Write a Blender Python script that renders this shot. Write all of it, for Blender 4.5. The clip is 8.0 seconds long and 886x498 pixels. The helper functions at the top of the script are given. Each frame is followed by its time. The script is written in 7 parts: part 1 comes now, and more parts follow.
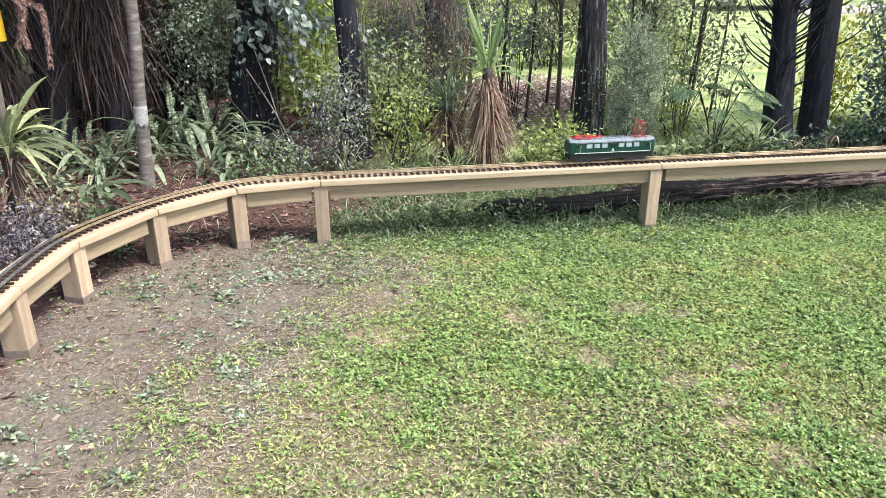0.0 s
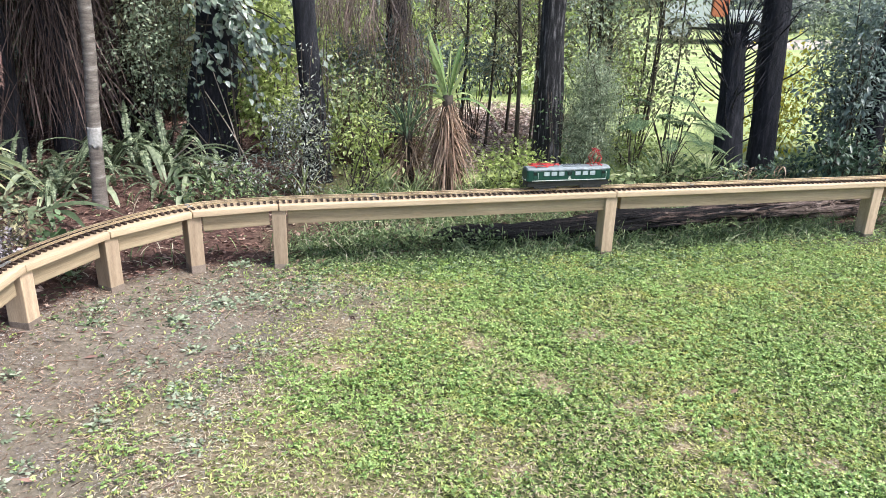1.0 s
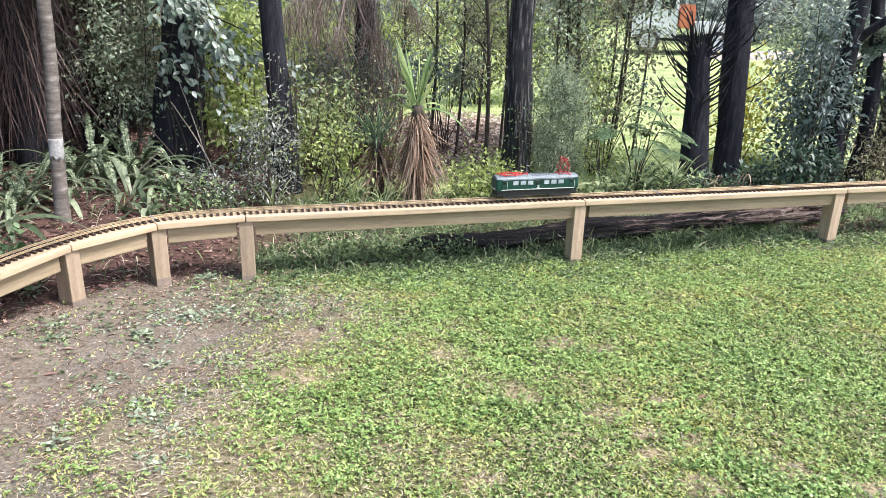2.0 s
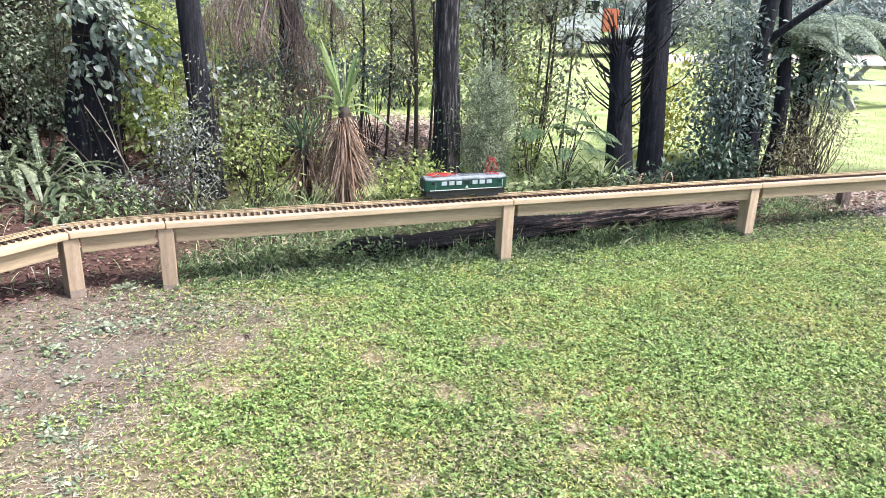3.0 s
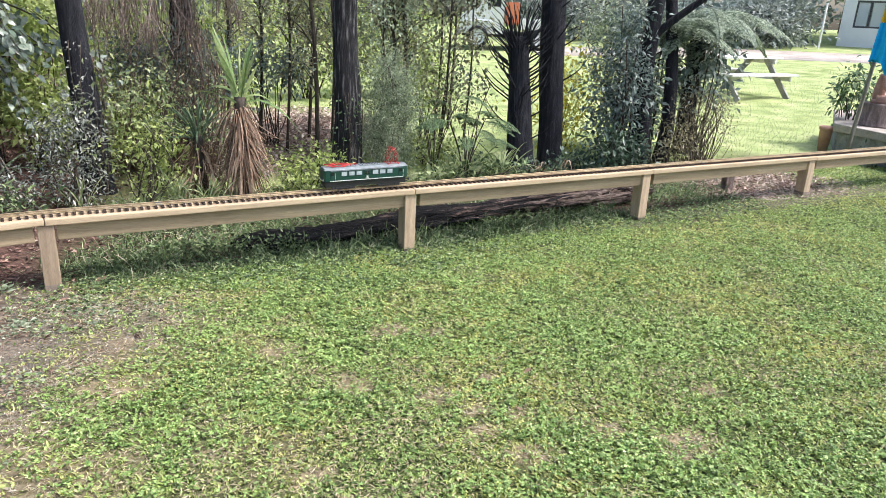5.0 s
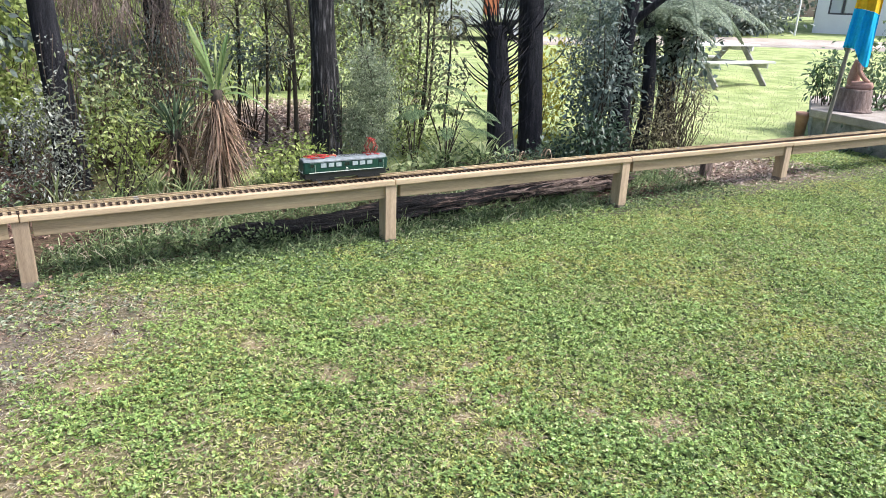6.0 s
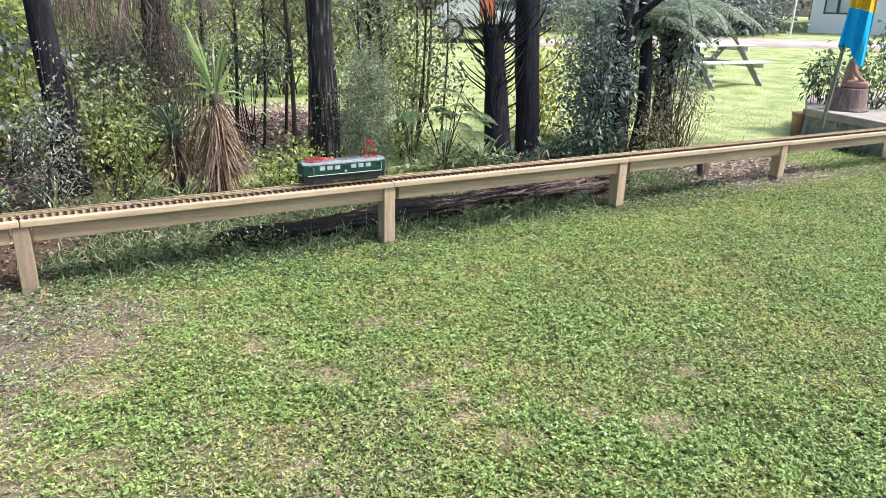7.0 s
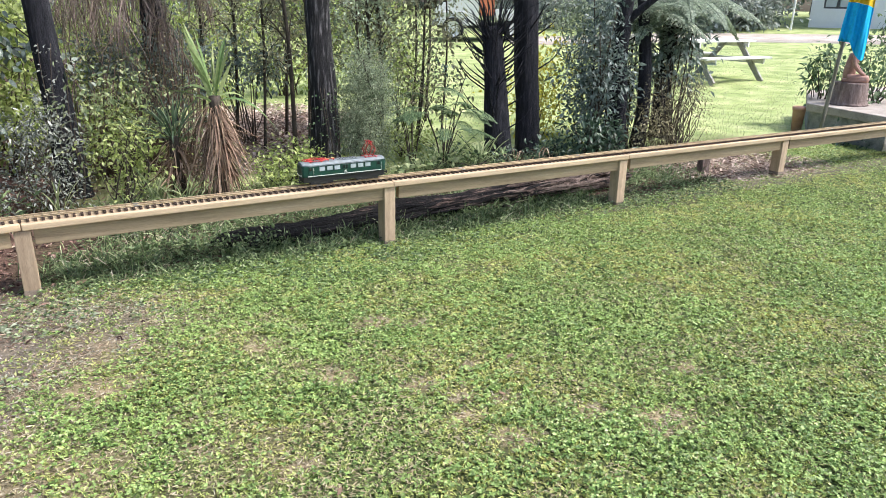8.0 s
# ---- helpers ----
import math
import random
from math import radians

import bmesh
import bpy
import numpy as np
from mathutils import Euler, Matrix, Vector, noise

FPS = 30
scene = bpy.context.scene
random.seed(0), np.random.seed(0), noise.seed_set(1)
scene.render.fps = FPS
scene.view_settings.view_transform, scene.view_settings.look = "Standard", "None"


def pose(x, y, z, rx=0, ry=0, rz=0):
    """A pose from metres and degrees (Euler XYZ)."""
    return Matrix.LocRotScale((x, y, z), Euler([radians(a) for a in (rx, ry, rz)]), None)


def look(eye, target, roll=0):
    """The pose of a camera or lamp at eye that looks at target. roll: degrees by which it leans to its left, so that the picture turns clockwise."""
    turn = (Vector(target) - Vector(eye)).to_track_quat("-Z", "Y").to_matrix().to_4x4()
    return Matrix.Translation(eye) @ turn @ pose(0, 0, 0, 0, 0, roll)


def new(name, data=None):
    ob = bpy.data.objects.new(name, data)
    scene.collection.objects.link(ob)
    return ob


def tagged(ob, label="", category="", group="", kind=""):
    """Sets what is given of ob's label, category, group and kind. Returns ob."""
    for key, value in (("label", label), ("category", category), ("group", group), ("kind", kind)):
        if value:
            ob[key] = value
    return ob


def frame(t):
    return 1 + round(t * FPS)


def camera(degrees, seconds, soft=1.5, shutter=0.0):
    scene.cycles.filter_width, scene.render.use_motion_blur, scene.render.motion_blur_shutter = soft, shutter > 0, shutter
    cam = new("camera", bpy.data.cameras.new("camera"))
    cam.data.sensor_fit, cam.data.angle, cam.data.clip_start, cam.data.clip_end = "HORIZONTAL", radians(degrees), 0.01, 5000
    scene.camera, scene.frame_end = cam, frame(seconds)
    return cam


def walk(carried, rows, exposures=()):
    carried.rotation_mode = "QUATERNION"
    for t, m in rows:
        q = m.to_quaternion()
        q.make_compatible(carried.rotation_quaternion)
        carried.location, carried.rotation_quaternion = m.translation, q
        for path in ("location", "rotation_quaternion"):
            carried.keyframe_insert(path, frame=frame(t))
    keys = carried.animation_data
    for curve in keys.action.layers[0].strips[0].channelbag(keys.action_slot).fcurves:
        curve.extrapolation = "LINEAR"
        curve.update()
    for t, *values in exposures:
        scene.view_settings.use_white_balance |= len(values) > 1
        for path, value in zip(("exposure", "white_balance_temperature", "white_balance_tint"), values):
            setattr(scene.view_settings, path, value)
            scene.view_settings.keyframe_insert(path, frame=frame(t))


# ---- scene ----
cam = camera(64.40, 8.0, 0.6)
PATH = [
    (0.0, pose(-0.000, -0.000, 1.500, 68.204, -0.054, 2.409)),
    (0.5, pose(-0.003, -0.003, 1.518, 69.470, -1.124, 0.615)),
    (1.0, pose(0.010, -0.004, 1.512, 70.189, -1.550, -0.468)),
    (1.2, pose(0.013, -0.003, 1.507, 70.282, -1.720, -0.803)),
    (2.3, pose(0.045, 0.008, 1.505, 71.413, -1.843, -4.128)),
    (2.5, pose(0.050, 0.005, 1.498, 71.568, -2.079, -5.424)),
    (3.0, pose(0.075, 0.029, 1.487, 71.524, -1.942, -8.077)),
    (3.5, pose(0.093, 0.013, 1.486, 71.332, -2.148, -9.857)),
    (4.0, pose(0.108, 0.011, 1.475, 71.355, -2.662, -11.699)),
    (4.5, pose(0.124, 0.013, 1.473, 70.862, -2.633, -13.489)),
    (4.7, pose(0.130, 0.016, 1.470, 71.357, -2.611, -14.354)),
    (5.8, pose(0.149, 0.006, 1.457, 70.740, -2.396, -16.640)),
    (6.0, pose(0.149, 0.008, 1.457, 70.674, -2.178, -16.921)),
    (6.5, pose(0.149, -0.000, 1.457, 70.529, -2.033, -17.387)),
    (7.0, pose(0.141, -0.009, 1.458, 70.883, -1.729, -17.210)),
    (7.5, pose(0.142, -0.019, 1.460, 71.177, -1.287, -16.816)),
    (8.0, pose(0.151, -0.020, 1.458, 70.816, -1.085, -17.214)),
]
walk(cam, PATH, [(0.0, 1.13, 6000, 12), (1.2, 1.12, 6000, 12), (2.4, 1.29, 5980, 15), (3.0, 1.36, 5980, 16), (3.6, 1.10, 6050, 15), (4.5, 1.03, 6100, 14), (6.0, 1.01, 6100, 13), (8.0, 1.00, 6100, 13)])

# ---- world and light ----
world = bpy.data.worlds.new("world")
scene.world = world
world.use_nodes = True
wn = world.node_tree.nodes
wl = world.node_tree.links
sky = wn.new("ShaderNodeTexSky")
sky.sky_type = "NISHITA"
sky.sun_disc = False
sky.sun_elevation = radians(54)
sky.sun_rotation = radians(110)
sky.air_density = 1.0
sky.dust_density = 4.0
sky.ozone_density = 1.0
wn["Background"].inputs["Strength"].default_value = 0.148
wl.new(sky.outputs["Color"], wn["Background"].inputs["Color"])

sun = new("sun", bpy.data.lights.new("sun", "SUN"))
sun.data.energy = 2.3
sun.data.angle = radians(11)
sun.data.color = (1.0, 0.97, 0.92)
sun.matrix_basis = look((7.3, -2.6, 10.6), (0, 0, 0))
scene.view_settings.exposure = 1.0


# ---- materials ----
def nodes_of(name):
    m = bpy.data.materials.new(name)
    m.use_nodes = True
    return m, m.node_tree.nodes, m.node_tree.links, m.node_tree.nodes["Principled BSDF"]


def ramp(n, stops):
    r = n.new("ShaderNodeValToRGB")
    e = r.color_ramp.elements
    while len(e) < len(stops):
        e.new(0.5)
    for k, (p, c) in enumerate(stops):
        e[k].position = p
        e[k].color = (*c, 1)
    return r


def noise_node(n, l, coord, scale, detail=4, rough=0.6, stretch=None):
    t = n.new("ShaderNodeTexNoise")
    t.inputs["Scale"].default_value = scale
    t.inputs["Detail"].default_value = detail
    t.inputs["Roughness"].default_value = rough
    if stretch:
        mp = n.new("ShaderNodeMapping")
        mp.inputs["Scale"].default_value = stretch
        l.new(coord, mp.inputs["Vector"])
        coord = mp.outputs["Vector"]
    l.new(coord, t.inputs["Vector"])
    return t


def mixed(n, l, a, b, fac, mode="MIX"):
    m = n.new("ShaderNodeMix")
    m.data_type = "RGBA"
    m.blend_type = mode
    if isinstance(fac, float):
        m.inputs[0].default_value = fac
    else:
        l.new(fac, m.inputs[0])
    for v, k in ((a, 6), (b, 7)):
        if isinstance(v, tuple):
            m.inputs[k].default_value = (*v, 1)
        else:
            l.new(v, m.inputs[k])
    return m.outputs[2]


def surface(name, stops, scale=20.0, rough=0.7, bump=0.3, depth=0.01, stretch=None, metal=0.0, fine=160.0, spread=0.25, piece=0.0, spec=0.4):
    """Two scales of noise through a colour ramp, with relief. spread: how strong the fine grain is; piece: how much pieces differ."""
    m, n, l, b = nodes_of(name)
    tc = n.new("ShaderNodeTexCoord")
    co = tc.outputs["Object"]
    big = noise_node(n, l, co, scale, 5, 0.6, stretch)
    small = noise_node(n, l, co, fine, 3, 0.6, stretch)
    r = ramp(n, stops)
    l.new(big.outputs["Fac"], r.inputs["Fac"])
    g = ramp(n, [(0.3, (1 - spread,) * 3), (0.7, (1 + spread,) * 3)])
    l.new(small.outputs["Fac"], g.inputs["Fac"])
    col = mixed(n, l, r.outputs["Color"], g.outputs["Color"], 1.0, "MULTIPLY")
    if piece:
        oi = n.new("ShaderNodeObjectInfo")
        pr = ramp(n, [(0.0, (1 - piece,) * 3), (1.0, (1 + piece,) * 3)])
        l.new(oi.outputs["Random"], pr.inputs["Fac"])
        col = mixed(n, l, col, pr.outputs["Color"], 1.0, "MULTIPLY")
    l.new(col, b.inputs["Base Color"])
    b.inputs["Roughness"].default_value = rough
    b.inputs["Metallic"].default_value = metal
    b.inputs["Specular IOR Level"].default_value = spec
    if bump:
        bp = n.new("ShaderNodeBump")
        bp.inputs["Strength"].default_value = bump
        bp.inputs["Distance"].default_value = depth
        ad = n.new("ShaderNodeMath")
        ad.operation = "ADD"
        l.new(big.outputs["Fac"], ad.inputs[0])
        l.new(small.outputs["Fac"], ad.inputs[1])
        l.new(ad.outputs[0], bp.inputs["Height"])
        l.new(bp.outputs["Normal"], b.inputs["Normal"])
    return m


def calm(c, k=0.22):
    """A leaf colour drawn a little towards grey."""
    grey = 0.3 * c[0] + 0.6 * c[1] + 0.1 * c[2]
    return tuple(1.04 * (v * (1 - k) + grey * k) for v in c)


def leafy(name, stops, rough=0.5, through_light=0.3, patch=None, patch_scale=1.2, spec=0.35, vein=40.0, grey=0.22, swing=0.21):
    """Leaf material: every leaf takes its own shade; light passes through in part. patch: a second tint in broad drifts."""
    m, n, l, b = nodes_of(name)
    geo = n.new("ShaderNodeNewGeometry")
    r = ramp(n, [(p, calm(c, grey)) for p, c in stops])
    l.new(geo.outputs["Random Per Island"], r.inputs["Fac"])
    col = r.outputs["Color"]
    tc = n.new("ShaderNodeTexCoord")
    if patch:
        pn = noise_node(n, l, tc.outputs["Object"], patch_scale, 4, 0.6)
        pr = ramp(n, [(0.45, (0, 0, 0)), (0.62, (1, 1, 1))])
        l.new(pn.outputs["Fac"], pr.inputs["Fac"])
        col = mixed(n, l, col, calm(patch, grey), pr.outputs["Color"])
    vn = noise_node(n, l, tc.outputs["Object"], vein, 2, 0.5)
    vr = ramp(n, [(0.32, (1 - swing,) * 3), (0.68, (1 + swing,) * 3)])
    l.new(vn.outputs["Fac"], vr.inputs["Fac"])
    col = mixed(n, l, col, vr.outputs["Color"], 1.0, "MULTIPLY")
    l.new(col, b.inputs["Base Color"])
    b.inputs["Roughness"].default_value = rough
    b.inputs["Specular IOR Level"].default_value = spec
    tr = n.new("ShaderNodeBsdfTranslucent")
    l.new(col, tr.inputs["Color"])
    mx = n.new("ShaderNodeMixShader")
    mx.inputs[0].default_value = through_light
    l.new(b.outputs[0], mx.inputs[1])
    l.new(tr.outputs[0], mx.inputs[2])
    l.new(mx.outputs[0], n["Material Output"].inputs["Surface"])
    return m


def plain(name, color, rough=0.5, metal=0.0, spec=0.5, grime=0.12, scale=30.0):
    c = Vector(color)
    return surface(name, [(0.3, tuple(c * (1 - grime))), (0.7, tuple(c * (1 + grime)))], scale, rough, 0.05, 0.002, None, metal, 220.0, 0.06, 0.0, spec)


M_timber = surface("treated_pine", [(0.25, (0.32, 0.232, 0.142)), (0.5, (0.47, 0.36, 0.228)), (0.8, (0.59, 0.468, 0.312))], 5.0, 0.75, 0.25, 0.003, (0.35, 6.0, 6.0), fine=60.0, spread=0.16, piece=0.1)
M_timber_post = surface("treated_pine_upright", [(0.25, (0.26, 0.19, 0.122)), (0.5, (0.41, 0.31, 0.205)), (0.8, (0.53, 0.415, 0.285))], 5.0, 0.8, 0.25, 0.003, (6.0, 6.0, 0.5), fine=60.0, spread=0.16, piece=0.2)
# beam pine toned darker: shade below the overhanging board is in the colour
M_beam = surface("shade_toned_pine_beam", [(0.25, (0.22, 0.166, 0.10)), (0.5, (0.325, 0.252, 0.155)), (0.8, (0.42, 0.338, 0.215))], 5.0, 0.8, 0.25, 0.003, (0.35, 6.0, 6.0), fine=60.0, spread=0.16, piece=0.1)
M_damp = surface("damp_timber", [(0.3, (0.16, 0.125, 0.10)), (0.7, (0.28, 0.225, 0.17))], 14.0, 0.7, 0.2, 0.003, piece=0.1)
M_rail = surface("tarnished_brass_rail", [(0.3, (0.29, 0.22, 0.13)), (0.7, (0.50, 0.40, 0.25))], 12.0, 0.52, 0.0, metal=0.75, piece=0.08)
M_rail_steel = surface("dull_steel_rail", [(0.3, (0.30, 0.30, 0.29)), (0.7, (0.56, 0.56, 0.54))], 12.0, 0.38, 0.0, metal=0.85)
M_sleeper = surface("brown_plastic_sleeper", [(0.3, (0.030, 0.018, 0.012)), (0.7, (0.07, 0.045, 0.03))], 30.0, 0.7, 0.0, piece=0.25)
M_steel = plain("dull_steel", (0.35, 0.34, 0.32), 0.45, 0.8)
M_bark_dark = surface("dark_fibrous_bark", [(0.35, (0.008, 0.0082, 0.011)), (0.55, (0.020, 0.020, 0.026)), (0.72, (0.050, 0.049, 0.056))], 9.0, 0.95, 0.7, 0.02, (5.0, 5.0, 0.7), fine=70.0, spread=0.4)
M_bark_streak = surface("furrowed_grey_bark", [(0.40, (0.010, 0.009, 0.010)), (0.54, (0.03, 0.029, 0.03)), (0.68, (0.19, 0.18, 0.18))], 10.0, 0.95, 0.8, 0.02, (5.0, 5.0, 0.5), fine=60.0, spread=0.4)
M_bark_thin = surface("brown_sapling_bark", [(0.3, (0.03, 0.024, 0.018)), (0.7, (0.10, 0.08, 0.06))], 12.0, 0.9, 0.4, 0.006, (4.0, 4.0, 0.8), fine=80.0, spread=0.3)
M_palm_bark = surface("ringed_grey_palm_bark", [(0.3, (0.075, 0.062, 0.050)), (0.55, (0.165, 0.142, 0.12)), (0.75, (0.33, 0.305, 0.27))], 6.0, 0.85, 0.4, 0.006, (1.5, 1.5, 6.0), fine=70.0, spread=0.3)
M_red_twig = surface("reddish_brown_twig", [(0.3, (0.085, 0.055, 0.042)), (0.7, (0.20, 0.135, 0.105))], 14.0, 0.9, 0.3, 0.004, fine=80.0)
M_pale_stick = surface("weathered_pale_twig", [(0.3, (0.17, 0.14, 0.11)), (0.7, (0.38, 0.33, 0.27))], 14.0, 0.9, 0.3, 0.004, fine=80.0)
M_lichen = surface("pale_lichen", [(0.3, (0.22, 0.21, 0.19)), (0.7, (0.44, 0.43, 0.40))], 12.0, 0.9, 0.2, 0.003, fine=70.0)

M_stump = surface("weathered_stump_wood", [(0.3, (0.10, 0.07, 0.06)), (0.55, (0.24, 0.18, 0.155)), (0.8, (0.42, 0.35, 0.31))], 6.0, 0.9, 0.6, 0.02, (4.0, 4.0, 0.8), fine=50.0, spread=0.3)
M_concrete = surface("stained_concrete", [(0.3, (0.25, 0.22, 0.185)), (0.55, (0.38, 0.335, 0.285)), (0.8, (0.50, 0.45, 0.39))], 4.0, 0.9, 0.3, 0.004, fine=90.0)
M_concrete_wet = surface("mossy_concrete_face", [(0.3, (0.09, 0.10, 0.08)), (0.5, (0.24, 0.235, 0.205)), (0.75, (0.42, 0.40, 0.36))], 6.0, 0.9, 0.4, 0.006, fine=80.0)
M_terracotta = surface("terracotta", [(0.3, (0.38, 0.20, 0.14)), (0.7, (0.56, 0.35, 0.27))], 9.0, 0.8, 0.15, 0.003)
M_statue = surface("weathered_clay", [(0.3, (0.27, 0.145, 0.11)), (0.7, (0.41, 0.245, 0.19))], 8.0, 0.75, 0.15, 0.003)
M_table = surface("silvered_painted_timber", [(0.3, (0.48, 0.47, 0.44)), (0.6, (0.68, 0.67, 0.63)), (0.8, (0.8, 0.79, 0.75))], 6.0, 0.75, 0.25, 0.003, (0.5, 6.0, 6.0), fine=50.0, piece=0.1)
# same timber as the planks; the legs' darker grey is painted shade
M_table_leg = surface("shade_grey_table_timber", [(0.3, (0.20, 0.19, 0.175)), (0.7, (0.40, 0.39, 0.36))], 6.0, 0.85, 0.25, 0.003, fine=50.0, piece=0.1)
M_wall = plain("white_wall_paint", (0.78, 0.78, 0.76), 0.6, grime=0.05, scale=2.0)
M_roof = plain("grey_roof_sheet", (0.22, 0.23, 0.24), 0.5)
M_frame_dark = plain("dark_window_frame", (0.06, 0.06, 0.065), 0.4)
M_white = plain("white_vehicle_paint", (0.75, 0.75, 0.74), 0.3)
M_orange = plain("orange_paint", (0.62, 0.20, 0.10), 0.4)
M_tyre = plain("black_rubber", (0.018, 0.018, 0.018), 0.85)
M_dark = plain("dark_underframe", (0.018, 0.019, 0.02), 0.55)
M_green_loco = plain("locomotive_green", (0.009, 0.050, 0.034), 0.32, grime=0.08)
M_green_dark = plain("dark_green_trim", (0.01, 0.05, 0.035), 0.4)
M_cream = plain("cream_line_paint", (0.70, 0.70, 0.62), 0.45)
M_silver = plain("silver_grey_roof", (0.22, 0.25, 0.25), 0.5, 0.2, grime=0.3)
M_red = plain("red_pantograph_paint", (0.50, 0.04, 0.035), 0.5)
M_lamp = plain("lamp_lens", (0.8, 0.78, 0.7), 0.15)
M_yellow_cloth = plain("yellow_cloth", (0.80, 0.52, 0.03), 0.8, spec=0.1)
M_blue_cloth = plain("sky_blue_cloth", (0.03, 0.47, 0.82), 0.8, spec=0.1)
M_pole = surface("weathered_pole_wood", [(0.3, (0.12, 0.11, 0.08)), (0.7, (0.30, 0.28, 0.22))], 8.0, 0.9, 0.3, 0.004, (5, 5, 0.6))

# leaves
L_grass = leafy("lawn_grass_blades", [(0.0, (0.095, 0.145, 0.028)), (0.3, (0.25, 0.355, 0.078)), (0.7, (0.41, 0.505, 0.135)), (1.0, (0.57, 0.615, 0.245))], 0.5, 0.3, (0.49, 0.50, 0.145), 1.3, grey=0.07, vein=40.0, swing=0.4)
L_clover = leafy("clover_leaves", [(0.0, (0.07, 0.13, 0.026)), (0.45, (0.19, 0.315, 0.07)), (0.8, (0.32, 0.435, 0.12)), (1.0, (0.45, 0.53, 0.22))], 0.42, 0.25, (0.27, 0.39, 0.10), 2.0, grey=0.06, vein=36.0, swing=0.4)
L_straw = leafy("dry_grass", [(0.0, (0.28, 0.215, 0.125)), (0.5, (0.44, 0.37, 0.235)), (1.0, (0.60, 0.54, 0.37))], 0.7, 0.2)
L_thatch = leafy("dead_lawn_thatch", [(0.0, (0.21, 0.165, 0.085)), (0.5, (0.37, 0.305, 0.165)), (1.0, (0.52, 0.45, 0.27))], 0.7, 0.2, grey=0.1)
L_field = leafy("field_grass", [(0.0, (0.28, 0.355, 0.135)), (0.5, (0.35, 0.42, 0.185)), (1.0, (0.44, 0.485, 0.25))], 0.6, 0.4, (0.41, 0.42, 0.20), 0.6)
# shade under and behind the trestle is put into this darker green
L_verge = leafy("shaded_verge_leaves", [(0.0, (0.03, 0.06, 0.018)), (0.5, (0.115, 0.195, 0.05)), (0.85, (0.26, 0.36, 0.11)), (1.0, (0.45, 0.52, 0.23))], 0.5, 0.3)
L_litter = leafy("dry_leaf_litter", [(0.0, (0.045, 0.024, 0.019)), (0.4, (0.13, 0.066, 0.049)), (0.75, (0.26, 0.15, 0.112)), (1.0, (0.46, 0.34, 0.26))], 0.8, 0.1, grey=0.06)
# palest tone of this ramp stands in for glints on the leaves
L_silver = leafy("silver_grey_leaves", [(0.0, (0.06, 0.072, 0.055)), (0.45, (0.19, 0.215, 0.165)), (0.85, (0.38, 0.41, 0.33)), (1.0, (0.58, 0.62, 0.53))], 0.5, 0.25, spec=0.3)
L_bright = leafy("bright_green_leaves", [(0.0, (0.08, 0.14, 0.04)), (0.5, (0.30, 0.39, 0.12)), (1.0, (0.58, 0.63, 0.29))], 0.5, 0.45)
# lighter leaf green; sunlight on the undergrowth is put into its colour
L_lime = leafy("sunlit_lime_leaves", [(0.0, (0.15, 0.20, 0.05)), (0.3, (0.36, 0.45, 0.115)), (0.7, (0.54, 0.62, 0.20)), (1.0, (0.68, 0.73, 0.34))], 0.5, 0.5, (0.27, 0.34, 0.09), 3.2, grey=0.05)
L_olive = leafy("olive_small_leaves", [(0.0, (0.085, 0.085, 0.04)), (0.35, (0.27, 0.27, 0.13)), (0.75, (0.49, 0.48, 0.25)), (0.92, (0.60, 0.55, 0.29)), (1.0, (0.60, 0.44, 0.20))], 0.5, 0.48, (0.20, 0.19, 0.09), 2.6)
L_deep = leafy("deep_green_leaves", [(0.0, (0.018, 0.045, 0.022)), (0.5, (0.04, 0.09, 0.045)), (1.0, (0.10, 0.17, 0.09))], 0.4, 0.2, spec=0.5)
L_bluegreen = leafy("blue_green_leaves", [(0.0, (0.055, 0.09, 0.072)), (0.5, (0.19, 0.26, 0.215)), (0.85, (0.36, 0.44, 0.38)), (1.0, (0.52, 0.60, 0.53))], 0.4, 0.35, (0.10, 0.16, 0.125), 3.6, spec=0.5)
L_feather = leafy("feathery_grey_green", [(0.0, (0.12, 0.165, 0.085)), (0.5, (0.32, 0.40, 0.22)), (1.0, (0.56, 0.64, 0.42))], 0.6, 0.45)
# bright yellow carries the sunlight falling through this shrub
L_yellow = leafy("sunlit_yellow_leaves", [(0.0, (0.42, 0.40, 0.05)), (0.4, (0.72, 0.62, 0.09)), (1.0, (0.88, 0.78, 0.22))], 0.55, 0.6, grey=0.02)
L_bronze = leafy("bronze_twiggy_leaves", [(0.0, (0.07, 0.06, 0.028)), (0.5, (0.21, 0.185, 0.085)), (1.0, (0.44, 0.40, 0.18))], 0.6, 0.3)
L_cabbage = leafy("cabbage_tree_green", [(0.0, (0.10, 0.20, 0.04)), (0.5, (0.20, 0.32, 0.07)), (1.0, (0.36, 0.42, 0.13))], 0.45, 0.3)
# shaded copy of the green above, with the shade in its colour
L_cabbage_dark = leafy("cabbage_tree_shade_green", [(0.0, (0.045, 0.09, 0.04)), (0.5, (0.10, 0.175, 0.08)), (1.0, (0.21, 0.29, 0.14))], 0.45, 0.3)
L_cabbage_pale = leafy("cabbage_tree_yellow_green", [(0.0, (0.09, 0.12, 0.04)), (0.5, (0.24, 0.29, 0.09)), (1.0, (0.48, 0.50, 0.20))], 0.45, 0.3)
L_dead = leafy("dead_strap_leaves", [(0.0, (0.10, 0.058, 0.038)), (0.5, (0.30, 0.19, 0.12)), (1.0, (0.56, 0.41, 0.28))], 0.75, 0.25, grey=0.1)
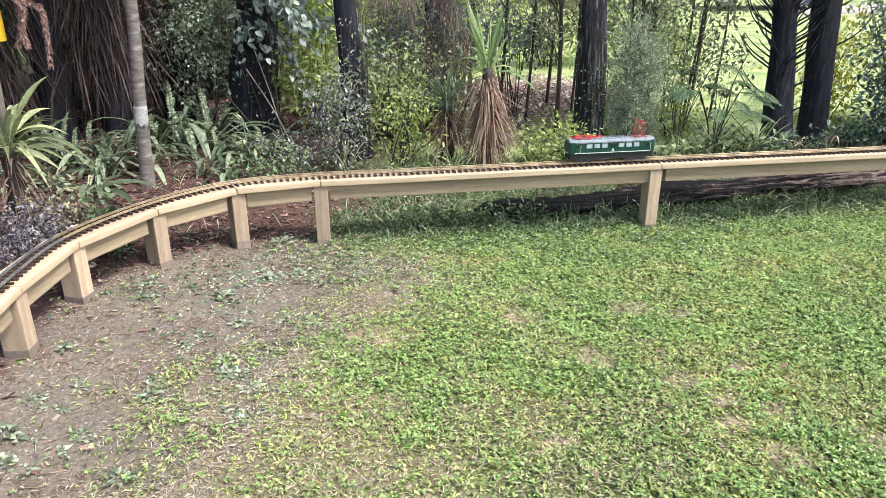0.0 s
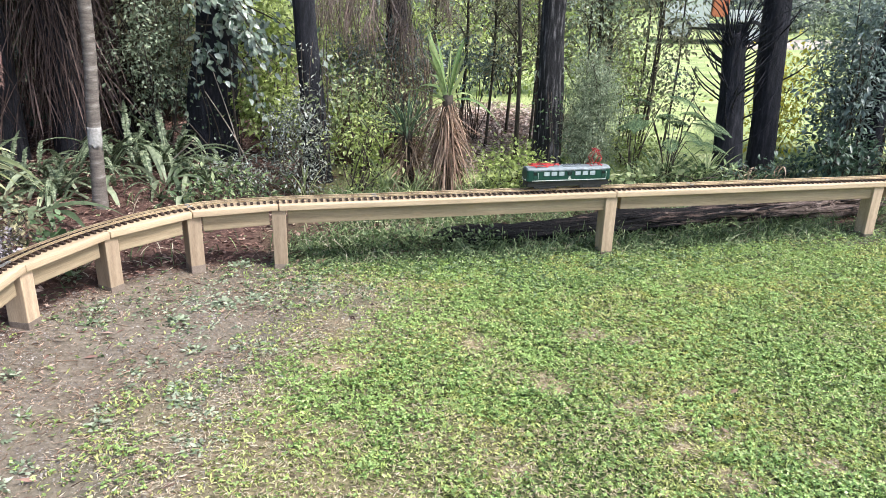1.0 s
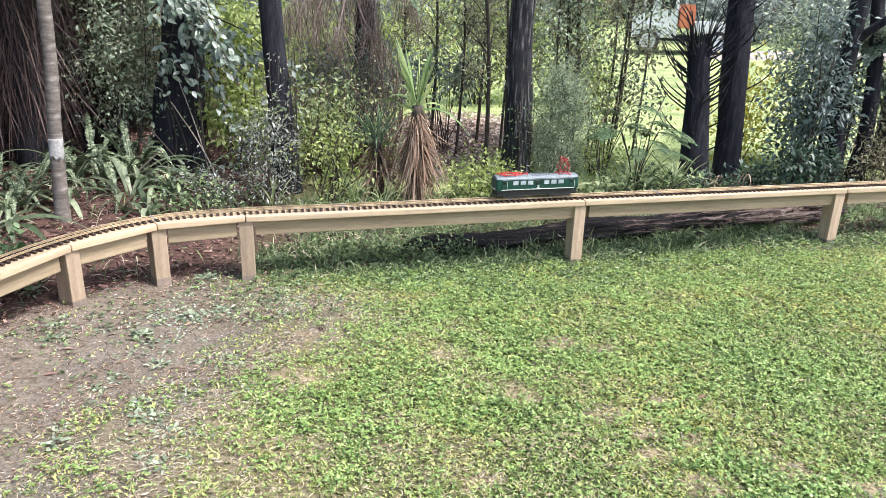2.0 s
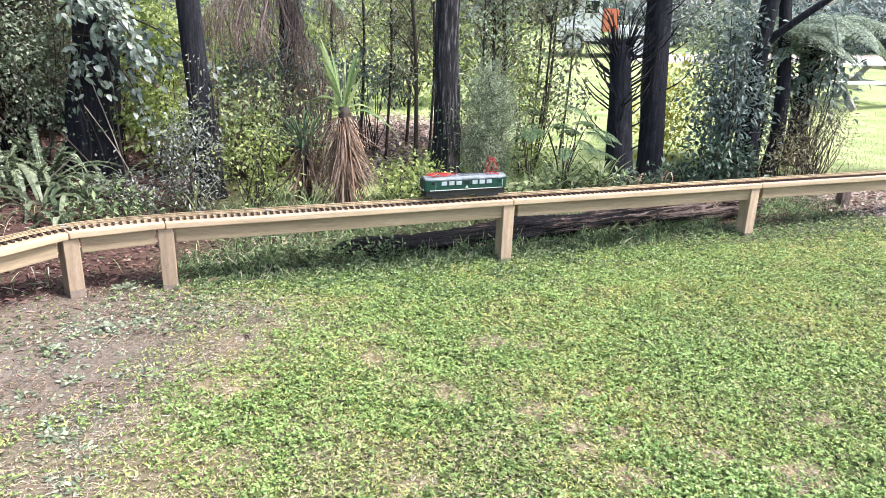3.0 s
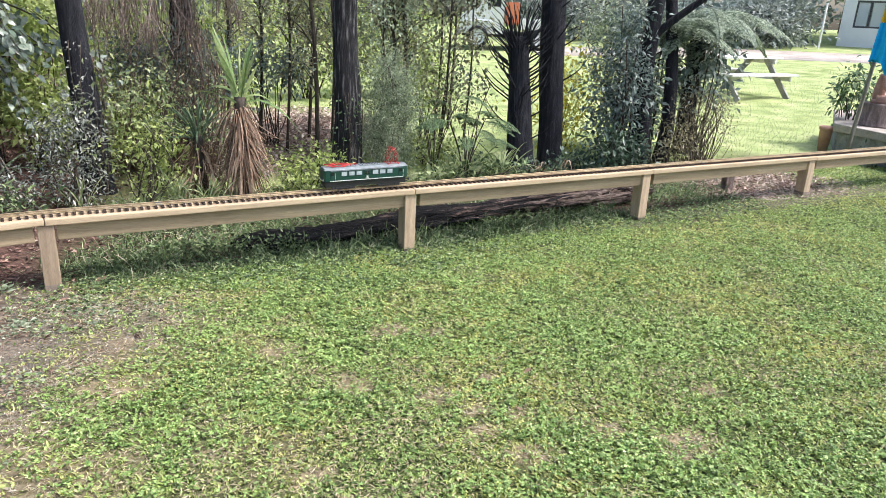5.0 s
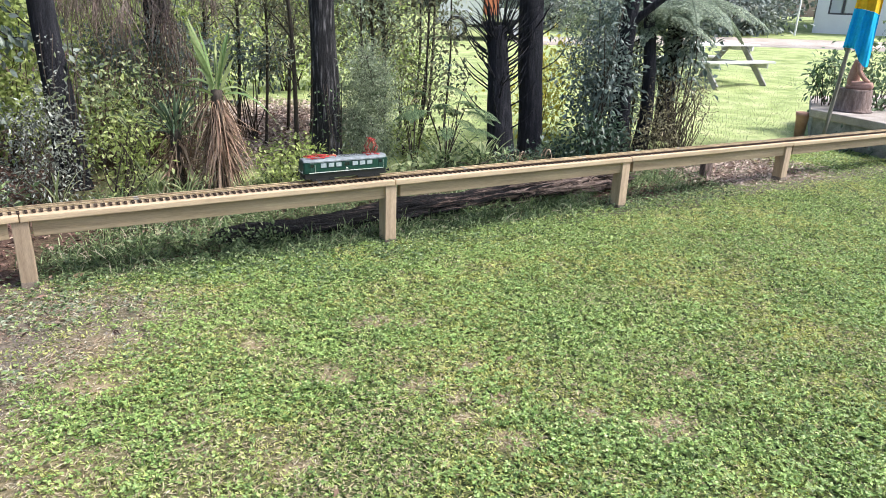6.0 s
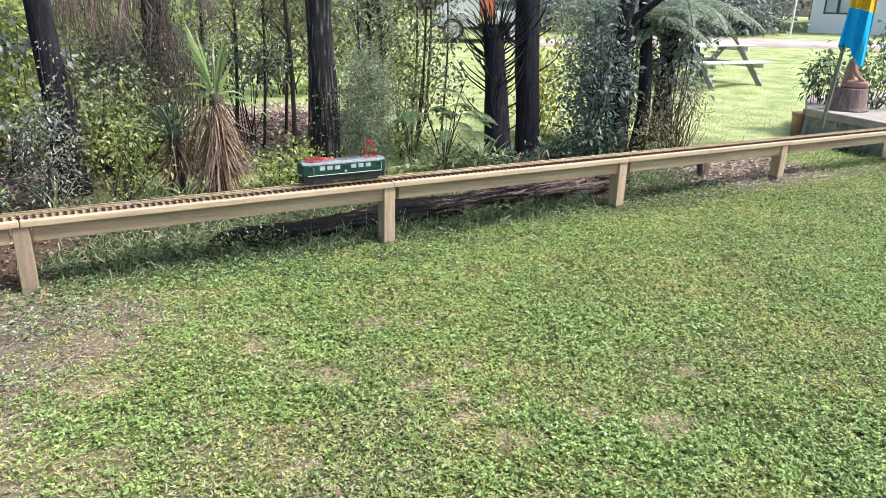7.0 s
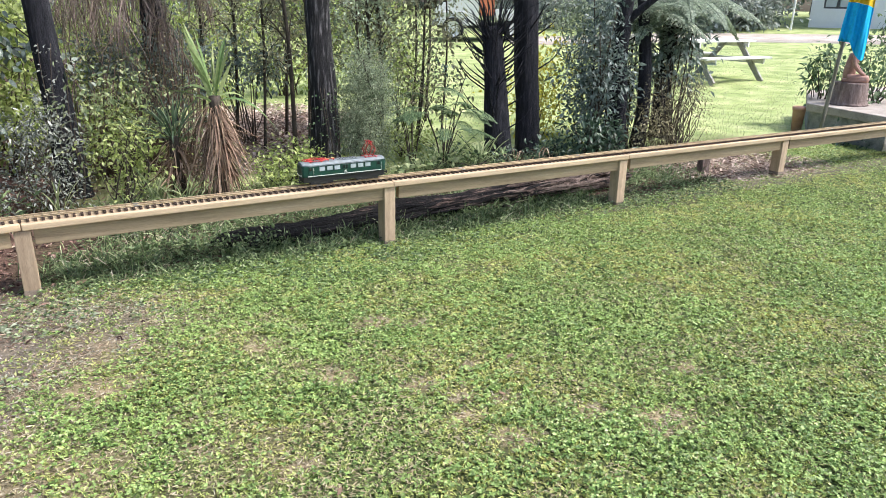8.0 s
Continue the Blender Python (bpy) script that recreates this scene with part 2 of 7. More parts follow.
L_dead_frond = leafy("dead_fern_fronds", [(0.0, (0.026, 0.016, 0.014)), (0.5, (0.075, 0.045, 0.037)), (1.0, (0.165, 0.108, 0.088))], 0.85, 0.15)
L_dry_curtain = leafy("pale_dry_strands", [(0.0, (0.12, 0.078, 0.06)), (0.5, (0.31, 0.215, 0.168)), (1.0, (0.54, 0.42, 0.345))], 0.85, 0.3)
L_pink_frond = leafy("pinkish_dry_frond", [(0.0, (0.20, 0.10, 0.075)), (0.5, (0.33, 0.18, 0.14)), (1.0, (0.46, 0.29, 0.23))], 0.8, 0.15)
L_fern = leafy("fern_green", [(0.0, (0.045, 0.10, 0.03)), (0.5, (0.10, 0.19, 0.06)), (1.0, (0.21, 0.30, 0.12))], 0.5, 0.3)
L_sword = leafy("pale_sword_fern", [(0.0, (0.045, 0.078, 0.028)), (0.5, (0.13, 0.18, 0.078)), (1.0, (0.33, 0.385, 0.205))], 0.5, 0.3)
L_fern_grey = leafy("grey_green_tree_fern", [(0.0, (0.10, 0.145, 0.085)), (0.5, (0.235, 0.315, 0.19)), (1.0, (0.44, 0.53, 0.35))], 0.5, 0.35)
L_canopy = leafy("canopy_leaves", [(0.0, (0.03, 0.06, 0.025)), (0.5, (0.06, 0.10, 0.04)), (1.0, (0.12, 0.17, 0.07))], 0.5, 0.2)
# distance haze is put into this colour: paler and bluer than leaf green
L_hedge = leafy("haze_toned_hedge_leaves", [(0.0, (0.11, 0.15, 0.115)), (0.5, (0.21, 0.26, 0.21)), (1.0, (0.39, 0.43, 0.37))], 0.55, 0.2)

L_clearing = leafy("pinkish_fallen_leaves", [(0.0, (0.32, 0.22, 0.165)), (0.5, (0.50, 0.375, 0.29)), (1.0, (0.68, 0.56, 0.45))], 0.8, 0.1)
L_clods = leafy("earth_crumbs", [(0.0, (0.10, 0.083, 0.068)), (0.6, (0.20, 0.175, 0.145)), (0.95, (0.32, 0.28, 0.235)), (1.0, (0.55, 0.5, 0.44))], 0.95, 0.0)
L_weed = leafy("flat_weed_leaves", [(0.0, (0.09, 0.13, 0.055)), (0.5, (0.22, 0.28, 0.145)), (1.0, (0.42, 0.47, 0.30))], 0.5, 0.2)
L_mauve = leafy("mauve_grey_leaves", [(0.0, (0.07, 0.058, 0.062)), (0.5, (0.19, 0.165, 0.172)), (1.0, (0.38, 0.34, 0.35))], 0.7, 0.15)
M_gravel = surface("tan_gravel", [(0.3, (0.33, 0.28, 0.23)), (0.55, (0.46, 0.405, 0.34)), (0.8, (0.58, 0.53, 0.46))], 1.4, 0.95, 0.3, 0.01, fine=40.0)


def glass_material():
    m, n, l, b = nodes_of("window_glass")
    b.inputs["Base Color"].default_value = (0.75, 0.80, 0.80, 1)
    b.inputs["Roughness"].default_value = 0.06
    b.inputs["Transmission Weight"].default_value = 0.35
    b.inputs["Specular IOR Level"].default_value = 0.6
    return m


M_glass = glass_material()
M_pane_light = plain("pale_window_pane", (0.40, 0.46, 0.46), 0.12, spec=0.7)
M_pane_dark = plain("dark_window_pane", (0.02, 0.025, 0.025), 0.15, spec=0.6)


def ground_material():
    m, n, l, b = nodes_of("earth_and_turf")
    tc = n.new("ShaderNodeTexCoord")
    co = tc.outputs["Object"]
    at = {}
    for key in ("soil", "litter", "field", "thatch"):
        a = n.new("ShaderNodeAttribute")
        a.attribute_name = key
        at[key] = a.outputs["Fac"]
    big = noise_node(n, l, co, 2.2, 6, 0.65)
    fine = noise_node(n, l, co, 55.0, 5, 0.7)
    turf = ramp(n, [(0.3, (0.020, 0.034, 0.011)), (0.5, (0.055, 0.075, 0.026)), (0.72, (0.17, 0.165, 0.075))])
    l.new(fine.outputs["Fac"], turf.inputs["Fac"])
    soil = ramp(n, [(0.25, (0.08, 0.065, 0.046)), (0.5, (0.165, 0.138, 0.102)), (0.75, (0.28, 0.24, 0.185))])
    l.new(fine.outputs["Fac"], soil.inputs["Fac"])
    lit = ramp(n, [(0.25, (0.03, 0.019, 0.015)), (0.5, (0.095, 0.054, 0.043)), (0.75, (0.20, 0.135, 0.105))])
    l.new(fine.outputs["Fac"], lit.inputs["Fac"])
    fld = ramp(n, [(0.3, (0.225, 0.30, 0.095)), (0.5, (0.335, 0.395, 0.155)), (0.7, (0.43, 0.44, 0.225))])
    l.new(big.outputs["Fac"], fld.inputs["Fac"])
    old = ramp(n, [(0.3, (0.13, 0.10, 0.055)), (0.5, (0.27, 0.215, 0.125)), (0.72, (0.42, 0.35, 0.22))])
    l.new(fine.outputs["Fac"], old.inputs["Fac"])
    col = mixed(n, l, turf.outputs["Color"], old.outputs["Color"], at["thatch"])
    col = mixed(n, l, col, soil.outputs["Color"], at["soil"])
    col = mixed(n, l, col, fld.outputs["Color"], at["field"])
    col = mixed(n, l, col, lit.outputs["Color"], at["litter"])
    dr = ramp(n, [(0.3, (0.82,) * 3), (0.7, (1.15,) * 3)])
    l.new(big.outputs["Fac"], dr.inputs["Fac"])
    col = mixed(n, l, col, dr.outputs["Color"], 1.0, "MULTIPLY")
    l.new(col, b.inputs["Base Color"])
    b.inputs["Roughness"].default_value = 0.95
    b.inputs["Specular IOR Level"].default_value = 0.15
    bp = n.new("ShaderNodeBump")
    bp.inputs["Strength"].default_value = 0.6
    bp.inputs["Distance"].default_value = 0.012
    l.new(fine.outputs["Fac"], bp.inputs["Height"])
    l.new(bp.outputs["Normal"], b.inputs["Normal"])
    return m


M_ground = ground_material()


def log_material():
    """Rotten wood: black towards the thin end, paler and split towards the thick one."""
    m, n, l, b = nodes_of("rotten_weathered_wood")
    tc = n.new("ShaderNodeTexCoord")
    co = tc.outputs["Object"]
    big = noise_node(n, l, co, 3.4, 6, 0.65, (0.8, 12.0, 12.0))
    fine = noise_node(n, l, co, 42.0, 4, 0.7, (0.6, 2.0, 2.0))
    xyz = n.new("ShaderNodeSeparateXYZ")
    l.new(co, xyz.inputs[0])
    end_tone = n.new("ShaderNodeMapRange")
    end_tone.inputs["From Min"].default_value, end_tone.inputs["From Max"].default_value = -0.7, 1.3
    end_tone.inputs["To Min"].default_value, end_tone.inputs["To Max"].default_value = -0.10, 0.12
    l.new(xyz.outputs["X"], end_tone.inputs["Value"])
    ad = n.new("ShaderNodeMath")
    l.new(big.outputs["Fac"], ad.inputs[0])
    l.new(end_tone.outputs[0], ad.inputs[1])
    r = ramp(n, [(0.40, (0.007, 0.007, 0.008)), (0.52, (0.022, 0.019, 0.019)), (0.60, (0.17, 0.12, 0.098)), (0.72, (0.42, 0.33, 0.28))])
    l.new(ad.outputs[0], r.inputs["Fac"])
    g = ramp(n, [(0.3, (0.55,) * 3), (0.7, (1.35,) * 3)])
    l.new(fine.outputs["Fac"], g.inputs["Fac"])
    l.new(mixed(n, l, r.outputs["Color"], g.outputs["Color"], 1.0, "MULTIPLY"), b.inputs["Base Color"])
    b.inputs["Roughness"].default_value = 0.9
    b.inputs["Specular IOR Level"].default_value = 0.25
    bp = n.new("ShaderNodeBump")
    bp.inputs["Strength"].default_value = 1.0
    bp.inputs["Distance"].default_value = 0.05
    both = n.new("ShaderNodeMath")
    l.new(big.outputs["Fac"], both.inputs[0])
    l.new(fine.outputs["Fac"], both.inputs[1])
    l.new(both.outputs[0], bp.inputs["Height"])
    l.new(bp.outputs["Normal"], b.inputs["Normal"])
    return m


M_log = log_material()

# ---- mesh helpers ----
rng = np.random.default_rng(7)
UP = np.array([0.0, 0.0, 1.0])


def unit(a):
    return a / (np.linalg.norm(a, axis=-1, keepdims=True) + 1e-9)


class Soup:
    """Collects many small pieces into one mesh."""

    def __init__(self):
        self.v, self.q, self.t, self.n = [], [], [], 0

    def add(self, verts, quads=(), tris=()):
        verts = np.asarray(verts, float)
        m, k = verts.shape[:2]
        base = self.n + np.arange(m)[:, None, None] * k
        self.v.append(verts.reshape(-1, 3))
        if len(quads):
            self.q.append((base + np.array(quads)[None]).reshape(-1, 4))
        if len(tris):
            self.t.append((base + np.array(tris)[None]).reshape(-1, 3))
        self.n += m * k

    def mesh(self, name, smooth=False):
        me = bpy.data.meshes.new(name)
        v = np.concatenate(self.v) if self.v else np.zeros((0, 3))
        q = np.concatenate(self.q) if self.q else np.zeros((0, 4), int)
        t = np.concatenate(self.t) if self.t else np.zeros((0, 3), int)
        me.vertices.add(len(v))
        me.vertices.foreach_set("co", v.astype(np.float32).ravel())
        me.loops.add(4 * len(q) + 3 * len(t))
        me.loops.foreach_set("vertex_index", np.concatenate([q.ravel(), t.ravel()]).astype(np.int32))
        me.polygons.add(len(q) + len(t))
        me.polygons.foreach_set("loop_start", np.concatenate([4 * np.arange(len(q)), 4 * len(q) + 3 * np.arange(len(t))]).astype(np.int32))
        if smooth:
            me.polygons.foreach_set("use_smooth", np.ones(len(q) + len(t), bool))
        me.update(calc_edges=True)
        return me


def put(name, me, material, parent=None, label=""):
    if material and not me.materials:
        me.materials.append(material)
    ob = new(name, me)
    if parent:
        ob.parent = parent
    return tagged(ob, label) if label else ob


def part(name, bm, material, parent, label=""):
    me = bpy.data.meshes.new(name)
    bm.to_mesh(me)
    bm.free()
    return put(name, me, material, parent, label)


def soup_part(name, soup, material, parent, label="", smooth=False):
    return put(name, soup.mesh(name, smooth), material, parent, label)


def thing(name, m, label, category, group="", kind=""):
    ob = new(name)
    ob.empty_display_size = 0.1
    ob.matrix_basis = m
    return tagged(ob, label, category, group, kind)


def block(sx, sy, sz, bevel=0.004, at=(0, 0, 0), bm=None, turn=None):
    """A bevelled block whose middle stands at at."""
    own = bmesh.new()
    bmesh.ops.create_cube(own, size=1.0)
    bmesh.ops.scale(own, vec=(sx, sy, sz), verts=own.verts)
    if bevel:
        bmesh.ops.bevel(own, geom=own.edges[:], offset=bevel, segments=2, affect="EDGES", profile=0.6)
    m = Matrix.Translation(at) @ (turn or Matrix())
    bmesh.ops.transform(own, matrix=m, verts=own.verts)
    if bm is None:
        return own
    me = bpy.data.meshes.new("tmp")
    own.to_mesh(me)
    own.free()
    bm.from_mesh(me)
    bpy.data.meshes.remove(me)
    return bm


def lathe(profile, sides=24, cap=True):
    """A turned shape from (radius, height) pairs."""
    bm = bmesh.new()
    rings = []
    for r, z in profile:
        rings.append([bm.verts.new((r * math.cos(2 * math.pi * k / sides), r * math.sin(2 * math.pi * k / sides), z)) for k in range(sides)])
    for a, b in zip(rings, rings[1:]):
        for k in range(sides):
            bm.faces.new((a[k], a[(k + 1) % sides], b[(k + 1) % sides], b[k])).smooth = True
    if cap:
        bm.faces.new(rings[0][::-1])
        bm.faces.new(rings[-1])
    return bm


def prism(poly, z0, z1, bevel=0.004):
    """An upright prism over a polygon in plan, counter-clockwise."""
    bm = bmesh.new()
    low = [bm.verts.new((x, y, z0)) for x, y in poly]
    high = [bm.verts.new((x, y, z1)) for x, y in poly]
    k = len(poly)
    bm.faces.new(low[::-1])
    bm.faces.new(high)
    for a in range(k):
        bm.faces.new((low[a], low[(a + 1) % k], high[(a + 1) % k], high[a]))
    if bevel:
        bmesh.ops.bevel(bm, geom=bm.edges[:], offset=bevel, segments=2, affect="EDGES", profile=0.6)
    return bm


def curve_points(pts, count):
    """Catmull-Rom through pts."""
    p = np.asarray(pts, float)
    p = np.vstack([2 * p[0] - p[1], p, 2 * p[-1] - p[-2]])
    s = np.linspace(0, len(p) - 3 - 1e-6, count)
    k = s.astype(int)
    u = (s - k)[:, None]
    a, b, c, d = p[k], p[k + 1], p[k + 2], p[k + 3]
    return 0.5 * (2 * b + (c - a) * u + (2 * a - 5 * b + 4 * c - d) * u**2 + (3 * b - a - 3 * c + d) * u**3)


def tube(soup, pts, r0, r1, sides=6, rough=0.0, ridges=0, flare=0.0):
    """A tapered round limb along pts. rough: unevenness as a share of the radius; ridges: furrows round it."""
    p = np.asarray(pts, float)
    n = len(p)
    tan = unit(np.gradient(p, axis=0))
    side = unit(np.cross(tan, np.where(np.abs(tan[:, 2:3]) > 0.9, [[1.0, 0, 0]], [[0, 0, 1.0]])))
    for k in range(1, n):
        side[k] = unit(side[k - 1] - tan[k] * (side[k - 1] @ tan[k]))
    other = np.cross(tan, side)
    s = np.linspace(0, 1, n)
    rad = r0 + (r1 - r0) * s + flare * np.exp(-s * 14)
    a = 2 * np.pi * np.arange(sides) / sides
    r = np.repeat(rad[:, None], sides, 1)
    if rough:
        seed = rng.uniform(0, 50)
        for i in range(n):
            for j in range(sides):
                q = Vector((math.cos(a[j]) * 1.6 + seed, math.sin(a[j]) * 1.6, p[i, 2] * 1.2 + p[i, 0]))
                w = noise.noise(q) + 0.5 * noise.noise(Vector((q.x * 4, q.y * 4, q.z * 2.2)))
                if ridges:
                    w += 0.5 * abs(noise.noise(Vector((math.cos(a[j]) * ridges, math.sin(a[j]) * ridges, q.z * 0.8)))) * 2 - 0.4
                r[i, j] *= 1 + rough * w
    ring = p[:, None] + r[..., None] * (np.cos(a)[None, :, None] * side[:, None] + np.sin(a)[None, :, None] * other[:, None])
    quads = [(i * sides + j, i * sides + (j + 1) % sides, (i + 1) * sides + (j + 1) % sides, (i + 1) * sides + j) for i in range(n - 1) for j in range(sides)]
    verts = np.vstack([ring.reshape(-1, 3), p[0], p[-1]])
    tris = [(n * sides + 1, (n - 1) * sides + j, (n - 1) * sides + (j + 1) % sides) for j in range(sides)]
    tris += [(n * sides, (j + 1) % sides, j) for j in range(sides)]
    soup.add(verts[None], quads, tris)


def leaves(soup, p, d, length, width, fold=0.18, up=None):
    """Small leaves: two folded triangles each, from p along d."""
    p, d = np.asarray(p, float), unit(np.asarray(d, float))
    m = len(p)
    up = unit(rng.normal(size=(m, 3)) * 0.5 + UP) if up is None else up
    s = unit(np.cross(d, up))
    u = np.cross(s, d)
    ln = (np.broadcast_to(length, (m,)) * rng.uniform(0.7, 1.25, m))[:, None]
    w = (np.broadcast_to(width, (m,)) * rng.uniform(0.75, 1.2, m))[:, None]
    mid = p + d * ln * 0.45 + u * w * fold
    v = np.stack([p, mid + s * w / 2, p + d * ln - u * ln * 0.08, mid - s * w / 2], 1)
    soup.add(v, tris=[(0, 1, 2), (0, 2, 3)])


def broad_leaves(soup, p, d, length, width, up=None, droop=0.2):
    """Larger oval leaves with a midrib fold and a bent tip."""
    p, d = np.asarray(p, float), unit(np.asarray(d, float))
    m = len(p)
    up = unit(rng.normal(size=(m, 3)) * 0.4 + UP) if up is None else up
    s = unit(np.cross(d, up))
    u = np.cross(s, d)
    ln = (np.broadcast_to(length, (m,)) * rng.uniform(0.75, 1.2, m))[:, None]
    w = (np.broadcast_to(width, (m,)) * rng.uniform(0.8, 1.2, m))[:, None]

    def along(f):
        return p + d * ln * f - u * ln * droop * f * f

    v = np.stack([along(0), along(0.28) + s * w * 0.42 + u * w * 0.1, along(0.62) + s * w * 0.45 + u * w * 0.1, along(1.0), along(0.62) - s * w * 0.45 + u * w * 0.1, along(0.28) - s * w * 0.42 + u * w * 0.1, along(0.28), along(0.62)], 1)
    soup.add(v, quads=[(6, 1, 2, 7), (5, 6, 7, 4)], tris=[(0, 1, 6), (0, 6, 5), (7, 2, 3), (7, 3, 4)])


def straps(soup, p, d, length, width, droop, segments=6, fold=0.25, twist=0.3):
    """Long arching ribbons, folded along the middle."""
    p, d = np.asarray(p, float), unit(np.asarray(d, float))
    m = len(p)
    ln = (np.broadcast_to(length, (m,)) * rng.uniform(0.75, 1.15, m))
    w = np.broadcast_to(width, (m,)) * rng.uniform(0.8, 1.2, m)
    dr = np.broadcast_to(droop, (m,)) * rng.uniform(0.6, 1.4, m)
    s = np.linspace(0, 1, segments + 1)
    path = p[:, None] + d[:, None] * (ln[:, None] * s)[..., None] - UP * (ln[:, None] * dr[:, None] * s**2)[..., None]
    hor = unit(np.cross(d, UP + rng.normal(size=(m, 3)) * twist))
    tan = unit(np.gradient(path, axis=1))
    nor = unit(np.cross(np.broadcast_to(hor[:, None], tan.shape), tan))
    prof = np.clip(0.35 + 1.6 * s, 0, 1) * np.clip((1.02 - s) * 2.2, 0, 1)
    half = (w[:, None] * prof)[..., None] / 2
    lef = path + hor[:, None] * half + nor * half * fold
    rig = path - hor[:, None] * half + nor * half * fold
    v = np.stack([lef, path, rig], 2).reshape(m, -1, 3)
    quads = []
    for k in range(segments):
        a, b = 3 * k, 3 * k + 3
        quads += [(a, b, b + 1, a + 1), (a + 1, b + 1, b + 2, a + 2)]
    soup.add(v, quads)


def frond(soup, p, d, length, droop, pairs=26, pinna=0.3, width=0.05, hang=0.15, curl=0.0):
    """One fern frond: a thin curved midrib with tapered leaflets on both sides. pinna, width: shares of its length."""
    p, d = np.asarray(p, float), unit(np.asarray(d, float))
    s = np.linspace(0, 1, pairs + 1)
    path = p + d * (length * s)[:, None] - UP * (length * droop * s**2)[:, None]
    if curl:
        path += UP * (length * curl * np.clip(s - 0.7, 0, 1) ** 2)[:, None] * -3
    tan = unit(np.gradient(path, axis=0))
    hor = unit(np.cross(d, UP + np.array([0.01, 0.02, 0])))
    hor = hor * (1 if rng.random() < 0.5 else -1)
    tube(soup, path[:: max(1, pairs // 8)], length * 0.008, length * 0.002, 3)
    f = s[2:]
    size = length * pinna * np.clip(np.sin(np.pi * (0.12 + 0.88 * f) ** 0.8) * 1.05, 0.06, 1)
    for sg in (1, -1):
        dd = hor * sg * 0.9 + tan[2:] * 0.45 - UP * hang + rng.normal(size=(len(f), 3)) * 0.06
        up = unit(np.cross(tan[2:], hor * sg) * sg + rng.normal(size=(len(f), 3)) * 0.15)
        leaves(soup, path[2:], dd, size, length * width, 0.12, up)


def fern_frond(soup, p, d, length, droop, pairs=34, pinna=0.2, leaflet=0.02, hang=0.4):
    """A twice-divided frond: side branches in pairs, each set with small leaflets. pinna: the longest branch as a share of the length."""
    p, d = np.asarray(p, float), unit(np.asarray(d, float))
    s = np.linspace(0, 1, pairs + 1)
    path = p + d * (length * s)[:, None] - UP * (length * droop * s**2)[:, None]
    tan = unit(np.gradient(path, axis=0))
    hor = unit(np.cross(d, UP + np.array([0.01, 0.02, 0])))
    tube(soup, path[:: max(1, pairs // 8)], length * 0.008, length * 0.002, 4)
    f = s[4:]
    size = length * pinna * np.clip(np.sin(np.pi * (0.1 + 0.9 * f) ** 0.75) * 1.05, 0.08, 1)
    m = 13
    g = np.linspace(0.08, 1.0, m)
    for sg in (1, -1):
        way = unit(hor * sg + tan[4:] * 0.35 + rng.normal(size=(len(f), 3)) * 0.07)
        spot = path[4:, None] + way[:, None] * (size[:, None] * g)[..., None] - UP * (size[:, None] * hang * g**2)[..., None]
        thick = np.cross(tan[4:], way)
        for e in (1, -1):
            out = unit(tan[4:] * e * 0.8 + way * 0.55)
            out = np.repeat(out[:, None], m, 1) - UP * 0.25 + rng.normal(size=spot.shape) * 0.1
            n = np.repeat(thick[:, None], m, 1) + rng.normal(size=spot.shape) * 0.2
            leaves(soup, spot.reshape(-1, 3), out.reshape(-1, 3), (leaflet * (1.15 - 0.6 * np.tile(g, len(f)))), leaflet * 0.42, 0.1, unit(n.reshape(-1, 3)))


def ball(m, r):
    d = unit(rng.normal(size=(m, 3)))
    return d * (rng.random((m, 1)) ** (1 / 3)) * r

# ---- ground ----
TABLE = np.random.default_rng(3).random((64, 64))


def drift(x, y, scale, seed=0):
    """Smooth value noise between 0 and 1, in plan."""
    u, v = np.asarray(x) * scale + 17.3 * seed, np.asarray(y) * scale + 9.1 * seed
    i, j = np.floor(u).astype(int), np.floor(v).astype(int)
    f, g = u - i, v - j
    f, g = f * f * (3 - 2 * f), g * g * (3 - 2 * g)
    i0, i1, j0, j1 = i % 64, (i + 1) % 64, j % 64, (j + 1) % 64
    a = TABLE[i0, j0] * (1 - f) + TABLE[i1, j0] * f
    b = TABLE[i0, j1] * (1 - f) + TABLE[i1, j1] * f
    return a * (1 - g) + b * g


def rough_drift(x, y, scale, seed=0):
    return (drift(x, y, scale, seed) + 0.5 * drift(x, y, scale * 2.3, seed + 1) + 0.25 * drift(x, y, scale * 5.1, seed + 2)) / 1.75


def step(v):
    v = np.clip(v, 0, 1)
    return v * v * (3 - 2 * v)


def behind(x, y):
    """Metres beyond the near edge of the raised track (negative on the lawn)."""
    x, y = np.asarray(x, float), np.asarray(y, float)
    line = (y - 3.844 - (x + 0.862) * 0.2235) * 0.976
    bend = np.hypot(x + 0.6, y - 2.75) - 1.14
    low = np.interp(y, [0.6, 1.46, 1.91, 2.38], [-1.15, -1.46, -1.64, -1.72]) - x
    b = np.where((x < -0.862) | (y < 2.9), np.where(x < -0.3, bend, line), line)
    return np.where((y < 2.38) & (x < 0), low, b)


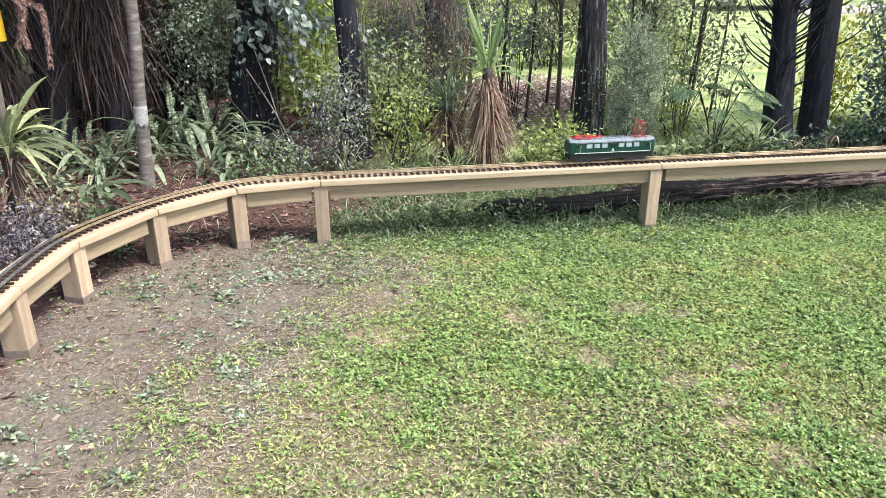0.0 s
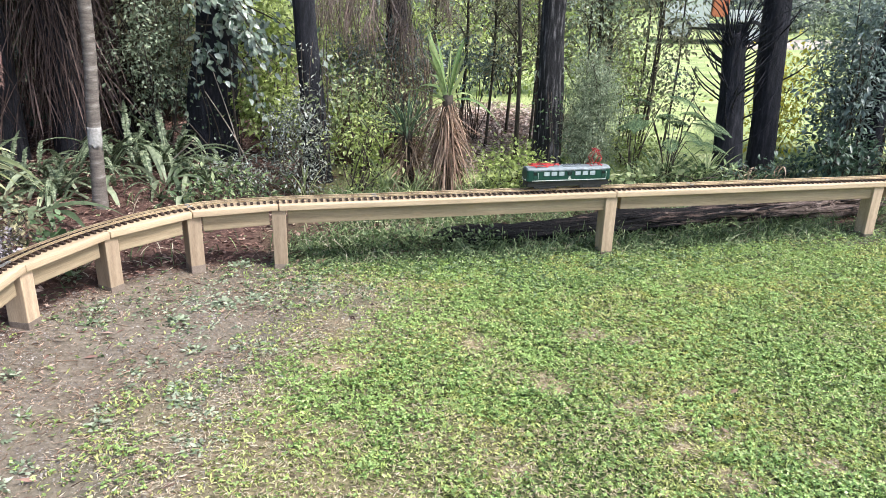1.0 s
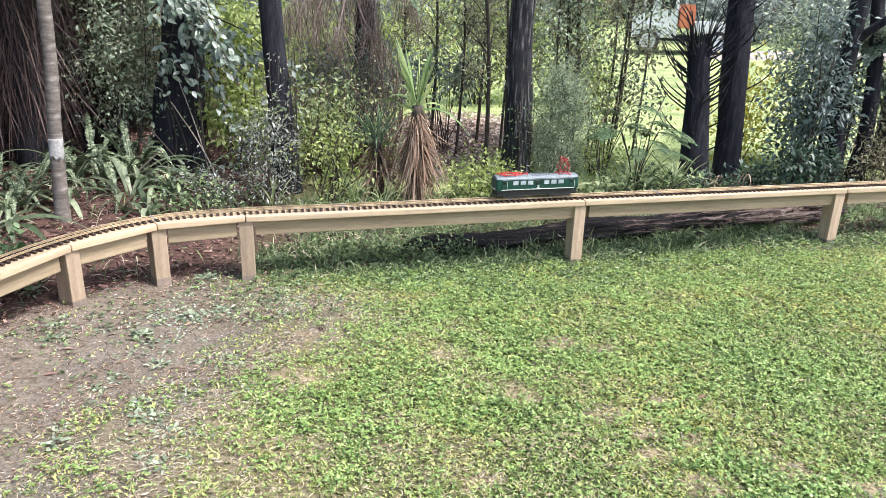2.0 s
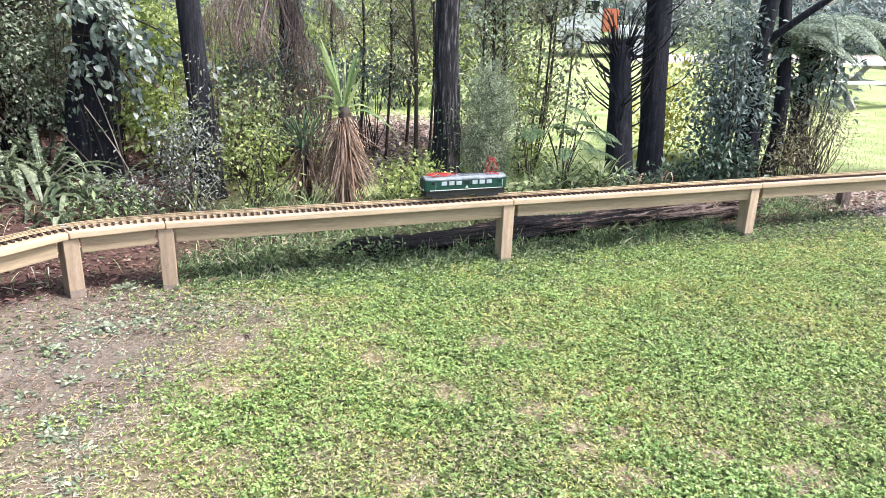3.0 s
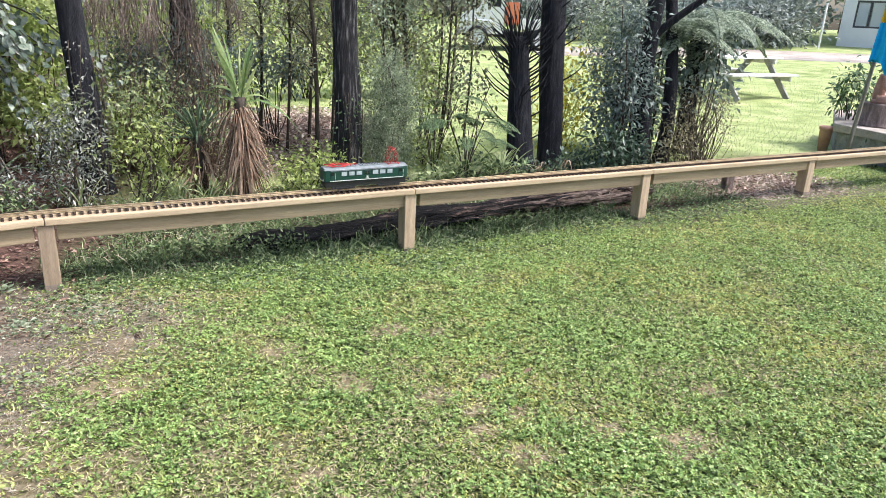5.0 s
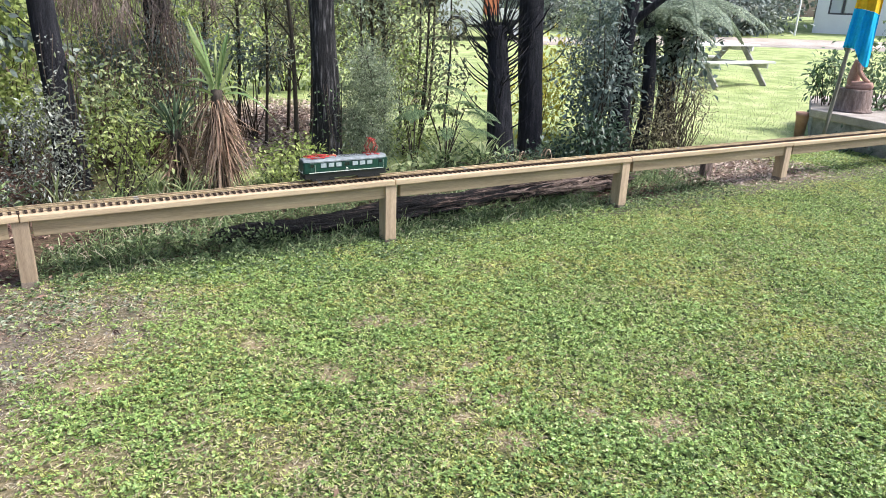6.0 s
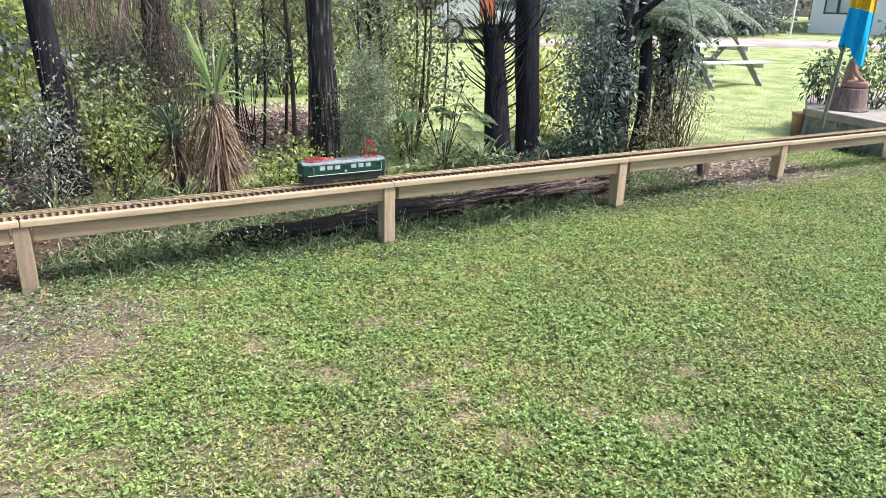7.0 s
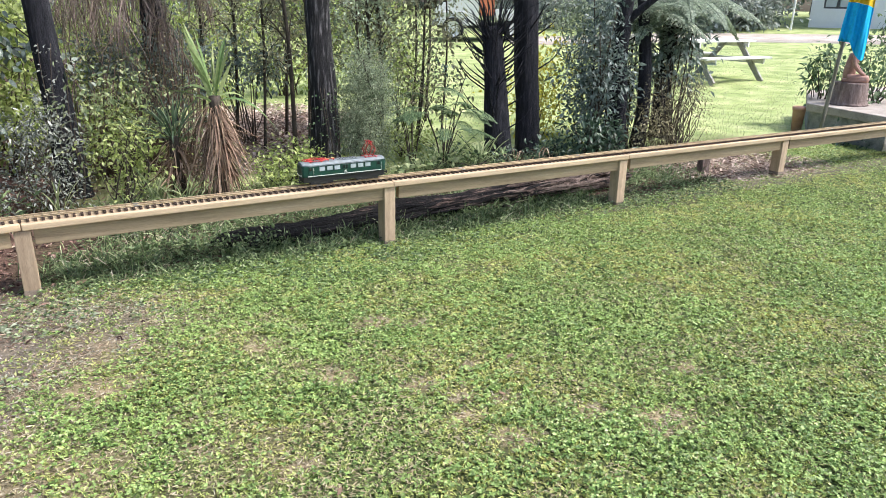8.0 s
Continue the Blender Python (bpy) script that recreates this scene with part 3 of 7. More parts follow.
def gz(x, y):
    """Height of the ground."""
    x, y = np.asarray(x, float), np.asarray(y, float)
    z = 0.115 * step((-x - 0.7) / 1.7)
    z = z - 0.068 * np.exp(-(((x - 1.25) / 2.55) ** 2) - ((behind(x, y) - 0.05) / 0.6) ** 2)
    z = z + 0.06 * step((behind(x, y) - 0.5) / 1.2) * step((9 - y) / 4)
    z = z + 0.05 * np.clip(0.8 * x + 0.55 * y - 11, 0, 26) * step((behind(x, y) + 0.5) / 3)
    near = np.exp(-((np.hypot(x, y) / 12) ** 2))
    return z + near * 0.022 * (rough_drift(x, y, 2.3, 4) - 0.5) + 0.05 * (1 - near) * (drift(x, y, 0.3, 5) - 0.5)


def soil_at(x, y):
    """How bare the lawn side is: the worn corner inside the bend and a few bald spots."""
    edge = np.interp(y, [0.0, 1.2, 1.75, 2.15, 2.47, 2.77, 3.28, 3.73, 4.05], [-0.75, -0.85, -0.85, -0.82, -0.74, -0.52, -0.34, -0.5, -0.75])
    bare = step((edge - x + 0.5 * (rough_drift(x, y, 2.6, 11) - 0.5) + 0.35 * (rough_drift(x, y, 11.0, 15) - 0.5)) / 1.15 + 0.45)
    bare = bare * step((y - 0.1 + 0.5 * rough_drift(x, y, 2.0, 7)) / 1.0)
    strip = step(1 - np.abs(behind(x, y) + 0.04) / 0.3) * step((x - 2.0) / 1.2) * 0.7
    return np.maximum(bare, strip) * (behind(x, y) < 0.3)


def thatch_at(x, y):
    """Thin brown spots in the lawn."""
    worn = 0.75 * step((0.55 - x + 1.6 * (rough_drift(x, y, 3.4, 18) - 0.5)) / 1.5) * step((4.1 - y) / 0.8) * step((y - 0.2) / 0.8) * step((x + 3.0) / 1.0)
    for sx, sy, r in ((0.24, 2.92, 0.12), (0.53, 2.55, 0.14), (-0.02, 2.17, 0.09), (1.66, 1.92, 0.15), (0.96, 2.26, 0.08), (0.78, 3.03, 0.11), (0.96, 2.95, 0.09), (1.97, 2.24, 0.07), (0.83, 2.42, 0.1), (0.95, 2.14, 0.09), (1.07, 1.96, 0.1), (-0.4, 2.7, 0.2), (-0.42, 3.1, 0.16), (1.4, 2.05, 0.1), (0.3, 2.0, 0.08), (1.1, 2.5, 0.07), (1.12, 2.2, 0.08), (1.6, 1.86, 0.1)):
        worn = np.maximum(worn, step(1.25 - np.hypot(x - sx, (y - sy) * 1.3) / r + 1.1 * (rough_drift(x, y, 9.0, 2) - 0.5)))
    dry = 0.95 * step(1.3 - np.hypot((x - 5.1) / 0.85, (y - 5.7 - 0.2235 * (x - 5.1)) / 0.42) + 0.8 * (rough_drift(x, y, 3.0, 12) - 0.5))
    return np.maximum(worn * (soil_at(x, y) < 0.6), dry * (behind(x, y) > -0.1))


def litter_at(x, y):
    b = behind(x, y)
    deep = step((b + 0.02) / 0.2) * step((y - 0.2 + 0.9 * rough_drift(x, y, 1.7, 9)) / 1.2) * step((x + 7.5) / 2.5) * step((-0.3 - x + 1.0 * (rough_drift(x, y, 1.4, 6) - 0.5)) / 0.9)
    mixed_in = step((b - 0.05) / 0.2) * step((rough_drift(x, y, 2.2, 8) - 0.42) / 0.12) * 0.8 * step((1.7 - b) / 0.8)
    pink = step(1.25 - np.hypot((x - 0.6 - 0.12 * (y - 8.5)) / 1.15, (y - 8.5) / 2.3))
    return step((y - 0.2 + 0.9 * rough_drift(x, y, 1.7, 9)) / 1.2) * np.clip(np.maximum(np.maximum(deep * np.maximum(step((9.5 - y) / 2), x < -1.2), mixed_in * step((7.0 - x) / 2)), pink), 0, 1)


def field_at(x, y):
    b = behind(x, y)
    return np.maximum(step((b - 1.1) / 0.8) * step((x + 1.3) / 0.6), step((b - 0.25) / 0.5) * step((x - 5.3) / 0.8))


def spaced(fine_low, fine_high, fine, far):
    mid = np.arange(fine_low, fine_high + 1e-6, fine)
    out = fine * 1.5 * 1.16 ** np.arange(64)
    out = np.cumsum(out)
    out = out[out < far]
    return np.concatenate([fine_low - out[::-1], mid, fine_high + out])


def ground_sheet():
    gx, gy = spaced(-3.2, 8.6, 0.05, 900.0), spaced(0.6, 8.2, 0.05, 900.0)
    xx, yy = np.meshgrid(gx, gy, indexing="ij")
    v = np.stack([xx, yy, gz(xx, yy)], -1).reshape(-1, 3)
    a, b = len(gx), len(gy)
    i, j = np.meshgrid(np.arange(a - 1), np.arange(b - 1), indexing="ij")
    k = (i * b + j).ravel()
    s = Soup()
    s.v, s.n = [v], len(v)
    s.q = [np.stack([k, k + b, k + b + 1, k + 1], 1)]
    me = s.mesh("ground", True)
    for key, fn in (("soil", soil_at), ("litter", litter_at), ("field", field_at), ("thatch", thatch_at)):
        me.attributes.new(key, "FLOAT", "POINT").data.foreach_set("value", fn(v[:, 0], v[:, 1]).astype(np.float32))
    tagged(put("ground", me, M_ground), "worn lawn, bare soil and leaf litter running out to a bright field", "ground", kind="structure")


ground_sheet()

# ---- the raised railway ----
J = [(-1.46, 1.46), (-1.64, 1.91), (-1.718, 2.38), (-1.743, 2.851), (-1.581, 3.313), (-1.291, 3.67), (-0.862, 3.844), (1.183, 4.310), (3.189, 4.758), (5.141, 5.193), (7.09, 5.628), (9.04, 6.063)]
BOARD_LOW, BOARD_TOP, BOARD_WIDE = 0.333, 0.366, 0.16


def beyond(k, off):
    """The corner k of the track's near edge, moved off metres across the board, with mitred corners."""
    p = [Vector(q) for q in J]
    a = (p[k] - p[k - 1]).normalized() if k > 0 else (p[1] - p[0]).normalized()
    b = (p[k + 1] - p[k]).normalized() if k < len(p) - 1 else a
    na, nb = Vector((-a.y, a.x)), Vector((-b.y, b.x))
    m = (na + nb).normalized()
    return p[k] + m * (off / m.dot(na))


trestle = thing("railway_trestle", pose(0, 0, 0), "pale treated-pine trestle carrying a garden railway above the lawn", "trestle")
for k in range(len(J) - 1):
    a, b, c, d = beyond(k, 0), beyond(k + 1, 0), beyond(k + 1, BOARD_WIDE), beyond(k, BOARD_WIDE)
    u = (b - a).normalized()
    here = Matrix.Translation((a.x, a.y, 0)) @ Matrix.Rotation(math.atan2(u.y, u.x), 4, "Z")
    back = here.inverted()
    lift = 0.0015 * ((k * 7) % 3 - 1)
    poly = [back @ Vector((q.x, q.y, 0)) for q in (a, b, c, d)]
    gap = 0.0022
    flat = [(poly[0].x + gap, poly[0].y), (poly[1].x - gap, poly[1].y), (poly[2].x - gap, poly[2].y), (poly[3].x + gap, poly[3].y)]
    ob = part("top_board", prism(flat, BOARD_LOW + lift, BOARD_TOP + lift, 0.005), M_timber, trestle, "planed pale pine board")
    ob.matrix_basis = here
    length = (b - a).length
    # the beam under the board, set back a little from its edge
    inset = 0.05
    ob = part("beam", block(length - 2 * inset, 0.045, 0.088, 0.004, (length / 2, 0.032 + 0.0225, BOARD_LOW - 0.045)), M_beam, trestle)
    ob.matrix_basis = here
SHIFT = {6: 0.0, 7: -0.025, 8: -0.04, 9: -0.035}
for k in range(1, len(J) - 1):
    p = [Vector(q) for q in J]
    u = (p[k + 1] - p[k - 1]).normalized() if k < 6 else (p[k + 1] - p[k]).normalized()
    foot = p[k] + u * SHIFT.get(k, -0.02 if k > 6 else 0.01) + Vector((-u.y, u.x)) * 0.062
    g = float(gz(foot.x, foot.y))
    here = Matrix.Translation((foot.x, foot.y, 0)) @ Matrix.Rotation(math.atan2(u.y, u.x) + 0.02 * ((k * 5) % 3 - 1), 4, "Z")
    top = BOARD_LOW - 0.003
    ob = part("post", block(0.078, 0.1, top - g + 0.1, 0.005, (0, 0, (top + g - 0.1) / 2)), M_timber_post, trestle)
    ob.matrix_basis = here
    damp = part("damp_foot", block(0.0796, 0.1016, 0.035 + 0.012 * ((k * 3) % 4), 0.004, (0, 0, g + 0.01)), M_damp, trestle, "dark damp stain round the foot of a post")
    damp.matrix_basis = here

# track: smooth centre line over the boards
mid_line = [beyond(k, 0.078) for k in range(len(J))]
dense = []
for k, q in enumerate(mid_line):
    if k < 6:
        dense.append((q.x, q.y))
    else:
        n_mid = 4
        if k == 6:
            dense.append((q.x, q.y))
        else:
            prev = mid_line[k - 1]
            dense += [(prev.x + (q.x - prev.x) * s / n_mid, prev.y + (q.y - prev.y) * s / n_mid) for s in range(1, n_mid + 1)]
line = curve_points(np.array(dense), 4000)
reach = np.concatenate([[0], np.cumsum(np.linalg.norm(np.diff(line, axis=0), axis=1))])
RAIL_TOP = 0.391
PITCH = 0.0362


def on_track(s):
    x, y = np.interp(s, reach, line[:, 0]), np.interp(s, reach, line[:, 1])
    e = 0.01
    dx = np.interp(s + e, reach, line[:, 0]) - np.interp(s - e, reach, line[:, 0])
    dy = np.interp(s + e, reach, line[:, 1]) - np.interp(s - e, reach, line[:, 1])
    return x, y, math.atan2(dy, dx)


sleeper_mesh = bpy.data.meshes.new("sleeper")
sb = block(0.014, 0.092, 0.010, 0.0015, (0, 0, 0.005))
for sg in (-1, 1):
    block(0.013, 0.014, 0.006, 0.001, (0, sg * 0.0225, 0.012), sb)
sb.to_mesh(sleeper_mesh)
sb.free()
sleeper_mesh.materials.append(M_sleeper)
SECTION = PITCH * 29
JOINT = 1.45  # where dull steel rails give way to brass ones
s0 = 0.02
while s0 < reach[-1] - 0.05:
    s1 = min(s0 + SECTION, reach[-1] - 0.01) if s0 > 0.03 else JOINT - SECTION
    section = thing("track_section", pose(0, 0, 0), "narrow %s rails on brown sleepers, screwed to a pine board" % ("dull steel" if s1 < JOINT + 0.1 else "brass"), "track", "railway track")
    ss = np.linspace(s0 + 0.002, s1 - 0.002, 26)
    for sg in (-1, 1):
        sp = Soup()
        prof = [(-0.004, 0.0), (0.004, 0.0), (0.0012, 0.002), (0.0012, 0.006), (0.0022, 0.0075), (0.0022, 0.0105), (-0.0022, 0.0105), (-0.0022, 0.0075), (-0.0012, 0.006), (-0.0012, 0.002)]
        ring = []
        for s in ss:
            x, y, a = on_track(s)
            for w, h in prof:
                o = sg * 0.0225 + w
                ring.append((x - math.sin(a) * o, y + math.cos(a) * o, RAIL_TOP - 0.0105 + h))
        k = len(prof)
        quads = [(i * k + j, i * k + (j + 1) % k, (i + 1) * k + (j + 1) % k, (i + 1) * k + j) for i in range(len(ss) - 1) for j in range(k)]
        sp.add(np.array(ring)[None], quads)
        soup_part("rail", sp, M_rail_steel if s1 < JOINT + 0.1 else M_rail, section, "dull steel rail" if s1 < JOINT + 0.1 else "tarnished brass rail")
        x, y, a = on_track(s1)
        join = part("rail_joiner", block(0.026, 0.008, 0.008, 0.0015), M_steel, section)
        join.matrix_basis = pose(x - math.sin(a) * sg * 0.0225, y + math.cos(a) * sg * 0.0225, RAIL_TOP - 0.006, 0, 0, math.degrees(a))
    count = max(1, round((s1 - s0) / PITCH))
    for k in range(count):
        x, y, a = on_track(s0 + (k + 0.5) * (s1 - s0) / count)
        ob = new("sleeper", sleeper_mesh)
        ob.parent = section
        ob.matrix_basis = pose(x, y, BOARD_TOP + 0.001, 0, 0, math.degrees(a) + 1.5 * math.sin(k * 2.7))
    s0 = s1


# ---- the model locomotive ----
def locomotive(m):
    t = thing("model_locomotive", m, "dark green model electric locomotive with silver roof and red pantographs", "model train")
    L2, W2 = 0.279, 0.054

    def hull(stations, section):
        bm = bmesh.new()
        rings = [[bm.verts.new((x, w * wy, z)) for wy, z in section(x)] for x, w in stations]
        k = len(rings[0])
        for a, b in zip(rings, rings[1:]):
            for j in range(k):
                bm.faces.new((a[j], a[(j + 1) % k], b[(j + 1) % k], b[j]))
        bm.faces.new(rings[0][::-1])
        bm.faces.new(rings[-1])
        bmesh.ops.recalc_face_normals(bm, faces=bm.faces)
        bmesh.ops.bevel(bm, geom=[e for e in bm.edges if e.calc_face_angle(0) > 0.5], offset=0.003, segments=2, affect="EDGES")
        return bm

    ends = [(-L2, 0.80), (-L2 + 0.012, 0.93), (-L2 + 0.04, 1.0), (L2 - 0.04, 1.0), (L2 - 0.012, 0.93), (L2, 0.80)]
    body = part("body", hull(ends, lambda x: [(-W2, 0.056), (W2, 0.056), (W2, 0.082), (W2 * 0.97, 0.124), (-W2 * 0.97, 0.124), (-W2, 0.082)]), M_green_loco, t, "glossy dark green body shell")
    part("roof", hull([(-L2 + 0.004, 0.86), (-L2 + 0.04, 0.97), (L2 - 0.04, 0.97), (L2 - 0.004, 0.86)], lambda x: [(-W2, 0.1245), (W2, 0.1245), (W2 * 0.93, 0.132), (W2 * 0.62, 0.139), (0, 0.142), (-W2 * 0.62, 0.139), (-W2 * 0.93, 0.132)]), M_silver, t, "silver grey curved roof")
    part("underframe", hull([(-L2 + 0.01, 0.9), (L2 - 0.01, 0.9)], lambda x: [(-W2 * 0.9, 0.020), (W2 * 0.9, 0.020), (W2 * 0.95, 0.0555), (-W2 * 0.95, 0.0555)]), M_dark, t)
    for sg in (-1, 1):
        part("line", block(2 * L2 - 0.07, 0.0016, 0.0042, 0, (0, sg * (W2 + 0.0004), 0.0615)), M_cream, body, "thin cream line along the skirt")
        part("gutter", block(2 * L2 - 0.08, 0.003, 0.0028, 0.0006, (0, sg * (W2 * 0.985), 0.123)), M_silver, body)
        for k, x in enumerate((-0.152, -0.103, -0.054, 0.0, 0.054, 0.103, 0.152)):
            wide = 0.039 if k != 3 else 0.038
            frame_ob = part("window", block(wide, 0.002, 0.027, 0.003, (x, sg * (W2 * 0.985 + 0.0008), 0.1035)), M_silver if k != 3 else M_green_dark, body)
            if k != 3:
                part("pane", block(wide - 0.004, 0.0016, 0.0235, 0.002, (x, sg * (W2 * 0.985 + 0.0016), 0.1035)), M_pane_light, frame_ob)
            else:
                for q in (-0.008, 0.008):
                    part("pane", block(0.013, 0.0016, 0.021, 0.001, (x + q, sg * (W2 * 0.985 + 0.0016), 0.1035)), M_pane_dark, frame_ob)
        for x in (-0.226, 0.226):
            part("cab_door", block(0.026, 0.002, 0.062, 0.002, (x, sg * (W2 * 0.99 + 0.0006), 0.089)), M_green_dark, body)
            part("cab_window", block(0.018, 0.002, 0.018, 0.002, (x, sg * (W2 * 0.985 + 0.0022), 0.106)), M_pane_dark, body)
            part("handrail", block(0.0016, 0.0016, 0.05, 0, (x + 0.018, sg * (W2 + 0.003), 0.086)), M_cream, body)
        part("emblem", block(0.012, 0.0014, 0.008, 0.001, (0.0, sg * (W2 + 0.0006), 0.079)), M_cream, body)
        part("builder_plate", block(0.02, 0.0014, 0.003, 0, (0.0, sg * (W2 + 0.0006), 0.0695)), M_cream, body)
    for e in (-1, 1):
        for sg in (-1, 1):
            part("front_window", block(0.002, 0.034, 0.020, 0.002, (e * (L2 - 0.0035), sg * 0.020, 0.106), None, Matrix.Rotation(e * 0.25, 4, "Y")), M_pane_dark, body)
            part("headlight", block(0.006, 0.010, 0.010, 0.004, (e * (L2 + 0.001), sg * 0.030, 0.066)), M_lamp, body)
            buf = lathe([(0.003, 0), (0.003, 0.014), (0.009, 0.015), (0.009, 0.018)], 12)
            b = part("buffer", buf, M_dark, t)
            b.matrix_basis = pose(e * (L2 - 0.002), sg * 0.030, 0.038, 0, 90 * e, 0)
        part("front_line", block(0.0016, 0.07, 0.0042, 0, (e * (L2 + 0.0006), 0, 0.0615)), M_cream, body)
        part("coupler", block(0.03, 0.01, 0.006, 0.002, (e * (L2 + 0.006), 0, 0.018)), M_dark, t)
        bogie = part("bogie", block(0.15, 0.07, 0.014, 0.003, (e * 0.152, 0, 0.018)), M_dark, t)
        for sg in (-1, 1):
            part("side_frame", block(0.15, 0.005, 0.016, 0.002, (e * 0.152, sg * 0.040, 0.015)), M_dark, bogie)
            for q in (-0.046, 0.046):
                w = part("wheel", lathe([(0.004, -0.004), (0.0185, -0.004), (0.0185, -0.002), (0.0165, -0.002), (0.0165, 0.003), (0.013, 0.003), (0.011, 0.0015), (0.004, 0.0025)], 18), M_steel, bogie)
                w.matrix_basis = pose(e * 0.152 + q, sg * 0.0235, 0.0165, -90 * sg, 0, 0)
                part("axle_box", block(0.014, 0.006, 0.012, 0.002, (e * 0.152 + q, sg * 0.0435, 0.015)), M_dark, bogie)

    def rod(soup, a, b, r=0.0013):
        tube(soup, np.linspace(np.array(a, float), np.array(b, float), 2), r, r, 5)

    # raised pantograph at one end, folded one at the other
    for name, x, high in (("raised_pantograph", 0.185, 0.09), ("folded_pantograph", -0.18, 0.010)):
        s = Soup()
        z = 0.146
        wide = 0.034 if high > 0.02 else 0.075
        for sg in (-1, 1):
            rod(s, (x - 0.045, sg * 0.03, z), (x + 0.045, sg * 0.03, z), 0.002)
            rod(s, (x + sg * 0.035, -0.03, z), (x + sg * 0.035, 0.03, z), 0.002)
            for e in (-1, 1):
                knee = (x + e * wide, sg * 0.024, z + high * 0.5)
                rod(s, (x + e * 0.014, sg * 0.026, z), knee, 0.0028)
                rod(s, knee, (x + e * 0.006, sg * 0.018, z + high), 0.0022)
        for e in (-1, 1):
            rod(s, (x + e * wide, -0.024, z + high * 0.5), (x + e * wide, 0.024, z + high * 0.5), 0.0015)
            rod(s, (x + e * wide, -0.024, z + high * 0.5), (x + e * 0.006, 0.018, z + high), 0.001)
            rod(s, (x + e * 0.009, -0.045, z + high + 0.002), (x + e * 0.009, 0.045, z + high + 0.002), 0.003)
        p = soup_part(name, s, M_red, t, "red pantograph frame")
        for sg in (-1, 1):
            for e in (-1, 1):
                i = part("insulator", lathe([(0.004, 0), (0.0025, 0.002), (0.004, 0.004), (0.0025, 0.006)], 10), M_red, p)
                i.matrix_basis = pose(x + e * 0.035, sg * 0.03, 0.1385)
    hatch = part("roof_hatch", block(0.13, 0.05, 0.006, 0.002, (0.03, 0, 0.143)), M_silver, t)
    for q in range(7):
        part("louvre", block(0.003, 0.046, 0.003, 0, (-0.02 + q * 0.017, 0, 0.147)), M_dark, hatch)
    s = Soup()
    for sg in (-1, 1):
        rod(s, (-0.14, sg * 0.012, 0.151), (-0.05, sg * 0.012, 0.151), 0.0012)
        for x in (-0.13, -0.095, -0.06):
            rod(s, (x, sg * 0.012, 0.14), (x, sg * 0.012, 0.152), 0.0028)
    soup_part("roof_conductor", s, M_red, t)
    return t


TRAIN_AT = float(reach[np.argmin(np.hypot(line[:, 0] - 0.85, line[:, 1] - 4.307))])
tx, ty, ta = on_track(TRAIN_AT)
locomotive(pose(tx, ty, RAIL_TOP, 0, 0, math.degrees(ta)))


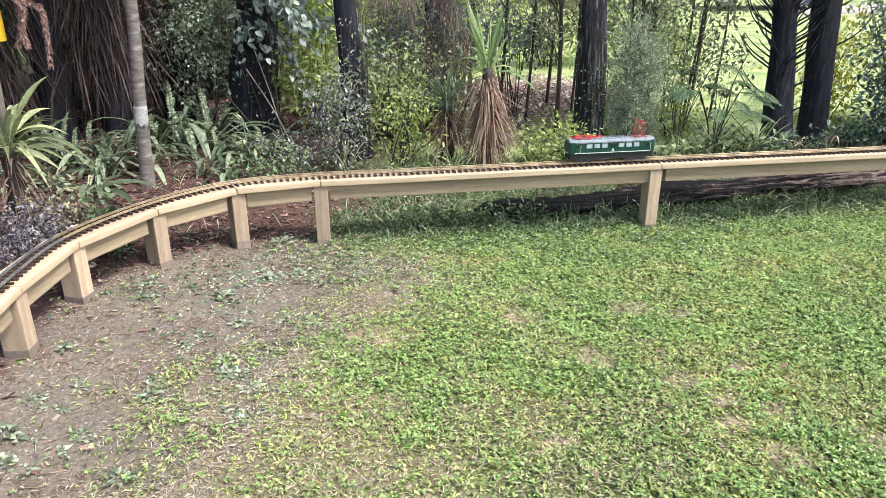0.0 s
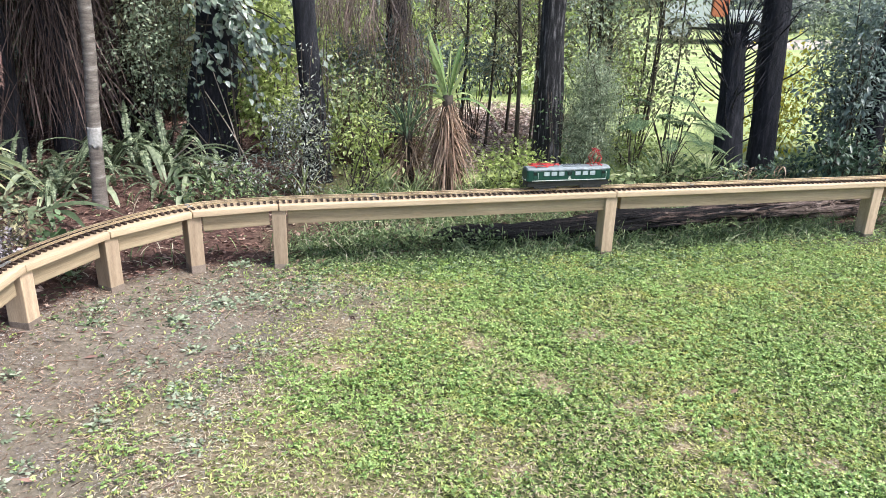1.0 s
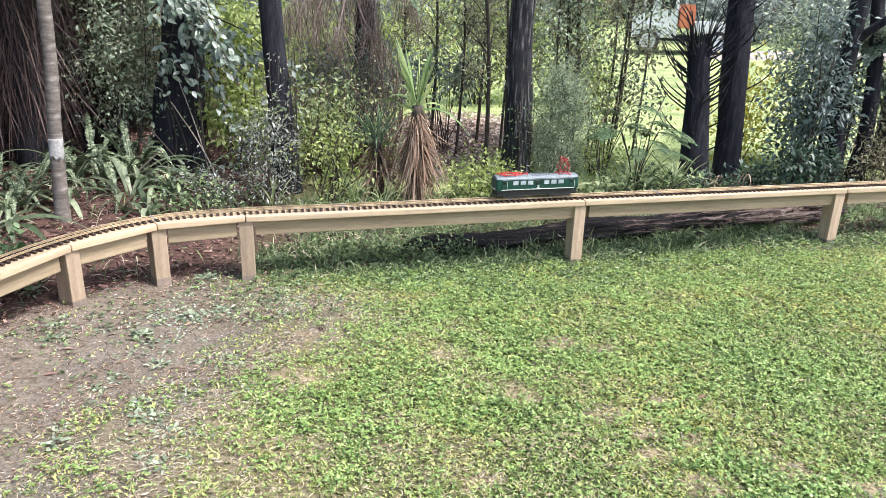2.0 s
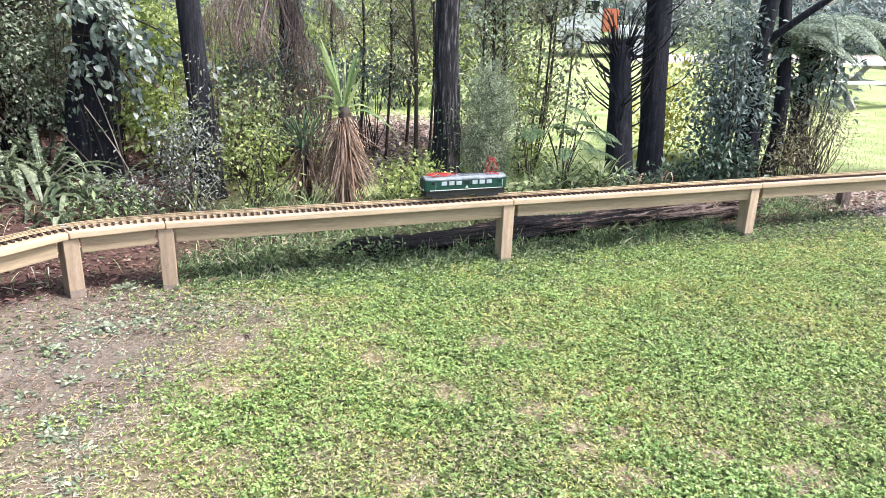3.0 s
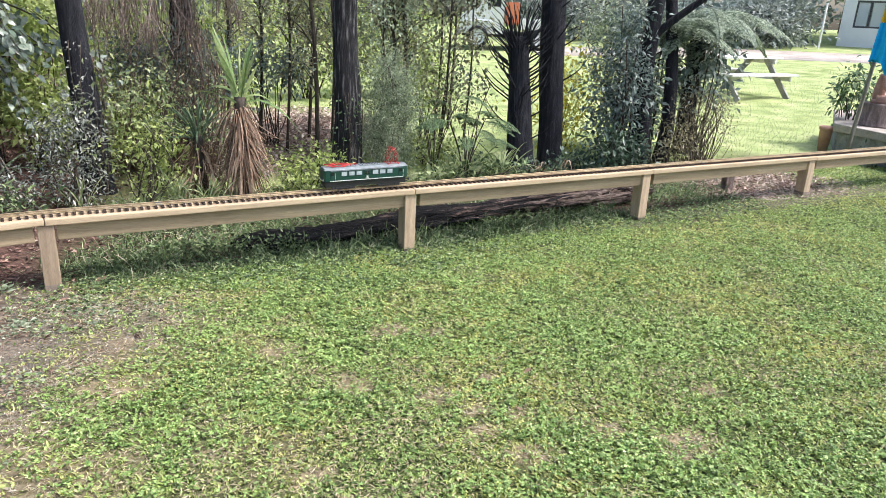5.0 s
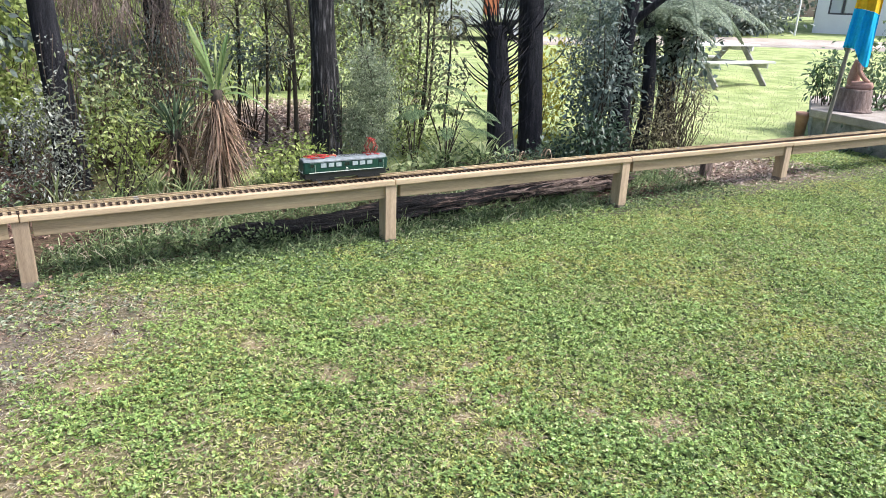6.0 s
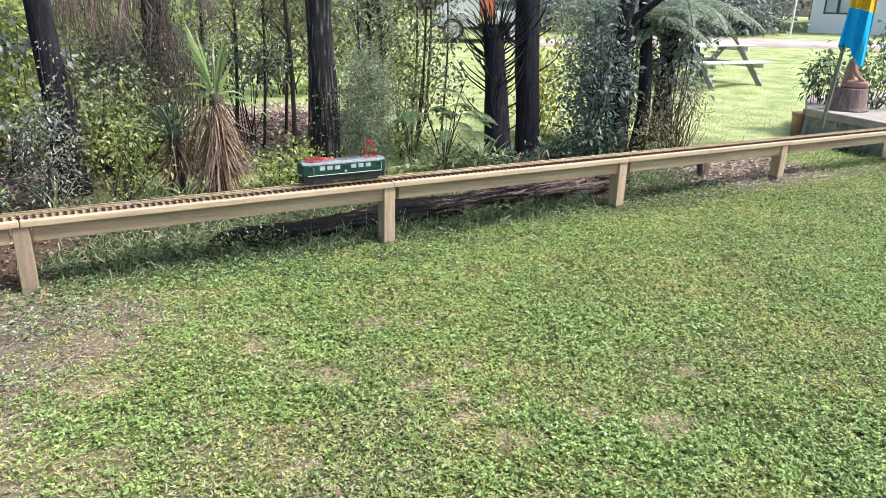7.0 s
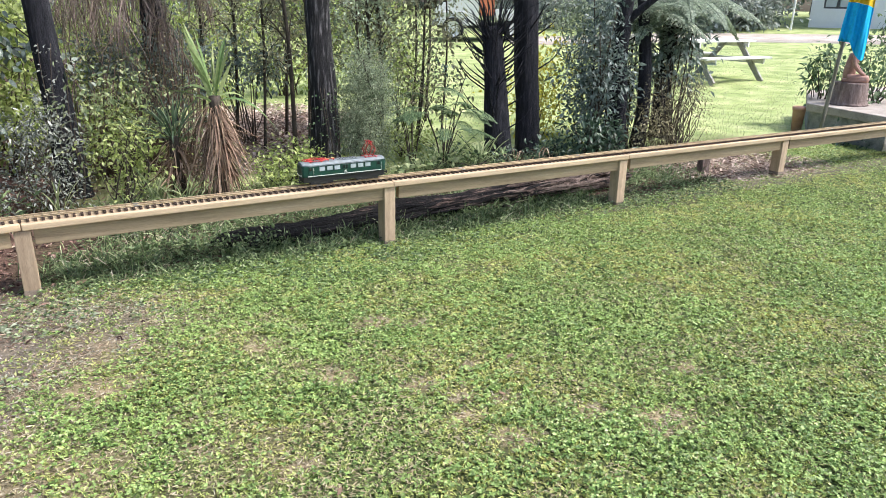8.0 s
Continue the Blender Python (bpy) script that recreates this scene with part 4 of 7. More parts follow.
# ---- the fallen log ----
def fallen_log():
    lie = Matrix.Rotation(math.radians(15.5), 4, "Z")
    t = thing("fallen_log", Matrix.Translation((1.6, 4.85, 0)) @ lie, "long dark rotten log lying in the weeds behind the trestle", "log")
    pts = curve_points([(0.02, 4.46), (0.7, 4.6), (1.7, 4.86), (2.6, 5.12), (3.55, 5.42)], 90)
    r0, r1 = 0.05, 0.122
    path = np.array([(x - 1.6, y - 4.85, float(gz(x, y)) + 0.58 * (r0 + (r1 - r0) * i / 89)) for i, (x, y) in enumerate(pts)])
    path = path @ np.array(lie.to_3x3())
    s = Soup()
    p, n, sides = path, len(path), 34
    tan = unit(np.gradient(p, axis=0))
    side = unit(np.cross(tan, UP))
    up = np.cross(side, tan)
    rings = []
    for i in range(n):
        f = i / (n - 1)
        r = r0 + (r1 - r0) * f
        ring = []
        for j in range(sides):
            a = 2 * math.pi * j / sides
            q = Vector((i * 0.055, math.cos(a) * 3.2, math.sin(a) * 3.2))
            w = 0.35 * noise.noise(Vector((i * 0.03, math.cos(a), math.sin(a)))) + 0.36 * noise.noise(q) + 0.22 * noise.noise(Vector((i * 0.12, q.y * 2.6, q.z * 2.6)))
            w += 0.26 * (abs(noise.noise(Vector((i * 0.02, q.y * 1.7, q.z * 3.4)))) * 2 - 0.5) * (0.5 + f)
            w += 0.35 * (round(3.5 * noise.noise(Vector((i * 0.016, math.sin(a) * 5.0, math.cos(a) * 2.0)))) / 3.5) + 0.14 * noise.noise(Vector((i * 0.45, q.y * 4, q.z * 4)))
            rr = r * (1 + 1.55 * w) * (1.0 + 0.12 * math.sin(i * 0.2))
            end = min(1, (n - 1 - i) / 3 + 0.4, i / 4 + 0.25)
            ring.append(p[i] + (side[i] * math.cos(a) * 1.12 + up[i] * math.sin(a)) * rr * end)
        rings.append(ring)
    quads = [(i * sides + j, i * sides + (j + 1) % sides, (i + 1) * sides + (j + 1) % sides, (i + 1) * sides + j) for i in range(n - 1) for j in range(sides)]
    v = np.array(rings).reshape(-1, 3)
    v = np.vstack([v, p[0], p[-1]])
    tris = [(n * sides, (j + 1) % sides, j) for j in range(sides)] + [(n * sides + 1, (n - 1) * sides + j, (n - 1) * sides + (j + 1) % sides) for j in range(sides)]
    s.add(v[None], quads, tris)
    soup_part("trunk", s, M_log, t)
    # loose splinters along the split end
    for k in range(26):
        f = rng.uniform(0.45, 0.98)
        i = int(f * (n - 1))
        a = rng.uniform(-0.9, 1.5)
        r = (r0 + (r1 - r0) * f) * 1.0
        c = p[i] + (-side[i] * 0 + side[i] * math.cos(a) * 1.1 + up[i] * math.sin(a)) * r
        d = tan[i] * rng.uniform(0.1, 0.26)
        q = Soup()
        tube(q, np.array([c - d, c + rng.normal(size=3) * 0.006, c + d + rng.normal(size=3) * 0.012]), 0.008, 0.003, 5)
        soup_part("splinter", q, M_log, t)


fallen_log()


# ---- trees ----
def at_ground(x, y, dz=0.0):
    return pose(x, y, float(gz(x, y)) + dz)


def clump_crown(soup, centers, per, spread, ln, wd, broad=False, lift=-0.25):
    c = np.repeat(np.asarray(centers, float), per, 0)
    off = rng.normal(size=c.shape) * spread
    d = unit(off) + rng.normal(size=c.shape) * 0.5 + UP * lift
    size = np.repeat(rng.uniform(0.6, 1.3, len(c) // per), per)
    (broad_leaves if broad else leaves)(soup, c + off * size[:, None], d, ln * size, wd * size)


def canopy_tree(x, y, pts, r0, r1, bark, label, top, crown_r, clumps, per=60, leaf=0.11, rough=0.16, ridges=5, mat=None):
    """A trunk through pts (offsets from its base), limbs, and a crown of leaf clumps between the trunk's end and top.
    Crowns stand out of view and are sized for their shade.
    """
    t = thing("tree", at_ground(x, y, -0.06), label, "tree")
    path = curve_points(np.array([(0, 0, 0), *pts]), 64)
    s = Soup()
    tube(s, path, r0, r1, 22, rough, ridges, r0 * 0.35)
    soup_part("trunk", s, bark, t, smooth=True)
    end = path[-1]
    cr = Soup()
    cents = end + np.array([0, 0, (top - end[2]) * 0.45]) + ball(clumps, 1.0) * np.array([crown_r, crown_r, (top - end[2]) * 0.6])
    limbs = Soup()
    for k in range(9):
        c = cents[k]
        a = path[rng.integers(40, 64)]
        tube(limbs, curve_points(np.array([a, (a + c) / 2 + [0, 0, 0.15], c]), 7), r1 * 0.5, r1 * 0.12, 6)
    soup_part("limb", limbs, bark, t)
    clump_crown(cr, cents, per, 0.24, leaf, leaf * 0.55)
    soup_part("crown", cr, mat or L_canopy, t)
    return t


canopy_tree(-1.92, 6.1, [(0.06, -0.03, 0.6), (0.14, -0.06, 1.15), (0.2, 0.0, 2.6), (0.1, 0.1, 4.0)], 0.21, 0.13, M_bark_dark, "thick tree with black fibrous bark behind the trestle", 6.0, 1.3, 16)
canopy_tree(-0.93, 5.65, [(-0.02, 0, 0.6), (-0.06, 0.02, 1.25), (-0.12, 0.1, 2.6), (-0.1, 0.2, 3.8)], 0.105, 0.07, M_bark_dark, "slim tree with dark rough bark", 5.6, 1.2, 9, 26)
canopy_tree(0.97, 5.92, [(0.0, 0, 0.7), (-0.02, 0.02, 1.5), (0.05, 0.05, 2.8), (0.1, 0.1, 4.2)], 0.115, 0.085, M_bark_streak, "straight tree with grey streaked furrowed bark", 6.2, 1.3, 9, 22)
canopy_tree(4.08, 6.42, [(-0.05, 0.0, 0.6), (-0.08, -0.02, 1.3), (0.0, 0.0, 2.6), (0.1, 0.1, 3.8)], 0.10, 0.07, M_bark_dark, "dark forked tree half hidden by ferns and shrubs", 5.6, 1.4, 26, mat=L_bluegreen)
s = Soup()
tube(s, curve_points(np.array([(4.0, 6.42, 1.28), (4.1, 6.33, 1.42), (4.35, 6.15, 1.68), (4.7, 5.95, 2.0)]), 14), 0.045, 0.025, 10, 0.12)
low_limb = soup_part("low_limb", s, M_bark_dark, bpy.data.objects["tree.003"], smooth=True)
low_limb.matrix_parent_inverse = bpy.data.objects["tree.003"].matrix_basis.inverted()

canopy_tree(4.36, 6.5, [(0.03, 0.0, 0.5), (0.0, 0.03, 1.1), (-0.1, 0.1, 2.0), (-0.1, 0.2, 3.0)], 0.075, 0.05, M_bark_dark, "thin dark tree in the thick growth", 4.6, 0.9, 12, mat=L_bluegreen)

# further trees, added to close the grove and shade it; crowns out of view
for x, y, r, h in ((-3.4, 5.6, 0.13, 3.9), (-3.0, 7.2, 0.17, 4.2), (-4.6, 6.6, 0.16, 4.2), (-4.4, 4.4, 0.12, 3.8), (-5.4, 5.0, 0.15, 4.0)):
    canopy_tree(x, y, [(0.05, 0, 0.9), (-0.05, 0.03, 2.2), (0.05, 0.1, h)], r, r * 0.65, M_bark_dark, "dark-trunked tree added to shade the back of the grove", h + 2.0, 1.7, 30)
canopy_tree(-0.4, 7.7, [(0.05, 0, 0.9), (-0.05, 0.03, 2.2), (0.05, 0.1, 4.0)], 0.1, 0.065, M_bark_dark, "dark slim trunk standing behind the dead fronds", 6.0, 1.4, 12, 26)


def palm(x, y):
    t = thing("palm", at_ground(x, y, -0.03), "slender palm with pale grey ringed trunk", "palm")
    path = curve_points(np.array([(0, 0, 0), (0.02, 0.03, 0.6), (0.04, 0.08, 1.3), (0.0, 0.2, 3.4)]), 120)
    s = Soup()
    z = path[:, 2]
    tube(s, path, 0.042, 0.036, 18, 0.03, 0, 0.012)
    v = s.v[0]
    ring_z = np.repeat(np.arange(120), 18)
    swell = 1 + 0.035 * (np.sin(z * 2 * np.pi / 0.075) > 0.75)
    c = path[ring_z]
    v[: 120 * 18] = c + (v[: 120 * 18] - c) * swell[ring_z][:, None]
    soup_part("trunk", s, M_palm_bark, t, smooth=True)
    band = Soup()
    tube(band, path[(z > 0.43) & (z < 0.57)], 0.0435, 0.0425, 18, 0.02)
    for edge in (slice(0, 36), slice(-54, -18)):
        band.v[0][edge, 2] += rng.uniform(-0.022, 0.022, 36)
    soup_part("lichen_band", band, M_lichen, t, "pale lichen band round the trunk", smooth=True)
    f = Soup()
    for k in range(11):
        a = 2 * math.pi * k / 11
        frond(f, path[-1], (math.cos(a), math.sin(a), 0.9), 1.7, 0.75, 36, 0.28, 0.022, 0.5)
    soup_part("frond_crown", f, L_fern, t)


palm(-2.17, 4.46)


def tree_fern(x, y, height, r, lean, label, live=9, dead=10, stubs=20, dead_len=1.2, live_len=1.5, crown_up=0.55, mat=None, dead_mat=None, spread=(0, 2 * math.pi), tuft=0, taper=0.9):
    t = thing("tree_fern", at_ground(x, y, -0.05), label, "tree fern")
    path = curve_points(np.array([(0, 0, 0), (lean[0] * 0.4, lean[1] * 0.4, height * 0.45), (lean[0], lean[1], height)]), 46)
    s = Soup()
    tube(s, path, r, r * taper, 22, 0.16, 6, r * 0.14)
    soup_part("trunk", s, M_bark_dark, t, smooth=True)
    sb2 = Soup()
    for k in range(stubs):
        i = int(rng.uniform(0.15, 1.0) ** 0.6 * 45)
        a = rng.uniform(0, 2 * math.pi)
        o = np.array([math.cos(a), math.sin(a), 0])
        p0 = path[i] + o * r * 0.7
        n = rng.uniform(0.14, 0.36)
        tube(sb2, curve_points(np.array([p0, p0 + o * n * 0.5 + UP * n * 0.35, p0 + o * n * 0.8 + UP * n * rng.uniform(0.6, 1.0)]), 6), 0.008, 0.003, 5)
    for k in range(tuft):
        a = rng.uniform(0, 2 * math.pi)
        o = np.array([math.cos(a), math.sin(a), 0])
        n, w = rng.uniform(0.25, 0.75), rng.uniform(0.1, 1.0)
        p0 = path[-1 - rng.integers(0, 12)] + o * r * 0.45
        side = np.array([-o[1], o[0], 0]) * rng.normal() * 0.12
        tube(sb2, curve_points(np.array([p0, p0 + o * n * w * 0.25 + UP * n * 0.5, p0 + (o * w + side) * n + UP * n * rng.uniform(0.75, 1.0)]), 7), 0.006, 0.002, 5)
    soup_part("stub_crown", sb2, M_bark_dark, t, "old black frond stubs")
    top = path[-1]
    if not live:
        return t
    lv = Soup()
    for k in range(live):
        a = spread[0] + (spread[1] - spread[0]) * (k + rng.uniform(-0.3, 0.3)) / live
        size = live_len * rng.uniform(0.8, 1.15)
        if height > 1.7:
            frond(lv, top, (math.cos(a), math.sin(a), crown_up + rng.uniform(-0.1, 0.3)), size, 0.75, 60, 0.17, 0.016, 0.45)
            continue
        fern_frond(lv, top, (math.cos(a), math.sin(a), crown_up + rng.uniform(-0.1, 0.3)), size, rng.uniform(0.4, 0.75), 32, 0.2, size * 0.03, 0.5)
    soup_part("frond_crown", lv, mat or L_fern_grey, t)
    if dead:
        dd = Soup()
        thick = dead > 30
        n = dead * (34 if thick else 8)
        a, rad = rng.uniform(0, 2 * np.pi, n), rng.uniform(0.1, 0.62, n) ** (1.5 if thick else 1.0)
        p = top + np.stack([np.cos(a) * rad, np.sin(a) * rad, 0.1 - rad * 0.35 - rng.uniform(0, 1.15 if thick else 0.35, n)], 1)
        d = np.stack([np.cos(a) * 0.2, np.sin(a) * 0.2, -np.ones(n)], 1) + rng.normal(size=(n, 3)) * 0.24
        straps(dd, p, d, dead_len * rng.uniform(0.12, 0.55, n), rng.uniform(0.004, 0.013, n), rng.uniform(-0.1, 0.4, n), 4, 0.5, 1.2)
        soup_part("dry_frond_skirt", dd, dead_mat or L_dead_frond, t, "hanging brown dead fronds")
    return t


tree_fern(2.68, 6.25, 1.28, 0.14, (-0.1, 0.04), "short black tree fern trunk with splayed frond stubs", 0, 0, 64, 0.6, 1.5, 2.4, tuft=55, taper=0.62)
tree_fern(3.08, 6.47, 3.2, 0.122, (-0.22, 0.0), "tall black tree fern trunk beside the shorter one", 10, 0, 60, 1.0, 1.7, 0.7)
for x, y, h, r in ((-3.0, 5.9, 1.75, 0.14), (-2.75, 6.6, 1.9, 0.15), (-3.7, 5.2, 1.8, 0.14), (-4.3, 5.8, 1.9, 0.15)):
    tree_fern(x, y, h, r, (rng.uniform(-0.1, 0.1), 0.0), "tree fern with a thick skirt of brown dead fronds", 8, 42, 12, 1.35, 1.6, 0.6, L_fern)
curtain_fern = tree_fern(-0.38, 7.1, 1.8, 0.1, (0.0, 0.0), "tree fern with arching ribs and a curtain of brown dead leaflets", 4, 0, 12, 0.7, 1.5, 0.6, L_fern, L_dry_curtain)
for pts, long in (
    ([(0.0, 0.0, 1.8), (-0.08, -0.3, 1.78), (0.02, -0.6, 1.42), (0.22, -0.7, 1.16), (0.44, -0.9, 0.72)], 0.34),
    ([(0.0, 0.0, 1.8), (-0.3, -0.25, 1.75), (-0.5, -0.5, 1.52), (-0.62, -0.65, 1.2)], 0.42),
    ([(0.0, 0.0, 1.8), (-0.1, -0.4, 1.7), (-0.16, -0.8, 1.4), (-0.2, -0.95, 1.1)], 0.36),
    ([(0.0, 0.0, 1.8), (0.25, -0.15, 1.78), (0.45, -0.3, 1.55), (0.55, -0.4, 1.25)], 0.36),
    ([(0.0, 0.0, 1.8), (-0.22, -0.3, 1.76), (-0.36, -0.62, 1.5), (-0.42, -0.8, 1.15)], 0.40),
    ([(0.0, 0.0, 1.8), (0.05, -0.4, 1.72), (0.12, -0.62, 1.45), (0.16, -0.72, 1.05)], 0.40),
    ([(0.0, 0.0, 1.8), (-0.4, -0.1, 1.74), (-0.66, -0.3, 1.5), (-0.8, -0.4, 1.2)], 0.42),
):
    rib = Soup()
    path = curve_points(np.array(pts), 60)
    tube(rib, path[::4], 0.011, 0.004, 6)
    n = 250
    k = (rng.random(n) ** 0.8 * 46 + 6).astype(int)
    drop = long * (0.12 + 1.15 * rng.random(n) ** 2.2) * (0.5 + drift(k / 60, k * 0 + long, 9.0, 41))
    straps(rib, path[k] + rng.normal(size=(n, 3)) * [0.035, 0.035, 0.02], rng.normal(size=(n, 3)) * [0.25, 0.25, 0.1] - UP, drop, rng.uniform(0.003, 0.009, n), rng.uniform(-0.1, 0.25, n), 4, 0.6, 1.6)
    soup_part("dead_frond", rib, L_dry_curtain, curtain_fern, "arching brown dead frond with hanging leaflets")
tree_fern(4.15, 6.75, 1.38, 0.08, (0.05, -0.05), "tree fern with drooping grey-green fronds", 13, 0, 10, 0.8, 1.0, 0.5, spread=(-1.1, 1.9))
tree_fern(5.0, 7.1, 1.55, 0.1, (0.0, -0.05), "tree fern with drooping grey-green fronds", 12, 0, 10, 0.9, 1.05, 0.3)


# ---- shrubs and saplings ----
def shrub(name, label, category, x, y, center, radii, clumps, per, spread, ln, wd, mat, stems=7, stem_r=0.007, broad=False, lift=-0.2, bark=None, group=""):
    t = thing(name, at_ground(x, y), label, category, group)
    center, radii = np.array(center, float), np.array(radii, float)
    cents = center + ball(clumps, 1.0) * radii
    cents[:, 2] = np.maximum(cents[:, 2], 0.04)
    st = Soup()
    ends = []
    for k in range(stems):
        foot = np.array([rng.normal() * radii[0] * 0.12, rng.normal() * radii[1] * 0.12, -0.02])
        e = cents[k % clumps]
        bend = (foot + e) / 2 + rng.normal(size=3) * 0.06
        path = curve_points(np.array([foot, bend, e]), 7)
        tube(st, path, stem_r, stem_r * 0.4, 5)
        ends.append(path)
    ends = np.concatenate(ends)
    for c in cents[stems:]:
        a = ends[np.argmin(np.linalg.norm(ends - c, axis=1))]
        tube(st, np.array([a, (a + c) / 2 + rng.normal(size=3) * 0.02, c]), stem_r * 0.4, stem_r * 0.2, 3)
    soup_part("stem", st, bark or M_bark_thin, t)
    lf = Soup()
    fine = wd < 0.012 or mat == L_silver
    clump_crown(lf, cents, per if fine else max(6, int(per * 0.66)), spread, ln if fine else ln * 1.18, wd if fine else wd * 1.28, broad, lift)
    soup_part("foliage", lf, mat, t)
    return t


def sapling(x, y, height, r, mat, clumps, per, label, lean=(0, 0), low=0.25, wide=0.4, ln=0.027, wd=0.013):
    """A thin upright stem with side twigs and sparse small leaves."""
    t = thing("sapling", at_ground(x, y, -0.02), label, "sapling", "thin saplings behind the trestle")
    path = curve_points(np.array([(0, 0, 0), (lean[0] * 0.3 + 0.02, lean[1] * 0.3, height * 0.35), (lean[0] * 0.6 - 0.02, lean[1] * 0.6, height * 0.65), (lean[0], lean[1], height)]), 30)
    s = Soup()
    tube(s, path, r, r * 0.35, 8, 0.1)
    tw = Soup()
    cents = []
    for k in range(clumps):
        i = int(rng.uniform(low, 1) * 29)
        a = rng.uniform(0, 2 * math.pi)
        n = rng.uniform(0.3, 1.0) * wide
        c = path[i] + np.array([math.cos(a) * n, math.sin(a) * n, n * rng.uniform(0.1, 0.7)])
        tube(tw, curve_points(np.array([path[max(i - 1, 0)], (path[i] + c) / 2 + [0, 0, 0.03], c]), 4), max(r * 0.32, 0.003), r * 0.1, 4)
        cents.append(c)
    soup_part("stem", s, M_bark_thin, t, smooth=True)
    tagged(soup_part("branching", tw, M_bark_thin, t), kind="stuff")
    lf = Soup()
    clump_crown(lf, cents, per, 0.085, ln, wd)
    soup_part("foliage", lf, mat, t)


# the silver shrub and its neighbours by the slim dark tree
shrub("shrub", "silvery grey shrub with small dense leaves behind the trestle", "shrub", -1.0, 5.2, (0.0, 0, 0.40), (0.24, 0.2, 0.40), 56, 34, 0.06, 0.034, 0.013, L_silver, 12)
shrub("shrub", "low silvery shrub with small dense leaves", "shrub", -1.35, 5.1, (0, 0, 0.16), (0.24, 0.2, 0.16), 26, 30, 0.055, 0.034, 0.014, L_silver, 8)
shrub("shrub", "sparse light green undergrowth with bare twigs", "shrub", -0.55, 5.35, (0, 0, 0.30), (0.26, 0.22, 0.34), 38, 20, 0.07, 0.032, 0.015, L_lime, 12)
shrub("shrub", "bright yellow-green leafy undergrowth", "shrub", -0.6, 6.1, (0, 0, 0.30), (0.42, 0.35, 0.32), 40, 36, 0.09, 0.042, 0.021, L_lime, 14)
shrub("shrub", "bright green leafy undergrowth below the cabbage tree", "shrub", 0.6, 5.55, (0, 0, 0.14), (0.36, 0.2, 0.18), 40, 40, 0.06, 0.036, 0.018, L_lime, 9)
shrub("shrub", "dark green glossy shrub among thin saplings", "shrub", 0.42, 7.7, (0, 0, 0.82), (0.42, 0.3, 0.18), 44, 46, 0.09, 0.05, 0.02, L_bluegreen, 12)
shrub("shrub", "mid-green shrub below the dead fronds", "shrub", -0.45, 6.8, (0, 0, 0.88), (0.6, 0.3, 0.24), 70, 54, 0.08, 0.05, 0.019, L_bluegreen, 10)
shrub("shrub", "feathery grey-green shrub with fine leaves", "shrub", 1.33, 5.95, (0, 0, 0.52), (0.22, 0.16, 0.54), 170, 96, 0.06, 0.036, 0.006, L_feather, 8)
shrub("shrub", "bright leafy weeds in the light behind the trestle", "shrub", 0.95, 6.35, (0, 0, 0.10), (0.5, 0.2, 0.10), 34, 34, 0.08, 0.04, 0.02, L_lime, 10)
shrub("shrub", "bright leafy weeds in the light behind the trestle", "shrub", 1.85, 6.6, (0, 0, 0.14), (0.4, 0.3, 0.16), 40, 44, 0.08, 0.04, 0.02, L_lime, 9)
shrub("shrub", "low dark broad-leaved weeds by the tree ferns", "shrub", 2.2, 5.72, (0, 0, 0.10), (0.34, 0.14, 0.10), 24, 18, 0.05, 0.05, 0.026, L_verge, 9, broad=True)
shrub("shrub", "low dark broad-leaved weeds by the tree ferns", "shrub", 1.75, 5.62, (0, 0, 0.08), (0.3, 0.14, 0.08), 20, 20, 0.05, 0.045, 0.024, L_bright, 8, broad=True)
shrub("shrub", "shrub with sunlit yellow painted into its leaves", "shrub", 3.66, 7.5, (0, 0, 0.55), (0.34, 0.3, 0.60), 64, 40, 0.13, 0.045, 0.024, L_yellow, 9)
# weeds added so their deep green stands in for shade at the trunk feet
shrub("shrub", "weeds added round the tree ferns, shade painted into their green", "shrub", 2.72, 5.98, (0, 0, 0.06), (0.26, 0.14, 0.08), 26, 26, 0.045, 0.04, 0.017, L_deep, 9)
shrub("shrub", "weeds added round the tree ferns, shade painted into their green", "shrub", 3.15, 6.1, (0, 0, 0.07), (0.24, 0.14, 0.09), 26, 26, 0.045, 0.04, 0.017, L_deep, 9)
# the thick growth at the end of the grove
shrub("shrub", "large blue-green shrub with drooping glossy leaves", "shrub", 3.74, 6.4, (0.0, 0, 0.95), (0.33, 0.26, 0.74), 96, 50, 0.085, 0.055, 0.02, L_bluegreen, 14, 0.012, lift=-0.1)
shrub("shrub", "large blue-green shrub with drooping glossy leaves", "shrub", 4.45, 6.95, (0.0, 0, 0.85), (0.36, 0.22, 0.66), 56, 44, 0.085, 0.055, 0.02, L_bluegreen, 12, 0.012, lift=-0.35)
# deep green chosen for the shade here, put into the leaf colour
shrub("shrub", "low shrub at the foot of the grove, shade-darkened green leaves", "shrub", 3.55, 6.0, (0, 0, 0.22), (0.32, 0.2, 0.24), 40, 34, 0.07, 0.055, 0.024, L_deep, 10)
shrub("shrub", "twiggy bronze shrub arching over the trestle", "shrub", 4.62, 6.2, (0, 0, 0.44), (0.36, 0.26, 0.46), 90, 26, 0.07, 0.034, 0.010, L_bronze, 46, 0.006, lift=-0.6)
shrub("shrub", "twiggy bronze shrub arching over the trestle", "shrub", 4.25, 6.1, (0, 0, 0.30), (0.22, 0.18, 0.30), 30, 34, 0.07, 0.04, 0.012, L_bronze, 16, 0.006, lift=-0.6)
